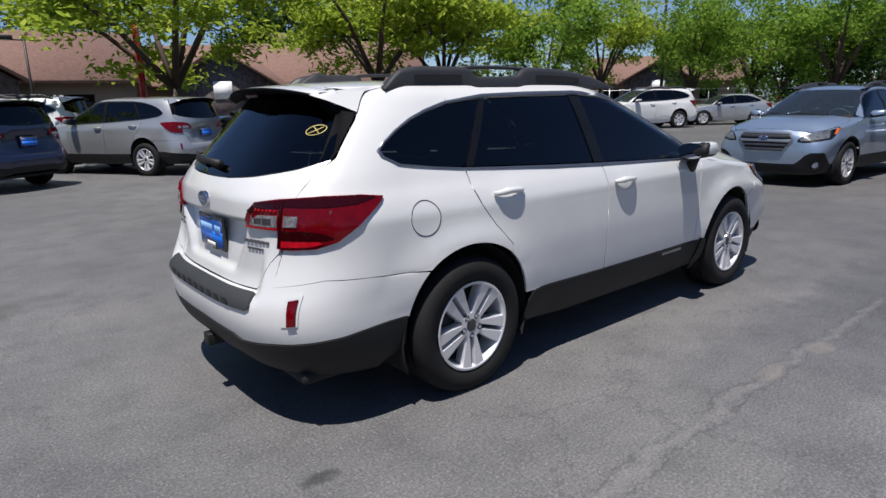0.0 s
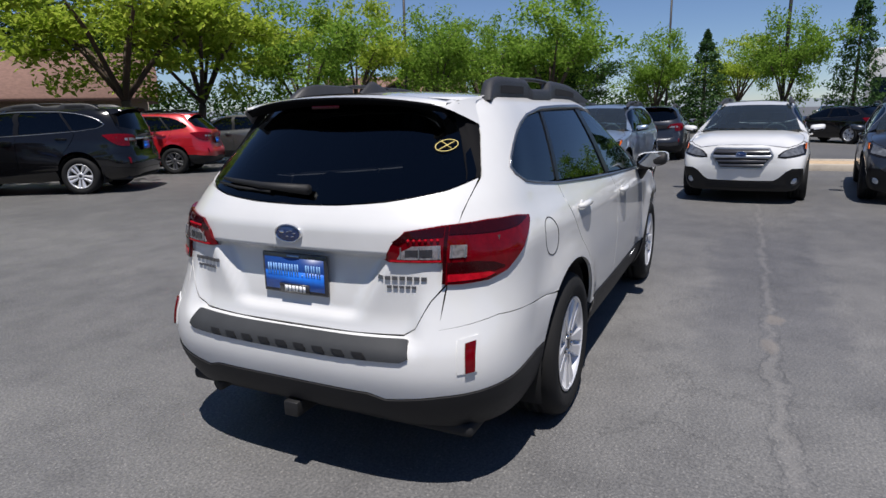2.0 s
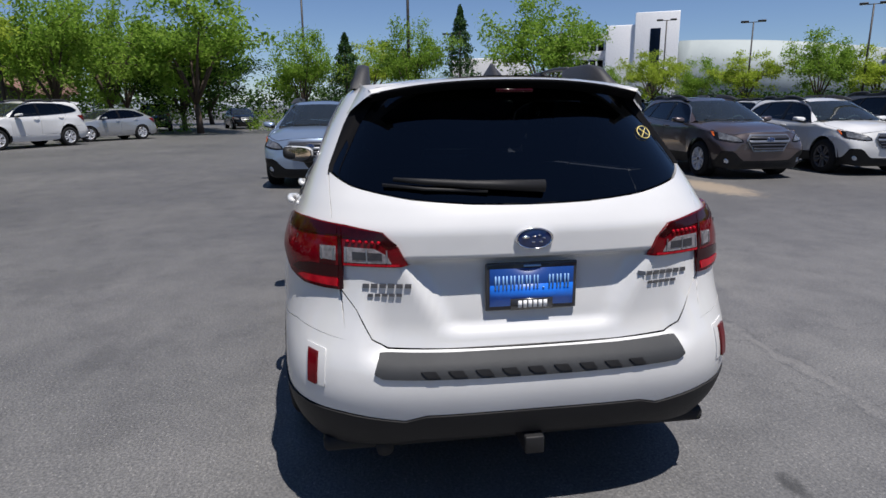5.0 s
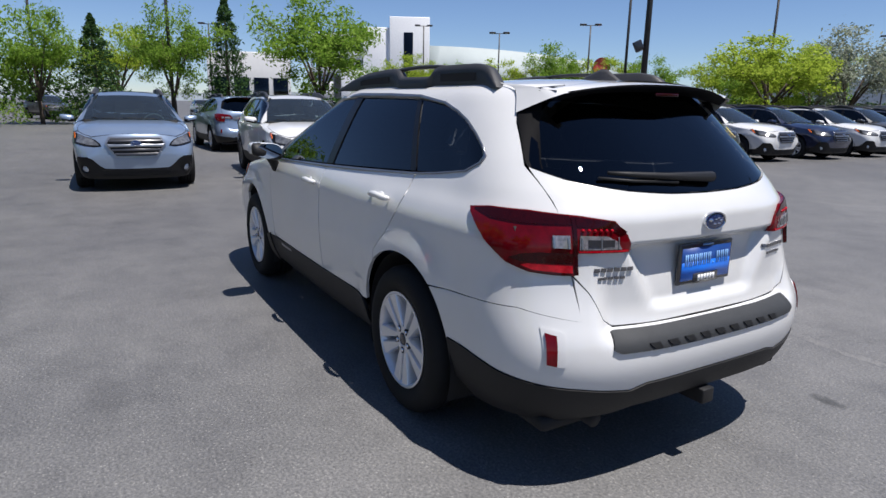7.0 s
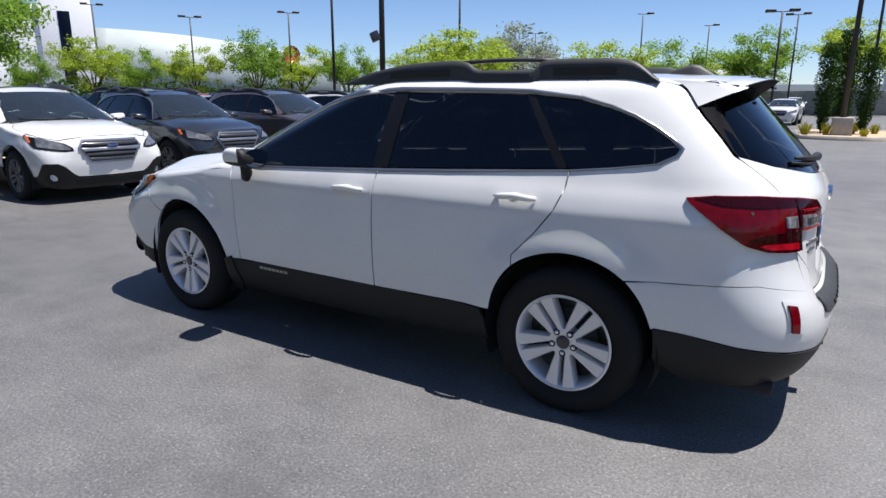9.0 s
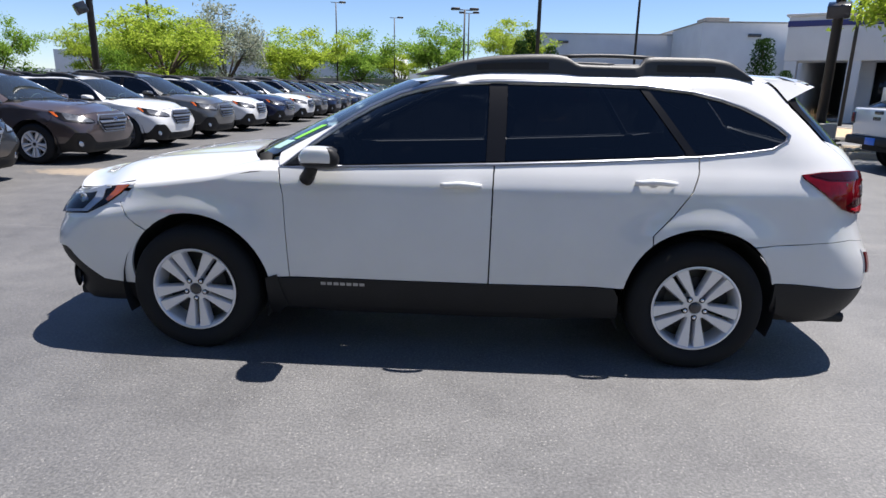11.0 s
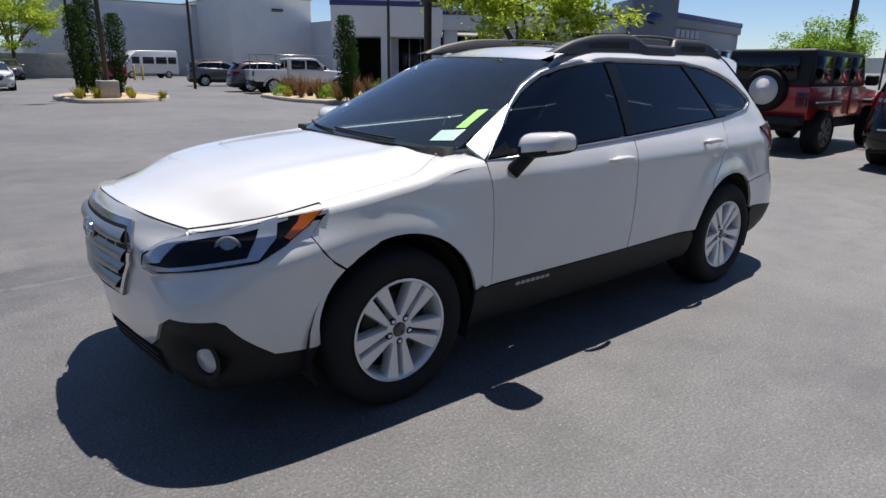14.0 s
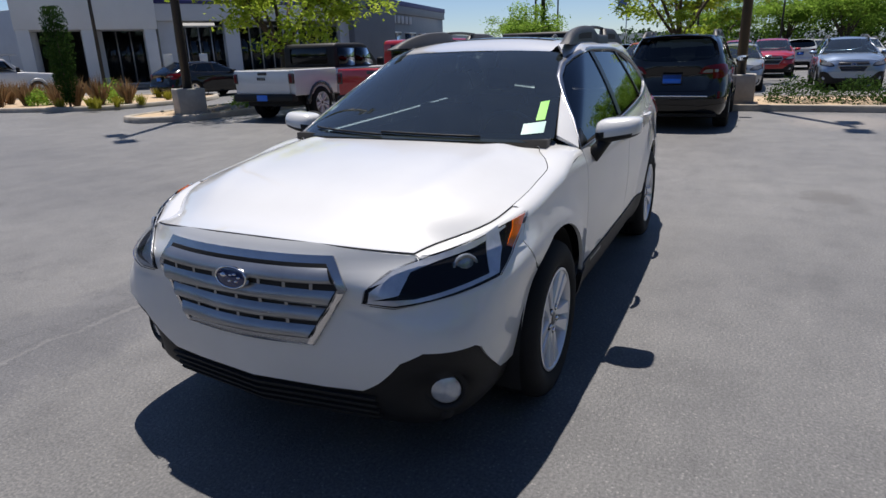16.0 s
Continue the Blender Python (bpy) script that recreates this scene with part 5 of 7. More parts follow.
SILVER_BLUE = paint("silver_blue_paint", (0.26, 0.33, 0.44), 0.55, 0.32)
SILVER = paint("silver_paint", (0.42, 0.43, 0.44), 0.6, 0.32)
NAVY = paint("navy_paint", (0.012, 0.018, 0.05), 0.3, 0.3)
SLATE = paint("slate_paint", (0.025, 0.028, 0.036), 0.4, 0.3)
GREY = paint("grey_paint", (0.09, 0.09, 0.088), 0.5, 0.32)
BROWN = paint("brown_paint", (0.075, 0.058, 0.058), 0.4, 0.32)
BLACK = plain("black_paint", (0.005, 0.005, 0.006), 0.14, 0.0, 0.6, 0.03, 3.0, 0.25)
RED = paint("red_paint", (0.42, 0.01, 0.016), 0.25, 0.3)
BLUE = paint("blue_paint", (0.03, 0.07, 0.22), 0.4, 0.3)
DARK_RIM = plain("dark_rim", (0.12, 0.12, 0.125), 0.35, 0.7)


def spot(x, y, deg, z=0.0):
    return pose(x, y, z, 0, 0, deg)


def parked(name, label, body, x, y, deg, sx=1, sy=1, sz=1, roof=1, fast=0, boxy=0, tyre=1.0, group="parked cars", **kw):
    w = warp_of(sx, sy, sz, roof, fast, boxy)
    return build_car(name, label, body, spot(x, y, deg), warp=w, group=group, tyre_scale=tyre, half_track=0.86 * sy,
                     wheel_x=(WHEEL_X * sx, -WHEEL_X * sx), **kw)


GLASSY = ("glass", "windshield", "window")


def far_copy(src, m):
    """A distant car: the same body with its panels, panes and lamps gathered into a few parts."""
    if src.name not in FAR:
        groups = {}
        inv = src.matrix_basis.inverted()
        for o in src.children_recursive:
            chain, p = Matrix(o.matrix_basis), o
            top = o
            while p.parent is not src:
                p = p.parent
                chain = p.matrix_basis @ chain
                top = p
            if any(k in o.name for k in ("seat", "steering", "dash", "card", "panel_inner", "wiper", "nut", "letter")) or o.type != "MESH":
                continue
            nm = top.name.split(".")[0]
            if nm in ("wheel", "headlight", "tail_light", "door_mirror", "number_plate"):
                key = top.name
            elif any(k in nm for k in GLASSY) and "trim" not in nm:
                key = "window_glass"
            elif "rail" in nm:
                key = top.name
            elif nm in ("grille", "hood", "roof", "tailgate", "front_bumper", "rear_bumper", "spoiler"):
                key = nm
            else:
                key = "body"
            groups.setdefault(key, []).append((o, chain))
        out = []
        for key, obs in groups.items():
            bm, mats = bmesh.new(), []
            for o, c in obs:
                n0 = len(bm.faces)
                bm.from_mesh(o.data)
                bm.faces.ensure_lookup_table()
                bm.verts.ensure_lookup_table()
                new_f = bm.faces[n0:]
                for v in {v for f in new_f for v in f.verts}:
                    v.co = c @ v.co
                slots = [sl.material for sl in o.material_slots]
                for mt in slots:
                    if mt not in mats:
                        mats.append(mt)
                for f in new_f:
                    f.material_index = mats.index(slots[min(f.material_index, len(slots) - 1)])
            out.append((key.split(".")[0], finish(bm, key, mats)))
        FAR[src.name] = out
    t = thing(src.name.split(".")[0], src["label"], src["category"], m, src["group"])
    for nm, me in FAR[src.name]:
        part(nm, me, None, t)
    return t


FAR = {}
silver_wagon = parked("wagon_car", "silver-blue estate car with dark lower bumper, parked", SILVER_BLUE, 9.5, 1.22, 177)
white_wagon = parked("wagon_car", "white estate car with black lower bumper, parked nose out", WHITE, 8.72, -1.75, 176, rim=DARK_RIM)
slate_cross = parked("hatchback_car", "dark slate crossover with black cladding, parked nose out", SLATE, 8.85, -4.35, 174, 0.93, 0.97, 0.98, rim=DARK_RIM)
brown_suv = parked("suv_car", "dark brown estate car parked in the row", BROWN, 9.0, -7.4, 178)
white_cross = parked("hatchback_car", "white crossover with black cladding in the row", WHITE, 8.85, -10.15, 178, 0.93, 0.97, 0.98, rim=DARK_RIM)
grey_suv = parked("suv_car", "dark grey upright off-road car in the row", GREY, 9.0, -12.9, 179, 0.96, 0.99, 1.04, boxy=0.5)
navy_wagon = parked("wagon_car", "navy blue estate car in the row", NAVY, 9.0, -18.4, 180)
row = [(white_wagon, -15.65), (navy_wagon, None), (white_wagon, -21.15), (grey_suv, -23.9), (navy_wagon, -26.65), (slate_cross, -29.4), (navy_wagon, -32.15), (white_cross, -34.9), (silver_wagon, -37.65),
       (navy_wagon, -40.4), (grey_suv, -43.15), (brown_suv, -45.9), (silver_wagon, -48.65), (white_cross, -51.4), (slate_cross, -54.15)]
for src, y in row:
    if y is not None:
        far_copy(src, spot(9.0 + random.uniform(-0.15, 0.15), y, 180 + random.uniform(-1.5, 1.5)))

# angled row with the tails towards the camera
rav = parked("suv_car", "silver upright off-road car with black sill, parked", SILVER, 0.42, 12.9, 121, 0.955, 1.0, 1.05, boxy=0.55, rails=False)
navy_suv = parked("suv_car", "dark blue upright off-road car, parked", NAVY, -3.0, 12.5, 121, 0.98, 1.01, 1.04, boxy=0.5, rails=False, clad=True)
black_suv = parked("suv_car", "large black off-road car with chrome tail strip", BLACK, 4.05, 12.3, 121, 1.045, 1.09, 1.11, boxy=0.5, tyre=1.06, clad=False)
red_suv = parked("suv_car", "red crossover with chrome trim, parked", RED, 8.0, 14.0, 121, 0.98, 1.03, 1.03, fast=0.25, rails=False, rim=DARK_RIM)
grey_hatch = parked("hatchback_car", "dark grey small crossover, parked", GREY, 11.8, 14.0, 121, 0.9, 0.97, 1.0, fast=0.3, rails=False, rim=DARK_RIM)
silver_hatch = parked("hatchback_car", "silver small rounded hatchback, parked", SILVER, 15.6, 14.8, 125, 0.88, 0.98, 0.95, fast=0.9, rails=False, clad=False, spoiler=False)
big_white = parked("suv_car", "large white off-road car behind the row", WHITE, -1.6, 19.2, 150, 1.08, 1.08, 1.13, boxy=0.6, tyre=1.08, clad=False)
far_copy(big_white, spot(22.6, 13.6, 152))
far_copy(big_white, spot(14.5, 21.5, 140))
sedan = parked("sedan_car", "pale silver low hatchback saloon, parked", SILVER, 27.8, 12.2, 140, 0.94, 0.96, 0.93, fast=1.1, rails=False, clad=False, spoiler=False)
black_sedan = parked("sedan_car", "black saloon parked under the trees", BLACK, 42.5, 8.4, 200, 0.98, 0.97, 0.92, roof=0.95, fast=0.9, rails=False, clad=False, spoiler=False)
far_copy(black_suv, spot(40.5, 13.6, 15))
far_copy(grey_hatch, spot(47.1, 3.5, 205))
white_sport = parked("sedan_car", "white sports saloon with black grille facing the aisle", WHITE, 0.3, -38.6, 88, 0.97, 0.98, 0.95, roof=0.9, fast=0.7, rails=False, clad=False, rim=DARK_RIM)

# second row behind the nose-out cars, and the far lots
rng = random.Random(4)
pool = [silver_wagon, white_wagon, slate_cross, grey_suv, navy_wagon, brown_suv, white_cross, sedan, black_sedan, red_suv, silver_hatch, grey_hatch]
far_copy(slate_cross, spot(17.0, 0.9, 2))
far_copy(silver_wagon, spot(17.0, -2.2, 0))
far_copy(black_sedan, spot(25.8, -5.0, 40))
for i in range(9):
    far_copy(rng.choice(pool), spot(17.2 + rng.uniform(-0.2, 0.2), -8.2 - 2.9 * i, 0 + rng.uniform(-2, 2)))
for i in range(13):
    far_copy(rng.choice(pool), spot(33.0 + rng.uniform(-0.3, 0.3), -8 - 3.0 * i, 180 + rng.uniform(-2, 2)))
for i in range(12):
    far_copy(rng.choice(pool), spot(52 + rng.uniform(-0.4, 0.4), -4 - 3.4 * i, 180 * rng.randint(0, 1)))
# end of the aisle
for x, src in ((8.5, black_suv), (5.0, navy_wagon), (1.0, white_wagon), (-2.2, grey_suv)):
    far_copy(src, spot(x, -61, 90))
# lot beyond the hedge
far_copy(sedan, spot(-20.5, 1.0, 0))
far_copy(silver_wagon, spot(-21.5, 4.3, 0))
far_copy(white_sport, spot(-21.0, 7.6, 0))
far_copy(red_suv, spot(-18.5, -1.6, 0))
for k, x0 in enumerate((-29, -38, -50, -63)):
    for i in range(8):
        far_copy(rng.choice(pool), spot(x0 + rng.uniform(-0.5, 0.5), -4 + 3.1 * i + k * 1.5, 180 * rng.randint(0, 1)))
# large black car with its tail to the camera
black_tail = parked("suv_car", "black off-road car with red and clear tail lights", BLACK, -10.6, 0.28, 180, 1.0, 1.05, 1.07, boxy=0.45, tyre=1.03, clad=False, rails=True)
part("chrome_strip", bx((-2.475, -0.62, 0.62), (-2.45, 0.62, 0.645), 0.006), CHROME, black_tail)
part("chrome_strip", bx((-2.475, -0.55, 1.085), (-2.44, 0.55, 1.125), 0.006), CHROME, black_suv)
# in front of the dealership
far_copy(brown_suv, spot(-12.2, -31.5, 170))
far_copy(black_sedan, spot(-16.2, -19.2, 175))
far_copy(navy_wagon, spot(-14.2, -35.0, 170))
far_copy(red_suv, spot(-8.5, -56.0, -80))
far_copy(grey_suv, spot(-13.0, -41.5, 170))


# ---- boxy vehicles: pickups, open-top off-roader, van ----
def bpart(name, parent, mat, lo, hi, bev=0.03, label="", seg=2, m=None):
    return part(name, bx(lo, hi, bev, seg, m), mat, parent, label)


def profile_part(name, parent, mat, outline, y0, y1, bev=0.02, label=""):
    bm = bmesh.new()
    prism(bm, outline, "y", y0, y1)
    if bev:
        bmesh.ops.bevel(bm, geom=bm.edges[:], offset=bev, segments=2, affect="EDGES", profile=0.5)
    return part(name, bm, mat, parent, label)


def arches(car, mat, xs, half, r, tyre, rim=None):
    for x in xs:
        for sg in (1, -1):
            bm = bmesh.new()
            o = [(x + (r + 0.07) * math.cos(a), HUB_Z * tyre + (r + 0.07) * math.sin(a)) for a in np.linspace(0, math.pi, 11)] + [(x + r * math.cos(a), HUB_Z * tyre + r * math.sin(a)) for a in np.linspace(math.pi, 0, 11)]
            prism(bm, o, "y", sg * (half - 0.12), sg * (half + 0.03))
            part("wheel_arch", bm, mat, car)
            bm = bmesh.new()
            lathe(bm, [(r, 0), (0.001, 0.01)], 20, "y", (x, sg * (half - 0.10), HUB_Z * tyre))
            part("wheel_well", bm, DARK, car)
            wheel(car, x, sg * (half - 0.02), "plain", tyre, rim)


def pickup(name, label, body, m, top=None, plate=True, half=0.93, rack=False):
    car = thing(name, label, "pickup", m, "parked cars")
    top = top or body
    ty = 1.12
    wx = (1.75, -1.75)
    profile_part("cab_body", car, body, [(0.05 - 1.0, 0.55), (2.55, 0.55), (2.62, 0.8), (2.55, 1.1), (1.35, 1.2), (-0.95, 1.2)], -half + 0.01, half - 0.01, 0.05)
    bed = profile_part("bed", car, body, [(-1.02, 0.58), (-2.72, 0.62), (-2.74, 1.22), (-1.02, 1.22)], -half, half, 0.03)
    bpart("bed_well", bed, DARK, (-2.64, -half + 0.12, 1.2), (-1.1, half - 0.12, 1.226), 0)
    bpart("tailgate", bed, body, (-2.775, -half + 0.14, 0.66), (-2.73, half - 0.14, 1.2), 0.015)
    for i in range(4):
        bpart("letter_bar", bed, LAMP_DARK, (-2.785, 0.12 - i * 0.065, 0.98), (-2.772, 0.165 - i * 0.065, 1.05), 0.003)
    bpart("tailgate_latch", bed, LAMP_DARK, (-2.79, -0.14, 1.1), (-2.77, 0.14, 1.17), 0.01)
    for sg in (1, -1):
        y0, y1 = sorted((sg * (half - 0.01), sg * (half - 0.15)))
        t = bpart("tail_light", car, LAMP_DARK, (-2.79, y0, 0.9), (-2.7, y1, 1.14), 0.02, "red tail light in a black bezel")
        bpart("tail_lens", t, RED_LENS, (-2.80, y0 + 0.025, 0.93), (-2.78, y1 - 0.025, 1.11), 0.012)
    bpart("rear_bumper", car, BLACK_PLASTIC, (-2.86, -half + 0.02, 0.48), (-2.62, half - 0.02, 0.66), 0.04, "black rear bumper")
    if plate:
        bpart("number_plate", car, PLATE_BLUE, (-2.872, -0.16, 0.5), (-2.858, 0.16, 0.64), 0.006, "blue dealer plate")
    cab = profile_part("cab_top", car, top, [(-0.92, 1.19), (1.38, 1.19), (0.62, 1.78), (0.4, 1.82), (-0.8, 1.82), (-0.9, 1.75)], -half + 0.1, half - 0.1, 0.06)
    for sg in (1, -1):
        for x0, x1 in ((-0.76, -0.02), (0.06, 0.74)):
            bm = bmesh.new()
            y = sg * (half - 0.092)
            prism(bm, [(x0, 1.24), (x1 + (0.22 if x1 > 0.5 else 0), 1.24), (x1 - (0.12 if x1 > 0.5 else 0), 1.68), (x0, 1.7)], "y", y - 0.008, y + 0.008)
            part("side_window", bm, PRIVACY, cab, "dark side window")
        bpart("door_mirror", car, BLACK_PLASTIC, (0.95, min(sg * half, sg * (half + 0.22)), 1.2), (1.06, max(sg * half, sg * (half + 0.22)), 1.42), 0.04)
    bpart("rear_window", cab, PRIVACY, (-0.925, -0.6, 1.3), (-0.9, 0.6, 1.7), 0.01)
    bm = bx((-0.006, -0.7, 0), (0.006, 0.7, 0.72), 0.004)
    part("windshield", bm, PRIVACY, cab, m=Matrix.Translation((1.32, 0, 1.24)) @ Matrix.Rotation(radians(-52), 4, "Y"))
    bpart("front_bumper", car, CHROME, (2.55, -half + 0.03, 0.45), (2.75, half - 0.03, 0.66), 0.05)
    bpart("grille", car, LAMP_DARK, (2.58, -0.55, 0.72), (2.65, 0.55, 1.05), 0.03)
    bpart("underbody", car, DARK, (-2.6, -0.7, 0.35), (2.4, 0.7, 0.6), 0.03)
    arches(car, body if top is body else LAMP_DARK, wx, half, 0.46, ty)
    if rack:
        bm = bmesh.new()
        for y in (-0.75, 0.75):
            tube(bm, [(-2.6, y, 1.95), (1.2, y, 1.95)], 0.025, 6)
            for x in (-2.5, -1.1, 0.9):
                tube(bm, [(x, y, 1.2), (x, y, 1.95)], 0.022, 6)
        for x in (-2.5, -1.1, 0.9):
            tube(bm, [(x, -0.75, 1.95), (x, 0.75, 1.95)], 0.022, 6)
        part("ladder_rack", bm, SATIN, car, "steel ladder rack")
    return car


pickup("pickup_truck", "white pickup with black hard top, tail to the aisle", WHITE, spot(-10.9, -9.05, 180), BLACK_PLASTIC)
pickup("pickup_truck", "red pickup with black bed liner, tail to the aisle", RED, spot(-10.6, -5.75, 180))
pickup("pickup_truck", "white work pickup with a steel ladder rack", WHITE, spot(-12.8, -29.0, 172), rack=True)


def offroader(m):
    car = thing("offroad_car", "red open off-roader with black top and spare wheel", "car", m, "parked cars")
    h = 0.80
    profile_part("tub", car, RED, [(-1.75, 0.62), (0.75, 0.62), (0.75, 1.2), (-1.78, 1.2)], -h, h, 0.03)
    profile_part("engine_hood", car, RED, [(0.7, 0.75), (2.0, 0.72), (2.02, 1.1), (0.7, 1.2)], -0.62, 0.62, 0.05)
    topp = profile_part("hard_top", car, BLACK_PLASTIC, [(-1.78, 1.19), (0.85, 1.19), (0.55, 1.8), (-1.70, 1.84)], -h + 0.03, h - 0.03, 0.05, "black hard top")
    for sg in (1, -1):
        for x0, x1 in ((-1.62, -0.95), (-0.82, -0.15), (-0.05, 0.56)):
            bm = bmesh.new()
            y = sg * (h - 0.026)
            prism(bm, [(x0, 1.26), (x1, 1.26), (x1 - 0.05, 1.7), (x0, 1.72)], "y", y - 0.008, y + 0.008)
            part("side_window", bm, PRIVACY, topp, "dark side window")
        for x0 in (-0.85, 0.0):
            bpart("door", car, RED, (x0 + 0.03, min(sg * h, sg * (h + 0.02)), 0.68), (x0 + 0.72, max(sg * h, sg * (h + 0.02)), 1.18), 0.01)
        bpart("door_mirror", car, BLACK_PLASTIC, (0.62, min(sg * 0.8, sg * 1.03), 1.2), (0.74, max(sg * 0.8, sg * 1.03), 1.4), 0.04)
        y0, y1 = sorted((sg * 0.78, sg * 0.60))
        t = bpart("tail_light", car, LAMP_DARK, (-1.86, y0, 0.85), (-1.76, y1, 1.1), 0.02)
        bpart("tail_lens", t, RED_LENS, (-1.875, y0 + 0.03, 0.88), (-1.85, y1 - 0.03, 1.07), 0.01)
        for x in (1.35, -1.2):
            bpart("flared_arch", car, BLACK_PLASTIC, (x - 0.55, min(sg * 0.66, sg * 0.96), 0.86), (x + 0.5, max(sg * 0.66, sg * 0.96), 0.94), 0.03, "black flared arch")
            wheel(car, x, sg * 0.88, "plain", 1.12, DARK_RIM)
    bpart("rear_window", topp, PRIVACY, (-1.80, -0.55, 1.3), (-1.76, 0.55, 1.7), 0.01)
    bpart("rear_bumper", car, BLACK_PLASTIC, (-1.98, -0.78, 0.52), (-1.72, 0.78, 0.68), 0.04)
    tyre = wheel_meshes("plain")[0]
    mm = Matrix.Translation((-1.86, -0.05, 1.12)) @ Matrix.Rotation(math.pi / 2, 4, "Z") @ Matrix.Scale(1.05, 4)
    s_ = part("spare_wheel", tyre, None, car, "spare wheel with white cover", m=mm)
    bm = bmesh.new()
    lathe(bm, [(0.245, 0.05), (0.24, 0.07), (0.05, 0.075), (0.045, 0.085), (0.0001, 0.085)], 28)
    part("spare_cover", bm, WHITE, s_, "white spare wheel cover")
    bpart("underbody", car, DARK, (-1.7, -0.6, 0.4), (1.9, 0.6, 0.65), 0.03)
    bpart("front_bumper", car, BLACK_PLASTIC, (2.0, -0.78, 0.55), (2.2, 0.78, 0.72), 0.04)
    return car


offroader(spot(-10.9, -2.55, 180))

van = thing("delivery_van", "white high-roof delivery van by the building", "van", spot(-14.2, -66.5, 10), "parked cars")
profile_part("van_body", van, WHITE, [(-2.9, 0.45), (2.7, 0.45), (2.85, 0.9), (2.6, 1.15), (1.75, 2.2), (1.2, 2.65), (-2.8, 2.7), (-2.9, 2.5)], -1.0, 1.0, 0.08)
for sg in (1, -1):
    for x0, x1 in ((1.0, 1.75), (-0.4, 0.7), (-1.7, -0.6), (-2.7, -1.85)):
        bpart("side_window", van, PRIVACY, (x0, min(sg * 0.99, sg * 1.008), 1.4), (x1, max(sg * 0.99, sg * 1.008), 2.05), 0.004)
    for x in (1.9, -1.8):
        wheel(van, x, sg * 0.96, "plain", 1.0)
bm = bx((-0.01, -0.85, 0), (0.01, 0.85, 1.15), 0.004)
part("windshield", bm, PRIVACY, van, m=Matrix.Translation((2.58, 0, 1.25)) @ Matrix.Rotation(radians(-38), 4, "Y"))


# ---- buildings ----
STUCCO = plain("pale_stucco", (0.55, 0.56, 0.58), 0.9, var=0.05, scale=0.6, bumps=0.15, bscale=60)
STUCCO_WARM = plain("warm_white_stucco", (0.66, 0.65, 0.63), 0.9, var=0.05, scale=0.6, bumps=0.15, bscale=60)
PANEL_GREY = plain("grey_panel", (0.16, 0.17, 0.19), 0.5, 0.2, var=0.06, scale=1)
BLUE_BAND = plain("blue_band", (0.035, 0.04, 0.16), 0.5, var=0.06, scale=1)
CONCRETE = plain("concrete", (0.33, 0.31, 0.28), 0.9, var=0.15, scale=4, bumps=0.3, bscale=80)
KERB = plain("kerb_concrete", (0.36, 0.32, 0.27), 0.9, var=0.18, scale=3, bumps=0.3, bscale=60)
FRAME_METAL = plain("window_frame_metal", (0.5, 0.5, 0.5), 0.4, 0.6)
SHOP_GLASS = glass("shop_glass", (0.25, 0.3, 0.3))
# back wall colour with the room's dimness put into it
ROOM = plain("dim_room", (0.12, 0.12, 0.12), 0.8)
ROOF_BROWN = plain("brown_shingle", (0.19, 0.11, 0.085), 0.9, var=0.2, scale=5, bumps=0.5, bscale=30)
STONE = plain("dark_stone_wall", (0.11, 0.09, 0.085), 0.9, var=0.5, scale=4, bumps=0.5, bscale=12)
TAN_WALL = plain("tan_wall", (0.32, 0.25, 0.19), 0.9, var=0.08, scale=1)
GARAGE_SKIN = plain("pale_metal_skin", (0.26, 0.3, 0.31), 0.6, 0.1, var=0.06, scale=0.3)
POLE_MAT = plain("bronze_pole", (0.03, 0.027, 0.025), 0.5, 0.3)
YELLOW = plain("yellow_paint", (0.65, 0.45, 0.03), 0.6)


def frame_at(ax, ay, bx_, by):
    """A pose whose x runs from a to b along the ground, y to the back."""
    return pose(ax, ay, 0, 0, 0, math.degrees(math.atan2(by - ay, bx_ - ax))), math.hypot(bx_ - ax, by - ay)


# dealership: glazed front under a deep parapet
A, B = (-34.2, -24.1), (-18.3, -34.0)
fm, flen = frame_at(*A, *B)
shop = thing("dealership_building", "pale dealership with dark glazing and a blue parapet band", "building", fm)
Z0 = 0.15
DEP = -22.0
bpart("wall", shop, STUCCO, (0, DEP, Z0), (flen, DEP + 0.4, 5.0), 0)
bpart("wall", shop, STUCCO, (0, DEP, Z0), (0.4, -0.5, 5.0), 0)
bpart("wall", shop, STUCCO, (flen - 0.4, DEP, Z0), (flen, -0.5, 5.0), 0)
bpart("parapet", shop, STUCCO, (-0.2, -0.9, 3.75), (flen + 0.2, 0.1, 5.15), 0.02)
bpart("roof", shop, CONCRETE, (0, DEP, 4.7), (flen, -0.9, 4.9), 0)
bpart("blue_band", shop, BLUE_BAND, (-0.22, 0.1, 4.7), (flen - 6.3, 0.14, 4.95), 0)
bpart("floor_slab", shop, CONCRETE, (0, DEP, 0), (flen, 1.0, Z0), 0.02)
# added back wall, grey to stand in for the shade indoors
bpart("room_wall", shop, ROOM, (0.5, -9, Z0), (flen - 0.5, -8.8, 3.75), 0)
bay = 3.9
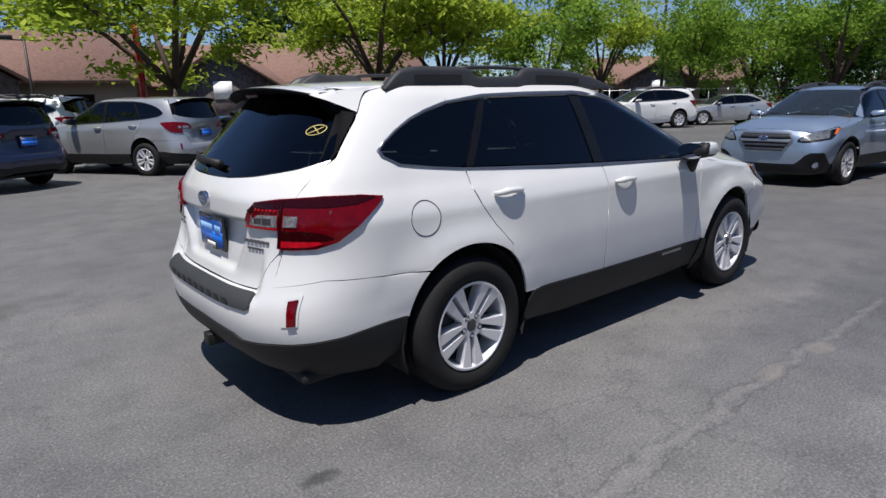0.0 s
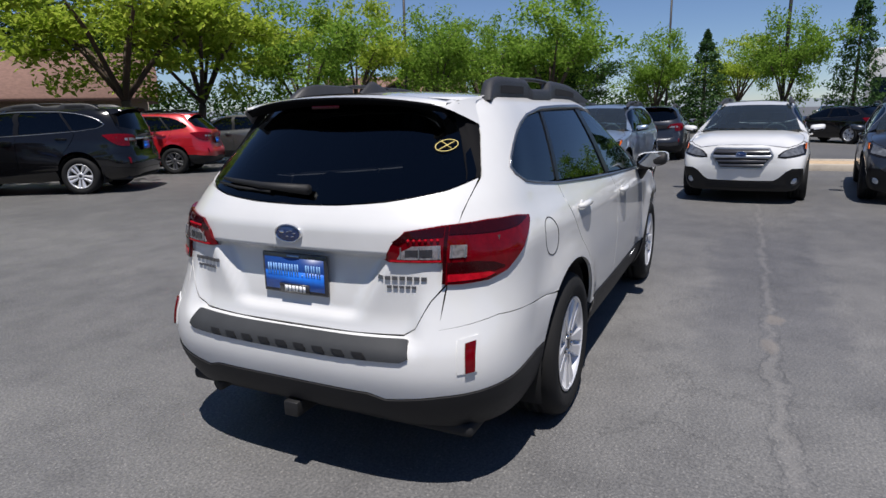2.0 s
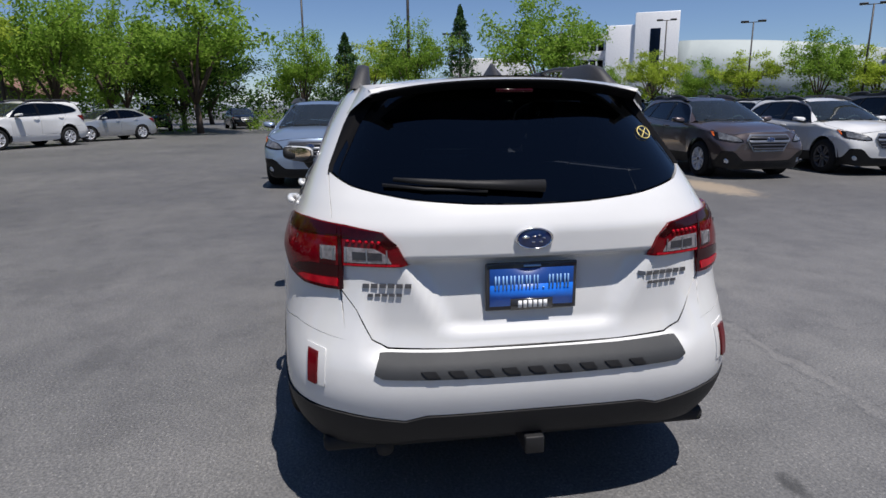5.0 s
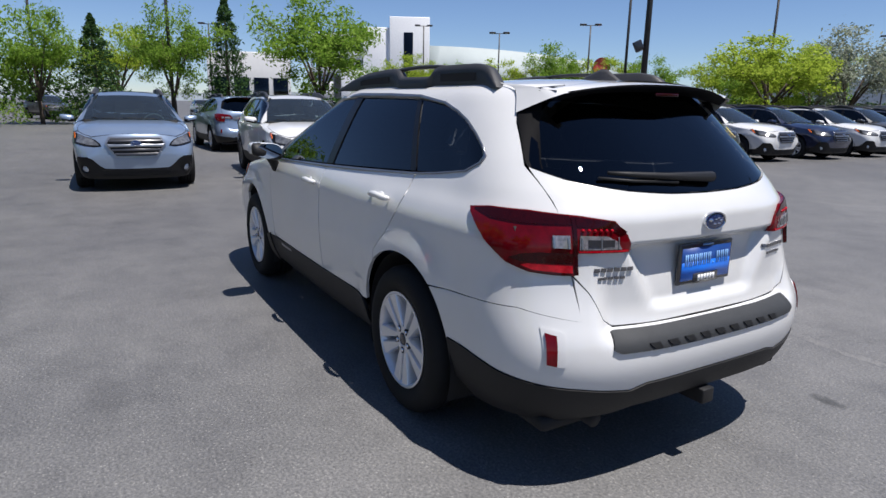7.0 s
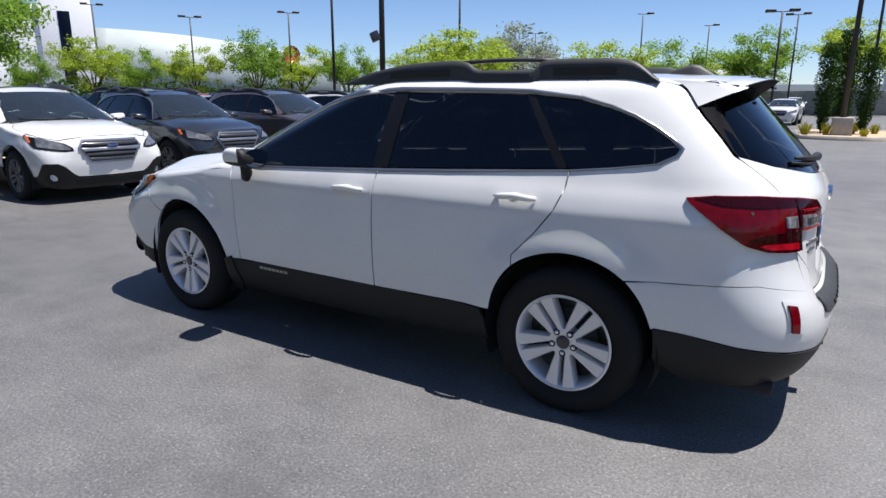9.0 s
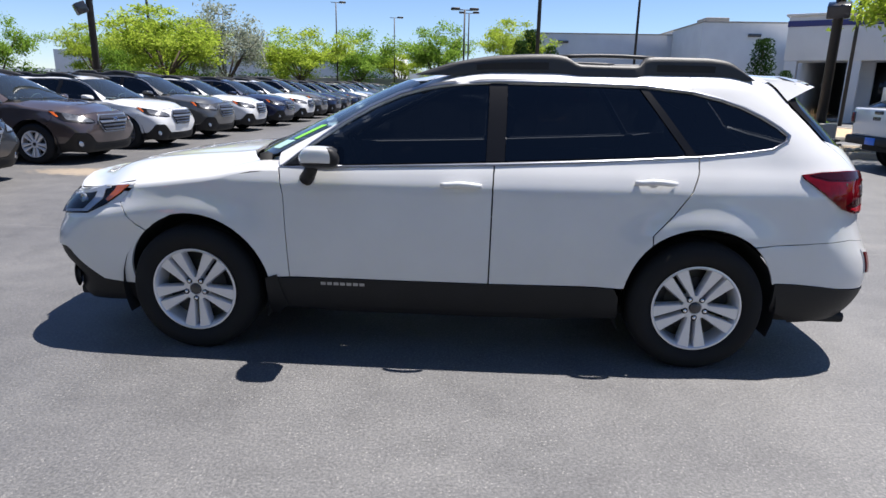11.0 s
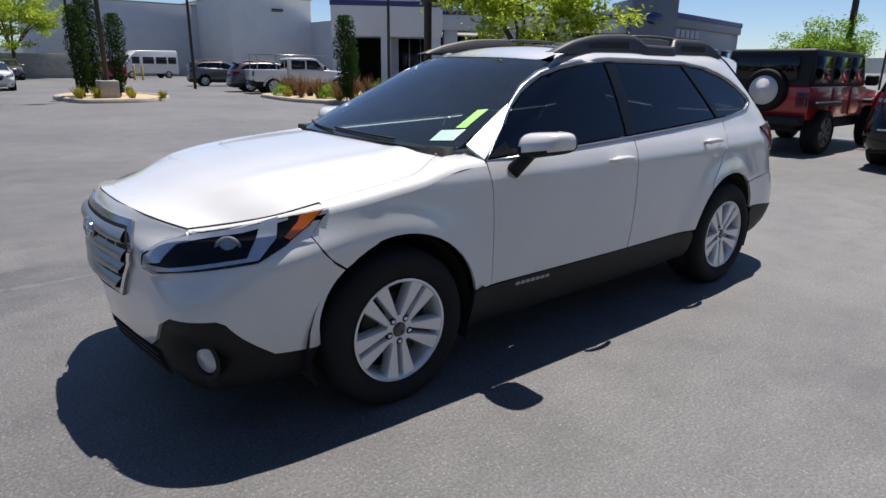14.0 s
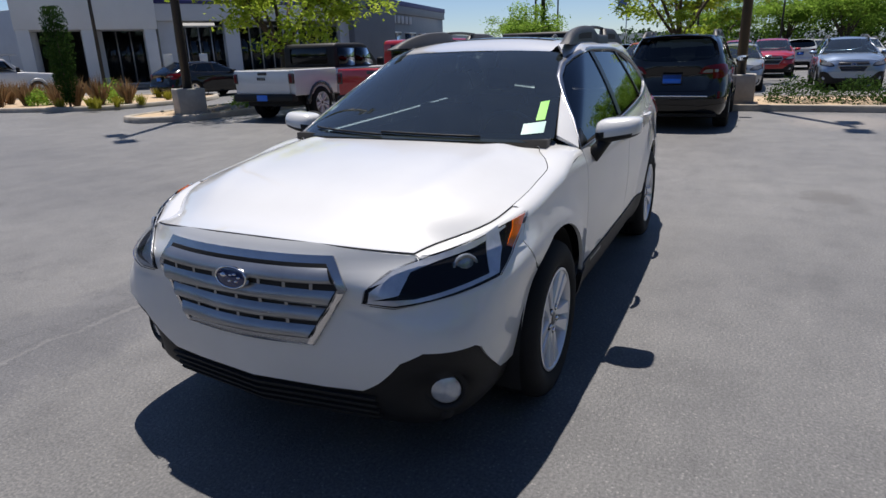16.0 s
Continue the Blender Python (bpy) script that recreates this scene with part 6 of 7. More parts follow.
for i in range(int(flen // bay) + 1):
    x0 = i * bay
    bpart("pier", shop, STUCCO, (x0 - 0.45, -0.9, Z0), (x0 + 0.45, -0.2, 3.78), 0.02)
    if x0 + bay < flen + 0.5:
        win = bpart("shop_window", shop, FRAME_METAL, (x0 + 0.45, -0.8, 3.4), (x0 + bay - 0.45, -0.7, 3.5), 0, "dark glazed shop front")
        bpart("sill", win, FRAME_METAL, (x0 + 0.45, -0.8, Z0), (x0 + bay - 0.45, -0.7, Z0 + 0.12), 0)
        for j in range(5):
            xx = x0 + 0.45 + (bay - 0.9) * j / 4
            bpart("mullion", win, FRAME_METAL, (xx - 0.03, -0.8, Z0 + 0.1), (xx + 0.03, -0.7, 3.42), 0)
            if j < 4:
                bpart("pane", win, SHOP_GLASS, (xx + 0.03, -0.76, Z0 + 0.12), (xx + (bay - 0.9) / 4 - 0.03, -0.745, 3.4), 0)
# projecting entrance volume at the far end of the front
bpart("entrance_block", shop, STUCCO_WARM, (flen - 6.2, -0.5, 3.2), (flen + 0.6, 2.2, 5.5), 0.03)
bpart("blue_band", shop, BLUE_BAND, (flen - 6.24, -0.4, 4.95), (flen + 0.64, 2.24, 5.25), 0.01)
bpart("parapet_cap", shop, STUCCO_WARM, (flen - 6.35, -0.6, 5.5), (flen + 0.75, 2.35, 5.6), 0.01)
for x0 in (flen - 6.0, flen - 2.9, flen + 0.05):
    bpart("entrance_pier", shop, STUCCO_WARM, (x0 - 0.1, 1.4, 0), (x0 + 0.5, 2.15, 3.21), 0.02)
# dark tower with a plain oval sign
tower = bpart("sign_tower", shop, PANEL_GREY, (-3.4, -3.0, 0), (-0.21, 0.7, 5.9), 0.02, "dark grey sign tower")
bm = bmesh.new()
lathe(bm, [(0.62, 0.0), (0.62, 0.05), (0.0001, 0.06)], 28, "y")
part("oval_sign", bm, BADGE_BLUE, tower, "plain dark oval sign", m=Matrix.Translation((-1.8, 0.7, 4.7)) @ Matrix.Diagonal((1, 1, 0.6, 1)))

# wing that runs away from the tower
fm2, flen2 = frame_at(-53.0, -25.8, -37.2, -23.2)
wing = thing("showroom_wing", "grey showroom wing with a dark blue fascia", "building", fm2)
bpart("wall", wing, PANEL_GREY, (0, -14, 0), (flen2, 0, 4.4), 0.02)
bpart("fascia", wing, PANEL_GREY, (-0.15, -14, 4.4), (flen2 + 0.1, 0.15, 5.0), 0.02)
bpart("blue_band", wing, BLUE_BAND, (-0.18, 0.0, 5.0), (flen2 + 0.1, 0.2, 5.35), 0.01)
for i in range(6):
    bpart("letter_bar", wing, plain("sign_grey", (0.3, 0.31, 0.34), 0.5), (flen2 - 1.2 - i * 0.9 - 0.7, 0.15, 3.7), (flen2 - 1.2 - i * 0.9, 0.2, 4.25), 0.01)
for i in range(4):
    x0 = 1 + i * 3.6
    w_ = bpart("window", wing, SHOP_GLASS, (x0, 0.0, 0.5), (x0 + 2.6, 0.03, 3.0), 0)
    bpart("window_frame", w_, FRAME_METAL, (x0 - 0.06, -0.02, 3.0), (x0 + 2.66, 0.05, 3.1), 0)

# plain workshop boxes behind
work = thing("workshop_building", "tall pale windowless workshop building", "building", pose(0, 0, 0))
bpart("wall", work, STUCCO, (-23.0, -100, 0), (-7.2, -76.5, 8.0), 0.03)
bpart("wall", work, STUCCO_WARM, (-32.5, -100, 0), (-23.0, -66.0, 8.5), 0.03)
bpart("wall", work, STUCCO, (-44.0, -90, 0), (-32.5, -58.0, 6.2), 0.03)
bpart("blue_band", work, BLUE_BAND, (-43.9, -58.0, 5.4), (-32.5, -57.94, 5.8), 0)
bpart("parapet_cap", work, CONCRETE, (-32.6, -100, 8.5), (-22.9, -65.9, 8.62), 0.01)
bpart("parapet_cap", work, CONCRETE, (-22.9, -100, 8.0), (-7.1, -76.4, 8.12), 0.01)
bpart("roof_unit", work, CONCRETE, (-26, -70, 8.62), (-23.6, -67, 9.1), 0.05)
for x, y in ((-10.5, -76.5), (-29.0, -66.0)):
    bpart("wall_lamp", work, LAMP_DARK, (x, y, 6.9 if y < -70 else 7.1), (x + 1.3, y + 0.25, 7.2 if y < -70 else 7.4), 0.04)
bpart("door", work, FRAME_METAL, (-14.6, -76.5, 0), (-13.6, -76.44, 2.1), 0)

# garage with a white stair tower, far off
gar = thing("parking_garage", "white multi-storey car park with a stair tower", "building", pose(101, -52, 0, 0, 0, -28))
bpart("tower", gar, WHITE_PRINT, (-4, -3.5, 0), (4, 3.5, 16.2), 0.1)
bpart("tower", gar, WHITE_PRINT, (-3.5, 3.4, 0), (3, 8.2, 14.4), 0.1)
bpart("tower_glass", gar, PRIVACY, (-4.06, -0.6, 3), (-3.9, 1.0, 13.6), 0)
bpart("lower_wing", gar, WHITE_PRINT, (-4.5, 8, 0), (3, 12, 7.0), 0.1)
for k in range(3):
    bpart("deck", gar, STUCCO, (0, 8, 6.2 + k * 3.0), (30, 18, 7.6 + k * 3.0), 0.05)
for k in range(2):
    for i in range(8):
        bpart("deck_column", gar, STUCCO, (0.1, 8.6 + i * 1.3, 7.5 + k * 3.0), (0.5, 8.9 + i * 1.3, 9.3 + k * 3.0), 0)
    # dark sheet stands in for the shade between the decks
    bpart("deck_shade", gar, DARK, (3, 8.5, 7.55 + k * 3.0), (3.3, 17.5, 9.25 + k * 3.0), 0)
bpart("deck_wall", gar, STUCCO, (0.2, 14, 0), (20, 18, 6.3), 0)
bm = bmesh.new()
prism(bm, [(x, 6.5 + 5.5 * math.sin(math.pi * (0.5 + 0.5 * x / 46)) ** 0.8) for x in np.linspace(0, 42, 20)] + [(42, 0), (0, 0)], "x", 0, 40)
for v in bm.verts:
    v.co = Vector((v.co.x + 2, -3.6 - v.co.y, v.co.z))
part("curved_hall", bm, GARAGE_SKIN, gar, "pale curved hall beside the tower")
bm = bmesh.new()
lathe(bm, [(1.6, 0), (1.6, 0.2), (0.0001, 0.22)], 20, "x")
part("round_sign", bm, RED, gar, "round red sign", m=Matrix.Translation((1.7, -36, 9.0)))
low_b = thing("office_building", "low pale building with dark windows", "building", pose(86, -20, 0, 0, 0, -14))
bpart("wall", low_b, STUCCO_WARM, (0, -5, 0), (14, 6, 8.0), 0.1)
for i in range(4):
    bpart("window", low_b, PRIVACY, (-0.06, -4.6 + i * 2.6, 1), (0.0, -2.6 + i * 2.6, 4.6), 0)


def house(x, y, deg, w, d, h, rise, gable_stone=True):
    m_ = pose(x, y, 0, 0, 0, deg)
    t = thing("house", "low house with brown shingle roof and dark stone gable", "house", m_)
    bpart("wall", t, TAN_WALL, (-w / 2, -d / 2, 0), (w / 2, d / 2, h), 0)
    bm = bmesh.new()
    prism(bm, [(-d / 2 - 0.8, h - 0.1), (0, h + rise), (d / 2 + 0.8, h - 0.1), (d / 2 + 0.8, h + 0.12), (0, h + rise + 0.22), (-d / 2 - 0.8, h + 0.12)], "x", -w / 2 - 0.7, w / 2 + 0.7)
    part("roof", bm, ROOF_BROWN, t, "brown shingle roof")
    bm = bmesh.new()
    prism(bm, [(-3.2, 0), (3.2, 0), (3.2, h), (0, h + rise * 0.72), (-3.2, h)], "y", -d / 2 - 2.4, -d / 2 + 0.2)
    part("gable_wall", bm, STONE, t, "dark stone gable")
    bm = bmesh.new()
    prism(bm, [(-3.9, h - 0.25), (0, h + rise * 0.75), (3.9, h - 0.25), (3.9, h - 0.05), (0, h + rise * 0.75 + 0.22), (-3.9, h - 0.05)], "y", -d / 2 - 3.0, 0)
    part("gable_roof", bm, ROOF_BROWN, t, "brown shingle roof")
    bpart("chimney", t, TAN_WALL, (1.5, -0.5, h + rise * 0.6), (2.6, 0.5, h + rise + 0.9), 0.03)
    for i in (-1, 1):
        wdw = bpart("window", t, PRIVACY, (i * w * 0.33 - 0.8, -d / 2 - 0.04, 1.0), (i * w * 0.33 + 0.8, -d / 2 - 0.01, 2.2), 0)
        bpart("window_frame", wdw, WHITE_PRINT, (i * w * 0.33 - 0.9, -d / 2 - 0.06, 0.9), (i * w * 0.33 + 0.9, -d / 2 - 0.02, 1.0), 0)
    bpart("sign", t, WHITE_PRINT, (-0.6, -d / 2 - 2.47, 1.8), (0.6, -d / 2 - 2.41, 2.9), 0, "white notice board")
    return t


house(17.0, 43.0, -40, 24, 10, 2.7, 2.9)
house(-1.0, 44.0, -8, 18, 9, 2.9, 3.0)
house(58.0, 34.0, -60, 14, 9, 2.7, 2.6)
# fence and red banner pole beside the houses
bm = bmesh.new()
for i in range(14):
    tube(bm, [(33.5 + i * 1.4, 28.5 - i * 0.85, 0), (33.5 + i * 1.4, 28.5 - i * 0.85, 2.0)], 0.03, 5)
for z in (0.4, 1.1, 1.9):
    tube(bm, [(33.5, 28.5, z), (51.7, 17.5, z)], 0.025, 5)
tagged(new("rail_fence", finish(bm, "rail_fence", FRAME_METAL)), "thin metal rail fence at the lot's edge", "fence")
bm = bmesh.new()
box(bm, (-0.13, -0.03, 1.2), (0.13, 0.03, 3.7), 0.01)
tube(bm, [(0, 0, 0), (0, 0, 3.8)], 0.04, 8)
b_ = tagged(new("red_banner", finish(bm, "red_banner", RED)), "narrow red banner on a post", "banner")
b_.matrix_basis = spot(1.9, 16.7, 40)
# far fence and hills
wall_far = thing("boundary_wall", "low grey boundary wall at the lot's end", "wall", pose(0, 0, 0), kind="structure")
bpart("wall_run", wall_far, CONCRETE, (-8, -67.4, 0), (30, -67.1, 2.2), 0.02)
bpart("wall_run", wall_far, STUCCO_WARM, (15, -125, 0), (75, -105, 6.5), 0.02)
bm = bmesh.new()
prof_h = [(a, 5 + 14 * abs(noise.noise(Vector((a * 0.06, 2.2, 0)))) + (10 if 185 < a < 300 else 3)) for a in range(0, 361, 4)]
r0 = [bm.verts.new((850 * math.cos(radians(a)), 850 * math.sin(radians(a)), -2)) for a, h in prof_h]
r1 = [bm.verts.new((860 * math.cos(radians(a)), 860 * math.sin(radians(a)), h)) for a, h in prof_h]
for i in range(len(r0) - 1):
    bm.faces.new((r0[i], r0[i + 1], r1[i + 1], r1[i]))
tagged(new("backdrop", finish(bm, "backdrop", plain("far_hills", (0.20, 0.23, 0.25), 0.95, var=0.15, scale=0.01))), "dusty far hills", "hills", kind="structure")


# ---- lamp posts ----
def lamp_post(x, y, h, heads=2, base=False, r=0.075, deg=0.0, flood=0.0):
    t = thing("lamp_post", "dark bronze parking lot lamp post", "lamp post", spot(x, y, deg), "lamp posts")
    bm = bmesh.new()
    tube(bm, [(0, 0, 0), (0, 0, h)], [r, r * 0.7], 10)
    part("pole", bm, POLE_MAT, t)
    if base:
        bpart("pole_base", t, CONCRETE, (-0.36, -0.36, 0), (0.36, 0.36, 0.78), 0.03, "square concrete base")
    if heads:
        bm = bmesh.new()
        tube(bm, [(-0.5, 0, h), (0.5, 0, h)], 0.035, 6)
        part("arm", bm, POLE_MAT, t)
    for i in range(heads):
        sx = 1 if i else -1
        hd = bpart("lamp_head", t, POLE_MAT, (min(sx * 0.35, sx * 0.95), -0.2, h - 0.02), (max(sx * 0.35, sx * 0.95), 0.2, h + 0.14), 0.04)
        bpart("lamp_lens", hd, LAMP_SILVER, (min(sx * 0.42, sx * 0.9), -0.15, h - 0.03), (max(sx * 0.42, sx * 0.9), 0.15, h - 0.018), 0)
    if flood:
        bm = bx((0.12, -0.24, -0.16), (0.42, 0.24, 0.16), 0.03)
        part("flood_lamp", bm, LAMP_DARK, t, m=Matrix.Translation((0, 0, flood)) @ Matrix.Rotation(radians(25), 4, "Y"))
    return t


for x, y, h, n_, base, r, deg, fl in (
        (-8.6, -12.1, 13.0, 2, True, 0.12, 60, 3.5), (11.4, -14.6, 10.0, 0, False, 0.11, 40, 3.6), (-13.3, 1.3, 13.0, 2, True, 0.12, 0, 0), (-2.6, -25.3, 11.5, 2, True, 0.1, 0, 0),
        (1.2, -41.3, 6.6, 2, False, 0.08, 10, 0), (35, 20, 11, 0, False, 0.11, 0, 0), (47, 4, 11, 0, False, 0.1, 0, 0), (40, -3.5, 12, 0, False, 0.12, 0, 0),
        (57.7, -31.3, 9.6, 2, False, 0.09, 60, 0), (62, -10.0, 8.6, 2, False, 0.09, 60, 0), (40, -38.7, 8.6, 2, False, 0.09, 50, 0), (46.0, -33.0, 8.0, 2, False, 0.08, 50, 0),
        (29, -32, 12, 0, False, 0.11, 0, 0), (22.0, -38.0, 10.5, 0, False, 0.1, 0, 0), (14, -58, 9, 1, False, 0.08, 30, 0), (9.5, -66, 8.5, 1, False, 0.08, 20, 0), (30, -70, 9, 2, False, 0.08, 20, 0),
        (-3.8, -40.0, 10.5, 0, False, 0.09, 0, 0), (-9.5, -36.5, 10.5, 0, False, 0.09, 0, 0), (1.3, -58, 8.2, 2, False, 0.08, 0, 0), (-17.5, -27.5, 9.5, 0, False, 0.09, 0, 0),
        (-45, -14, 9.0, 1, False, 0.09, 0, 0), (-60, -16.5, 9.6, 2, False, 0.09, 60, 0), (-30, -8.8, 11, 0, False, 0.12, 0, 0), (-48, -2.5, 9, 1, False, 0.08, 0, 0), (-55, 3.2, 9.5, 1, False, 0.08, 90, 0),
        (0.2, 24.7, 3.9, 1, False, 0.06, 0, 0)):
    lamp_post(x, y, h, n_, base, r, deg, fl)


# ---- islands and kerbs ----
SAND = plain("decomposed_granite", (0.42, 0.31, 0.2), 0.95, var=0.2, scale=8, bumps=0.5, bscale=60)


def island(name, pts, label, fill=True):
    """A kerbed bed: raised rim with a real step, granite fill inside."""
    t = thing(name, label, "kerb", pose(0, 0, 0), kind="structure")
    c = Vector((sum(p[0] for p in pts) / len(pts), sum(p[1] for p in pts) / len(pts), 0))
    dense = []
    n = len(pts)
    for i in range(n):
        p0, p1, p2, p3 = (Vector((*pts[(i + k) % n], 0)) for k in (-1, 0, 1, 2))
        for t_ in np.linspace(0, 1, 6)[:-1]:
            a = p1 + (p2 - p1) * t_
            q = 0.5 * ((2 * p1) + (p2 - p0) * t_ + (2 * p0 - 5 * p1 + 4 * p2 - p3) * t_ ** 2 + (3 * p1 - p0 - 3 * p2 + p3) * t_ ** 3)
            dense.append(a * 0.5 + q * 0.5)
    bm = bmesh.new()
    rows = []
    for p in dense:
        d = (c - p).normalized()
        rows.append([bm.verts.new(v) for v in (p, p + d * 0.015 + Vector((0, 0, 0.13)), p + d * 0.04 + Vector((0, 0, 0.15)), p + d * 0.17 + Vector((0, 0, 0.15)), p + d * 0.18 + Vector((0, 0, 0.08)))])
    for i in range(len(rows)):
        a, b = rows[i], rows[(i + 1) % len(rows)]
        for k in range(4):
            bm.faces.new((a[k], b[k], b[k + 1], a[k + 1]))
    bmesh.ops.recalc_face_normals(bm, faces=bm.faces[:])
    part("kerb", bm, KERB, t, "worn concrete kerb")
    if fill:
        bm = bmesh.new()
        bm.faces.new([bm.verts.new(p + (c - p).normalized() * 0.175 + Vector((0, 0, 0.11))) for p in dense])
        part("bed", bm, SAND, t, "tan granite ground cover")
    return t


island("planting_island", [(-0.9, -27.3), (-1.3, -23.6), (-3.6, -23.4), (-5.0, -25.6), (-4.4, -30), (-2.0, -30)], "kerbed island with tan granite")
island("planting_island", [(-9.0, -25.5), (-8.6, -21), (-10.0, -17.3), (-13.8, -16.8), (-15.8, -18.5), (-15, -25), (-11, -27)], "kerbed planting bed before the dealership")
island("planting_island", [(-7.4, -13.3), (-7.1, -12.3), (-8.2, -11.3), (-12.5, -11.0), (-15.5, -11.2), (-15.5, -13.3), (-9, -13.6)], "narrow kerbed island with river stones")
island("planting_island", [(-12.35, -0.6), (-12.2, 3), (-12.0, 12), (-15.2, 12), (-15.2, -0.6)], "kerbed hedge bed along the lot's edge")
island("planting_island", [(12.6, -6.0), (12.6, -2.2), (14.2, -2.2), (14.2, -6.0)], "kerbed strip between parking rows")
# ---- plants ----
def leaf_material(name, cols, trans=0.35):
    m_, nt, b = nodes_of(name)
    g = nt.nodes.new("ShaderNodeNewGeometry")
    r = ramp(nt, g.outputs["Random Per Island"], [(0.0, cols[0]), (0.5, cols[1]), (1.0, cols[2])])
    d = nt.nodes.new("ShaderNodeBsdfDiffuse")
    t = nt.nodes.new("ShaderNodeBsdfTranslucent")
    mx = nt.nodes.new("ShaderNodeMixShader")
    mx.inputs[0].default_value = trans
    nt.links.new(r.outputs["Color"], d.inputs["Color"])
    nt.links.new(r.outputs["Color"], t.inputs["Color"])
    nt.links.new(d.outputs[0], mx.inputs[1])
    nt.links.new(t.outputs[0], mx.inputs[2])
    nt.links.new(mx.outputs[0], nt.nodes["Material Output"].inputs["Surface"])
    return m_


LEAF_BRIGHT = leaf_material("locust_leaf", [(0.22, 0.31, 0.035), (0.34, 0.44, 0.055), (0.46, 0.54, 0.09)], 0.58)
LEAF_MID = leaf_material("green_leaf", [(0.14, 0.25, 0.035), (0.21, 0.34, 0.05), (0.30, 0.43, 0.08)], 0.58)
LEAF_DARK = leaf_material("dark_leaf", [(0.022, 0.05, 0.014), (0.04, 0.08, 0.02), (0.06, 0.11, 0.03)], 0.2)
LEAF_PINE = leaf_material("conifer_leaf", [(0.035, 0.075, 0.028), (0.06, 0.115, 0.04), (0.09, 0.16, 0.055)], 0.25)
LEAF_PALE = leaf_material("olive_leaf", [(0.22, 0.25, 0.17), (0.3, 0.33, 0.25), (0.4, 0.42, 0.34)])
GRASS_TAN = leaf_material("dry_grass", [(0.22, 0.13, 0.07), (0.3, 0.19, 0.1), (0.36, 0.26, 0.14)])
GRASS_GOLD = leaf_material("gold_grass", [(0.25, 0.25, 0.03), (0.36, 0.33, 0.04), (0.42, 0.40, 0.08)])
BARK = plain("bark", (0.085, 0.06, 0.045), 0.9, var=0.3, scale=10, bumps=0.6, bscale=25)


def leaves(points, size, rs, aspect=2.2):
    """Small bent leaf sprays at points, as one mesh."""
    n = len(points)
    d = rs.normal(size=(n, 3))
    d[:, 2] *= 0.55
    d /= np.linalg.norm(d, axis=1)[:, None]
    o = rs.normal(size=(n, 3))
    o[:, 2] *= 0.5
    o -= (o * d).sum(1)[:, None] * d
    o /= np.linalg.norm(o, axis=1)[:, None]
    s = size * rs.uniform(0.6, 1.3, n)[:, None]
    a, b = d * s, o * s / aspect
    sag = np.array([0, 0, -0.25]) * s
    v = np.stack([points - a * 0.5, points + b * 0.5, points + a * 0.5 + sag, points - b * 0.5], 1).reshape(-1, 3)
    f = np.arange(4 * n).reshape(-1, 4)
    me = bpy.data.meshes.new("crown")
    me.from_pydata(v.tolist(), [], f.tolist())
    return me


TREES = {}


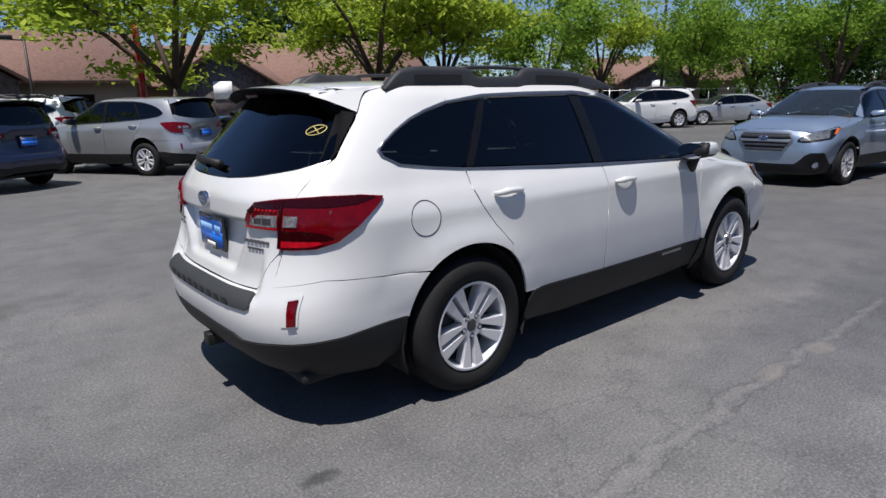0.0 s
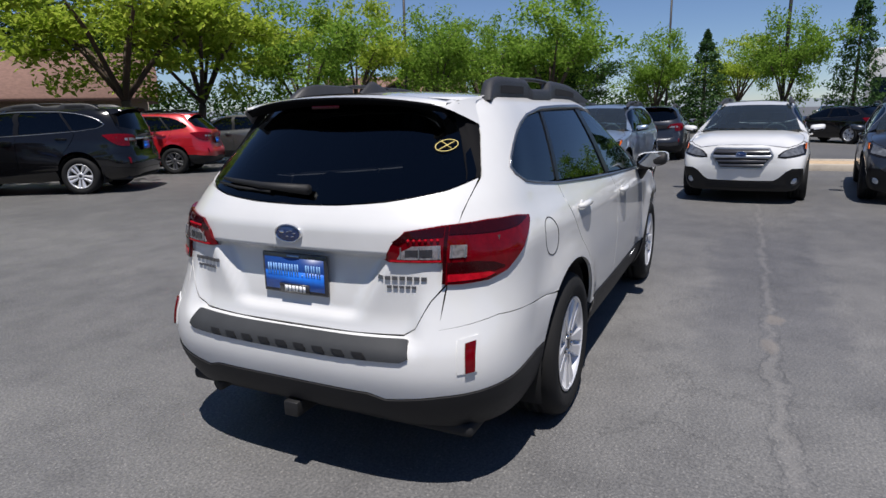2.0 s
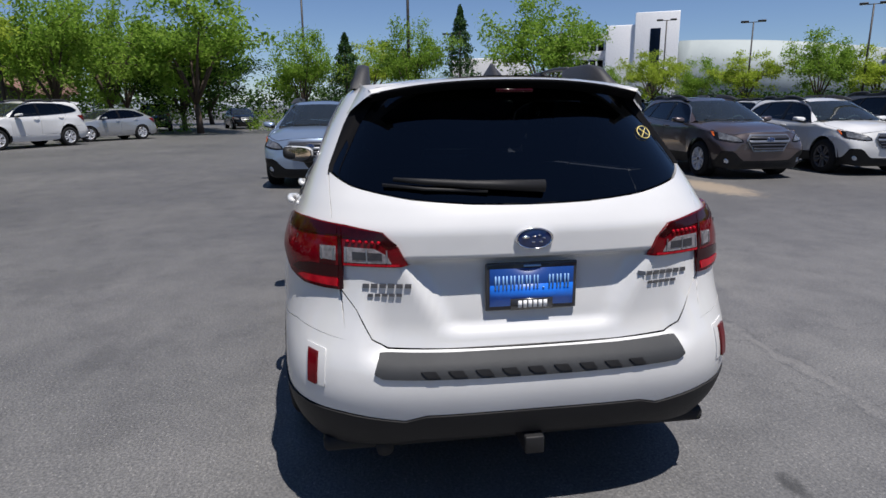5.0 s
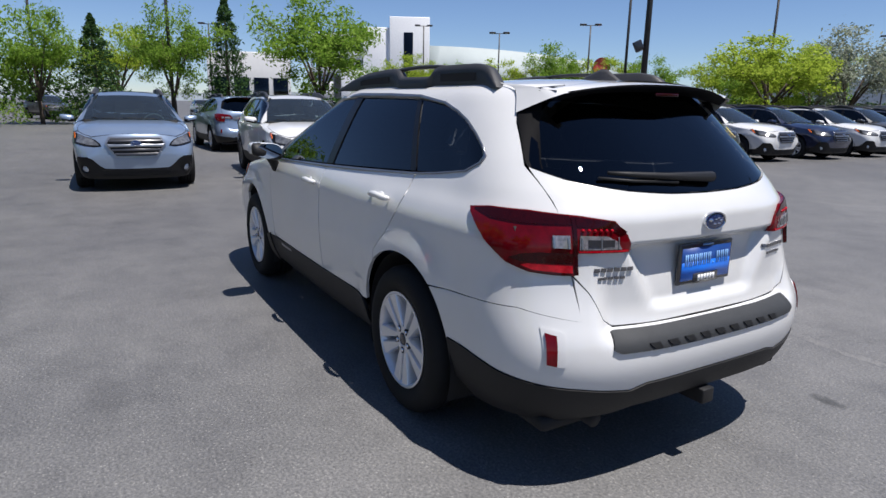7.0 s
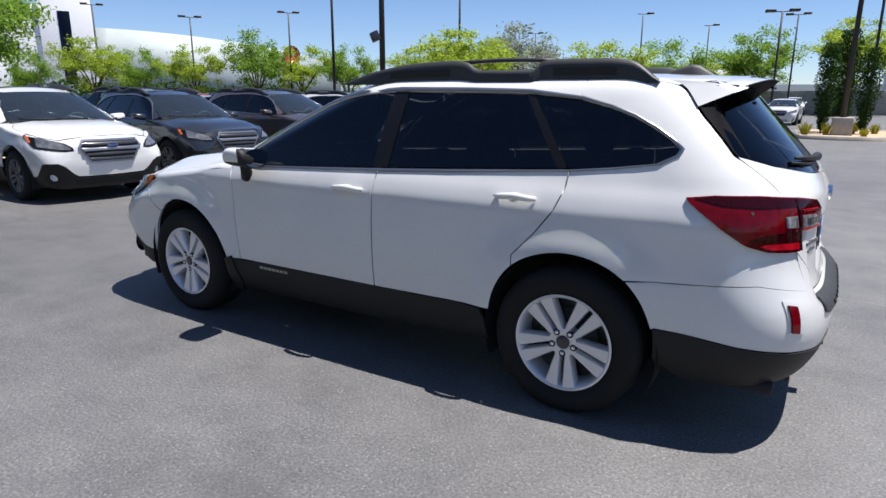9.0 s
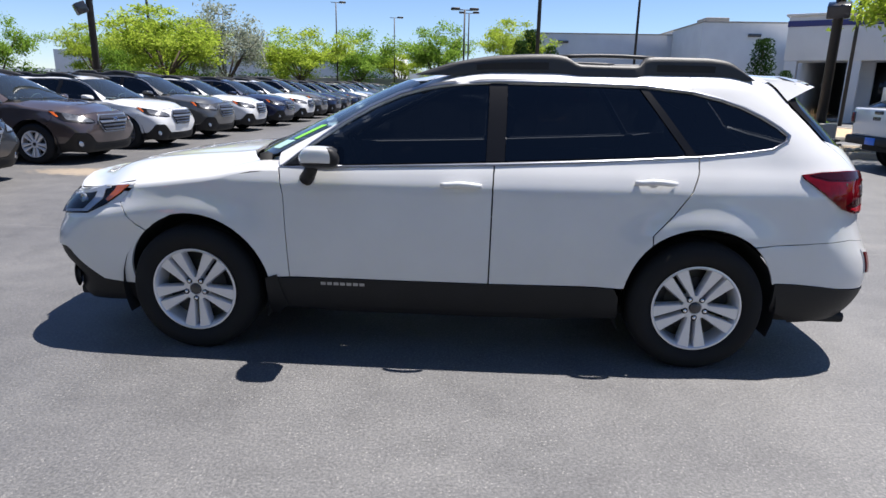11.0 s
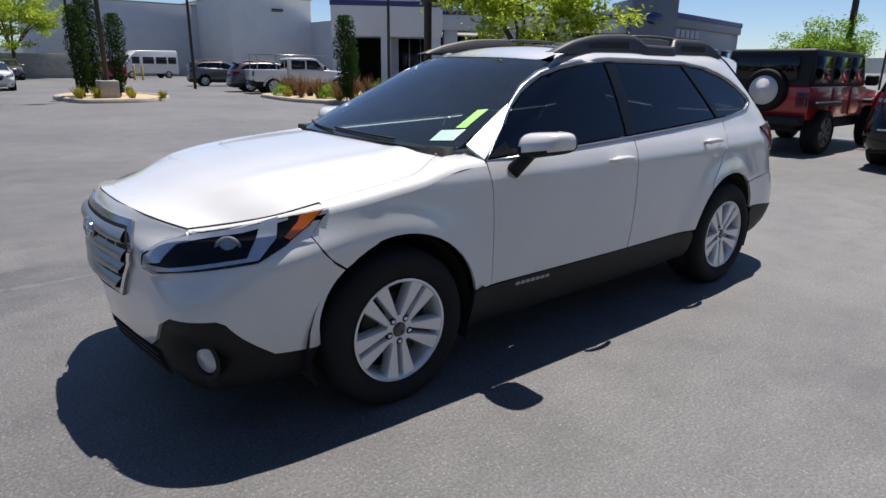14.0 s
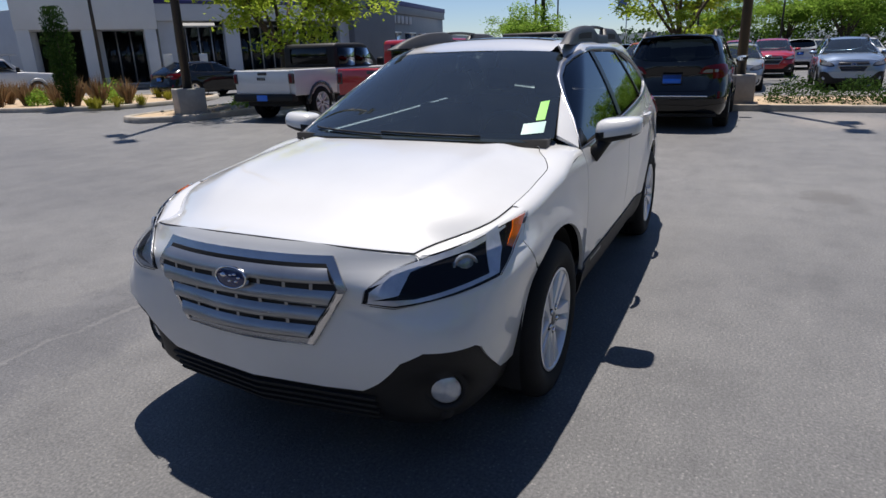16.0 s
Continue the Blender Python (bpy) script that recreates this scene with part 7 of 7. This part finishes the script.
def tree_meshes(kind, seed):
    if (kind, seed) in TREES:
        return TREES[(kind, seed)]
    rs = np.random.RandomState(seed)
    bm = bmesh.new()
    tips = []
    if kind in ("locust", "broad", "dark", "olive"):
        H, R, base = 1.0, 0.55, 0.28
        if kind == "dark":
            R, base = 0.42, 0.15
        if kind in ("broad", "olive"):
            R, base = 0.46, 0.2
        lean = rs.uniform(-0.04, 0.04, 2)
        fork = Vector((lean[0], lean[1], base))
        tube(bm, [(0, 0, -0.01), (lean[0] * 0.4, lean[1] * 0.4, base * 0.5), fork], [0.026, 0.021, 0.019], 9)
        for i in range(7):
            a = 2 * math.pi * (i + rs.uniform(-0.3, 0.3)) / 7
            out = R * rs.uniform(0.45, 0.8) * (0.35 if i == 0 else 1)
            z1 = base + (1 - base) * rs.uniform(0.45, 0.8) * (1.1 if i == 0 else 1)
            end = Vector((math.cos(a) * out, math.sin(a) * out, z1))
            mid = fork.lerp(end, 0.5) + Vector((0, 0, 0.05))
            tube(bm, [fork, mid, end], [0.013, 0.009, 0.004], 6)
            for j in range(4):
                s0 = mid.lerp(end, rs.uniform(0.0, 1.0))
                dv = Vector(rs.normal(size=3)) * 0.14
                dv.z = abs(dv.z) * 0.7 - 0.02
                e2 = s0 + dv + Vector((math.cos(a), math.sin(a), 0)) * 0.08
                tube(bm, [s0, e2], [0.005, 0.002], 5)
                tips += [e2, s0.lerp(e2, 0.5)]
            tips.append(end)
        n_extra = 26
        for i in range(n_extra):  # clumps fill an uneven crown
            a, u = rs.uniform(0, 2 * math.pi), rs.uniform(-1, 1)
            rr = R * (0.72 + 0.35 * noise.noise(Vector((math.cos(a) * 1.7 + seed, math.sin(a) * 1.7, u * 1.7)))) * rs.uniform(0.5, 1.0) ** 0.5
            h = base + (1 - base) * (0.52 + 0.46 * u)
            tips.append(Vector((math.cos(a) * rr * math.sqrt(max(0.05, 1 - u * u * 0.8)), math.sin(a) * rr * math.sqrt(max(0.05, 1 - u * u * 0.8)), h)))
        n = 118 if kind != "olive" else 90
        pts = np.concatenate([np.array(t)[None] + rs.normal(size=(n, 3)) * np.array([0.05, 0.05, 0.026 if kind == "locust" else 0.036]) for t in tips])
        size = 0.034
    elif kind == "conifer":
        tube(bm, [(0, 0, -0.01), (0, 0, 0.95)], [0.02, 0.004], 8)
        pts = []
        for i in range(6500):
            z = 0.05 + 0.95 * rs.uniform() ** 1.25
            lob = 1 + 0.22 * math.sin(z * 60) + 0.15 * rs.normal()
            r = 0.28 * (1 - z) ** 0.8 * lob * rs.uniform(0.55, 1.0)
            a = rs.uniform(0, 2 * math.pi)
            pts.append((r * math.cos(a), r * math.sin(a), z - 0.06 * r))
        pts = np.array(pts)
        size = 0.03
    else:  # column
        tube(bm, [(0, 0, -0.01), (0, 0, 0.9)], [0.014, 0.004], 8)
        pts = []
        for i in range(4500):
            z = 0.08 + 0.92 * rs.uniform()
            r = 0.17 * math.sin(math.pi * min(1, 0.12 + 0.88 * (1 - z) ** 0.8)) ** 0.7 * (1 + 0.3 * noise.noise(Vector((z * 9, seed, rs.uniform() * 0.5)))) * rs.uniform(0.2, 1.05)
            a = rs.uniform(0, 2 * math.pi)
            pts.append((r * math.cos(a), r * math.sin(a), z))
        pts = np.array(pts)
        size = 0.035
    trunk = finish(bm, "trunk", BARK)
    crown = leaves(pts, size, rs)
    crown.materials.append({"locust": LEAF_BRIGHT, "broad": LEAF_MID, "dark": LEAF_DARK, "olive": LEAF_PALE, "conifer": LEAF_PINE, "column": LEAF_DARK}[kind])
    TREES[(kind, seed)] = (trunk, crown)
    return trunk, crown


TREE_LABEL = {"locust": "honey locust with feathery yellow-green leaves", "broad": "green broadleaf tree with an open crown", "dark": "dense dark green tree behind the lot",
              "olive": "pale grey-green tree in bloom", "conifer": "dark green conifer with a pointed top", "column": "slim upright green tree"}


def tree(kind, x, y, h, seed, spread=1.0, deg=None):
    trunk, crown = tree_meshes(kind, seed % 3)
    if x > 19 and kind in ("broad", "locust"):
        h, spread = h * 0.93, spread * 0.88
    m_ = pose(x, y, 0, 0, 0, seed * 47.0 if deg is None else deg) @ Matrix.Diagonal((h * spread, h * spread, h, 1))
    t = thing("tree", TREE_LABEL[kind], "tree", m_)
    part("trunk", trunk, None, t)
    part("crown", crown, None, t)
    return t


for k, x, y, h, s, w in (
        ("locust", 2.8, 16.6, 7.0, 0, 1.25), ("locust", 11.2, 18.0, 7.6, 1, 1.15), ("locust", 13.8, 17.6, 7.2, 2, 1.05), ("broad", 20.5, 17.5, 7.4, 0, 1.1), ("locust", 25.8, 18.0, 8.0, 1, 1.0),
        ("broad", 30.5, 15.5, 8.2, 2, 0.95), ("broad", 34.5, 9.4, 9.0, 1, 1.15), ("broad", 38.5, 15.5, 8.6, 0, 1.0), ("dark", 40.0, 11.6, 6.5, 1, 1.2), ("dark", 22, 48, 12.5, 0, 0.9), ("dark", 30, 46, 11, 2, 1.0), ("dark", 8, 56, 9, 1, 1.0),
        ("conifer", 37.2, 0.8, 6.0, 0, 1.15), ("broad", 40.0, -3.6, 7.8, 2, 0.85), ("broad", 37.5, 3.6, 6.6, 1, 0.9), ("conifer", 43.0, -7.6, 8.6, 1, 0.85), ("broad", 37.0, -12.4, 8.8, 0, 1.05), ("locust", 47.5, -1.0, 7.0, 1, 1.0),
        ("broad", 49, 18, 8.0, 1, 1.1), ("broad", 46, 24, 9.0, 2, 1.1), ("dark", 55, 13, 7, 0, 1.3),
        ("locust", 52, -27.5, 6.6, 0, 1.0), ("broad", 55, -33.5, 6.2, 1, 0.9), ("locust", 46, -33, 6.2, 2, 1.0), ("broad", 43.0, -37.5, 7.6, 0, 0.9), ("locust", 40.5, -40.5, 6.4, 1, 1.1), ("broad", 35.5, -41.5, 6.4, 2, 1.0),
        ("locust", 30.0, -44.5, 6.0, 0, 1.1), ("broad", 58, -25, 5.5, 1, 0.9), ("broad", 26.0, -42.0, 5.6, 1, 1.0),
        ("locust", 20.5, -37.5, 6.2, 2, 1.15), ("olive", 17.3, -39.0, 6.4, 0, 1.0), ("locust", 14.0, -45, 5.6, 1, 1.2), ("broad", 24.0, -47, 6.5, 0, 1.1),
        ("locust", 18.5, -33.0, 5.6, 0, 1.2), ("broad", 13.0, -63, 7.0, 1, 1.15), ("broad", 4.5, -66, 8.2, 2, 0.95), ("locust", -3.2, -66, 8.4, 0, 0.9), ("broad", 20, -60, 6.5, 2, 1.1), ("locust", 9, -70, 6, 2, 1.2),
        ("column", -1.9, -26.2, 3.6, 0, 0.75), ("column", -2.5, -27.6, 4.2, 1, 0.75), ("column", -3.3, -26.5, 3.4, 2, 0.75),
        ("column", -9.9, -19.1, 3.3, 1, 0.8), ("column", -12.8, -23.6, 2.4, 2, 0.8),
        ("locust", -12.3, -11.9, 5.6, 1, 1.05), ("locust", -24.5, -1.4, 5.6, 0, 1.1), ("broad", -30.0, -9.5, 4.0, 2, 1.1),
        ("broad", -58, 8, 7.0, 1, 1.1), ("broad", -62, 12.5, 8.2, 0, 1.0), ("broad", -66, 4.0, 6.8, 2, 1.1), ("dark", -68, 9, 7.5, 1, 1.2), ("locust", -34, 14.5, 5.5, 1, 1.2), ("broad", -72, 16, 9.0, 2, 1.1), ("broad", -70, -2, 6.0, 0, 1.2),
        ("locust", -7.5, 19.5, 7.2, 2, 1.1), ("broad", -14, 30, 8.0, 0, 1.0)):
    tree(k, x, y, h, s, w)


def shrub(x, y, r, h, mat, label, n=900, size=0.09, seed=0, aspect=2.2, name="shrub", z=0.1):
    rs = np.random.RandomState(seed)
    d = rs.normal(size=(n, 3))
    d /= np.linalg.norm(d, axis=1)[:, None]
    d[:, 2] = abs(d[:, 2])
    rad = rs.uniform(0.35, 1.0, n) ** 0.5
    lump = np.array([1 + 0.35 * noise.noise(Vector(q * 2.2 + seed)) for q in d])
    pts = d * (rad * lump)[:, None] * np.array([r, r, h])
    me = leaves(pts, size, rs, aspect)
    me.materials.append(mat)
    ob = new(name, me)
    ob.matrix_basis = spot(x, y, 0, z)
    return tagged(ob, label, "shrub", "shrubs")


def grass_tuft(x, y, h, mat, label, seed, n=90):
    rs = np.random.RandomState(seed)
    v, f = [], []
    for i in range(n):
        a, t = rs.uniform(0, 2 * math.pi), rs.uniform(0.05, 0.5)
        L_ = h * rs.uniform(0.6, 1.1)
        b0 = np.array([math.cos(a), math.sin(a), 0]) * rs.uniform(0, 0.12)
        tip = b0 + np.array([math.cos(a) * t * L_, math.sin(a) * t * L_, L_ * (1 - t * 0.5)])
        side = np.array([-math.sin(a), math.cos(a), 0]) * 0.014
        k = len(v)
        v += [b0 - side, b0 + side, (b0 + tip) / 2 + side + [0, 0, 0.1 * h], tip, (b0 + tip) / 2 - side + [0, 0, 0.1 * h]]
        f.append((k, k + 1, k + 2, k + 3, k + 4))
    me = bpy.data.meshes.new("grass_tuft")
    me.from_pydata([tuple(q) for q in v], [], f)
    me.materials.append(mat)
    ob = new("grass_tuft", me)
    ob.matrix_basis = spot(x, y, 0, 0.1)
    return tagged(ob, label, "ornamental grass", "ornamental grasses")


for i in range(7):
    shrub(-13.6 + 0.1 * (i % 2), 2.6 + i * 1.35, 0.75, 0.62, LEAF_DARK, "clipped dark green hedge shrub", 1400, 0.08, i)
for i, (x, y, r, h) in enumerate(((-11.2, -18.6, 0.6, 0.85), (-10.2, -21.2, 0.45, 0.6), (-12.6, -20.0, 0.5, 0.5), (-10.8, -12.0, 0.6, 0.5), (-9.6, -24.4, 0.5, 0.55))):
    shrub(x, y, r, h, LEAF_MID, "rounded green shrub in the bed", 900, 0.09, 20 + i)
for i, (x, y, r, h) in enumerate(((48, -14, 0.9, 1.0), (47, -16.5, 0.9, 0.9), (49.5, -11, 1.0, 1.1), (36.5, 5.5, 1.6, 1.4), (38.5, 2.0, 1.5, 1.3), (35.6, 11.8, 2.0, 1.8))):
    shrub(x, y, r, h, LEAF_BRIGHT if i < 3 else LEAF_MID, "rounded shrub at the lot's edge", 1000, 0.16, 40 + i)
for i in range(12):
    grass_tuft(-9.4 - 0.45 * (i % 4) - rng.uniform(0, 0.6), -24.8 + 0.62 * i, rng.uniform(0.8, 1.25), GRASS_TAN, "tall feathery dry grass clump", 60 + i)
for i in range(14):
    grass_tuft(-9.2 - rng.uniform(0, 5), -24 + rng.uniform(0, 7), rng.uniform(0.35, 0.5), GRASS_GOLD, "low golden-green grass clump", 80 + i, 70)
for i in range(9):
    grass_tuft(-1.4 - rng.uniform(0, 3), -24.1 - rng.uniform(0, 5), rng.uniform(0.35, 0.6), GRASS_GOLD, "low golden-green grass clump", 100 + i, 70)
# river stones on the narrow island
for i in range(26):
    bm = bmesh.new()
    bmesh.ops.create_icosphere(bm, subdivisions=2, radius=1)
    rr = rng.uniform(0.06, 0.14)
    for v in bm.verts:
        v.co *= rr * (1 + 0.3 * noise.noise(v.co * 1.3 + Vector((i, 0, 0))))
        v.co.z *= 0.7
    ob = tagged(new("stone", finish(bm, "stone", plain("river_stone", (0.3, 0.27, 0.24), 0.8, var=0.3, scale=5))), "rounded grey river stone on the island", "stone", "stones")
    ob.matrix_basis = spot(-7.7 - rng.uniform(0, 4.5), -12.3 + rng.uniform(-0.7, 0.7), i * 40, 0.13)
# yellow bollards, small signs, flag by the dealership
for i, (x, y) in enumerate(((-11.2, -58.5), (-11.8, -58.2), (-15.4, -57.0), (-16.0, -56.6))):
    bm = bmesh.new()
    lathe(bm, [(0.09, 0), (0.09, 1.25), (0.06, 1.31), (0.0001, 1.33)], 12, "z")
    ob = tagged(new("bollard", finish(bm, "bollard", YELLOW)), "yellow steel safety bollard post", "bollard", "bollards")
    ob.matrix_basis = spot(x, y, 0)
for x, y in ((-14.6, -19.5), (-17.5, -20.6)):
    t = thing("parking_sign", "small white parking sign on a post", "sign", spot(x, y, 55))
    bm = bmesh.new()
    tube(bm, [(0, 0, 0), (0, 0, 1.7)], 0.03, 8)
    part("post", bm, FRAME_METAL, t)
    bpart("sign_plate", t, WHITE_PRINT, (0.03, -0.17, 1.2), (0.045, 0.17, 1.75), 0.003)
    bpart("sign_plate", t, WHITE_PRINT, (0.03, -0.17, 0.75), (0.045, 0.17, 1.15), 0.003)
flag = thing("flag", "small blue flag on a pole", "flag", spot(-47, -7.5, 0))
bm = bmesh.new()
tube(bm, [(0, 0, 0), (0, 0, 5.6)], 0.04, 6)
part("pole", bm, FRAME_METAL, flag)
bm = bmesh.new()
rows = [[Vector((0.03 * math.sin(k * 2.2), -0.7 * k / 6, 5.4 - z - 0.12 * k / 6)) for z in (0, 0.5, 1.0)] for k in range(7)]
bm.free()
part("cloth", loft(rows), BLUE, flag)

# far woods behind the houses and the east lot
rs = np.random.RandomState(9)
pts = []
for (ax, ay), (bx_, by), hh in (((-30, 62), (75, 52), 6.5), ((75, 52), (82, 2), 5.0), ((70, -18), (60, -60), 3.2), ((60, -75), (15, -100), 4.0), ((-85, 25), (-75, -12), 4.5)):
    n = int(math.hypot(bx_ - ax, by - ay) * 170)
    t = rs.uniform(0, 1, n)
    prof = np.array([0.55 + 0.45 * abs(noise.noise(Vector((q * 14, ax * 0.1, 0))) * 2) for q in t])
    pts.append(np.stack([ax + (bx_ - ax) * t + rs.normal(size=n) * 1.3, ay + (by - ay) * t + rs.normal(size=n) * 1.3, rs.uniform(0, 1, n) ** 0.8 * hh * prof], 1))
me = leaves(np.concatenate(pts), 0.5, rs, 1.7)
me.materials.append(LEAF_DARK)
tagged(new("far_woods", me), "dark green belt of far shrubs and trees", "woods", kind="stuff")
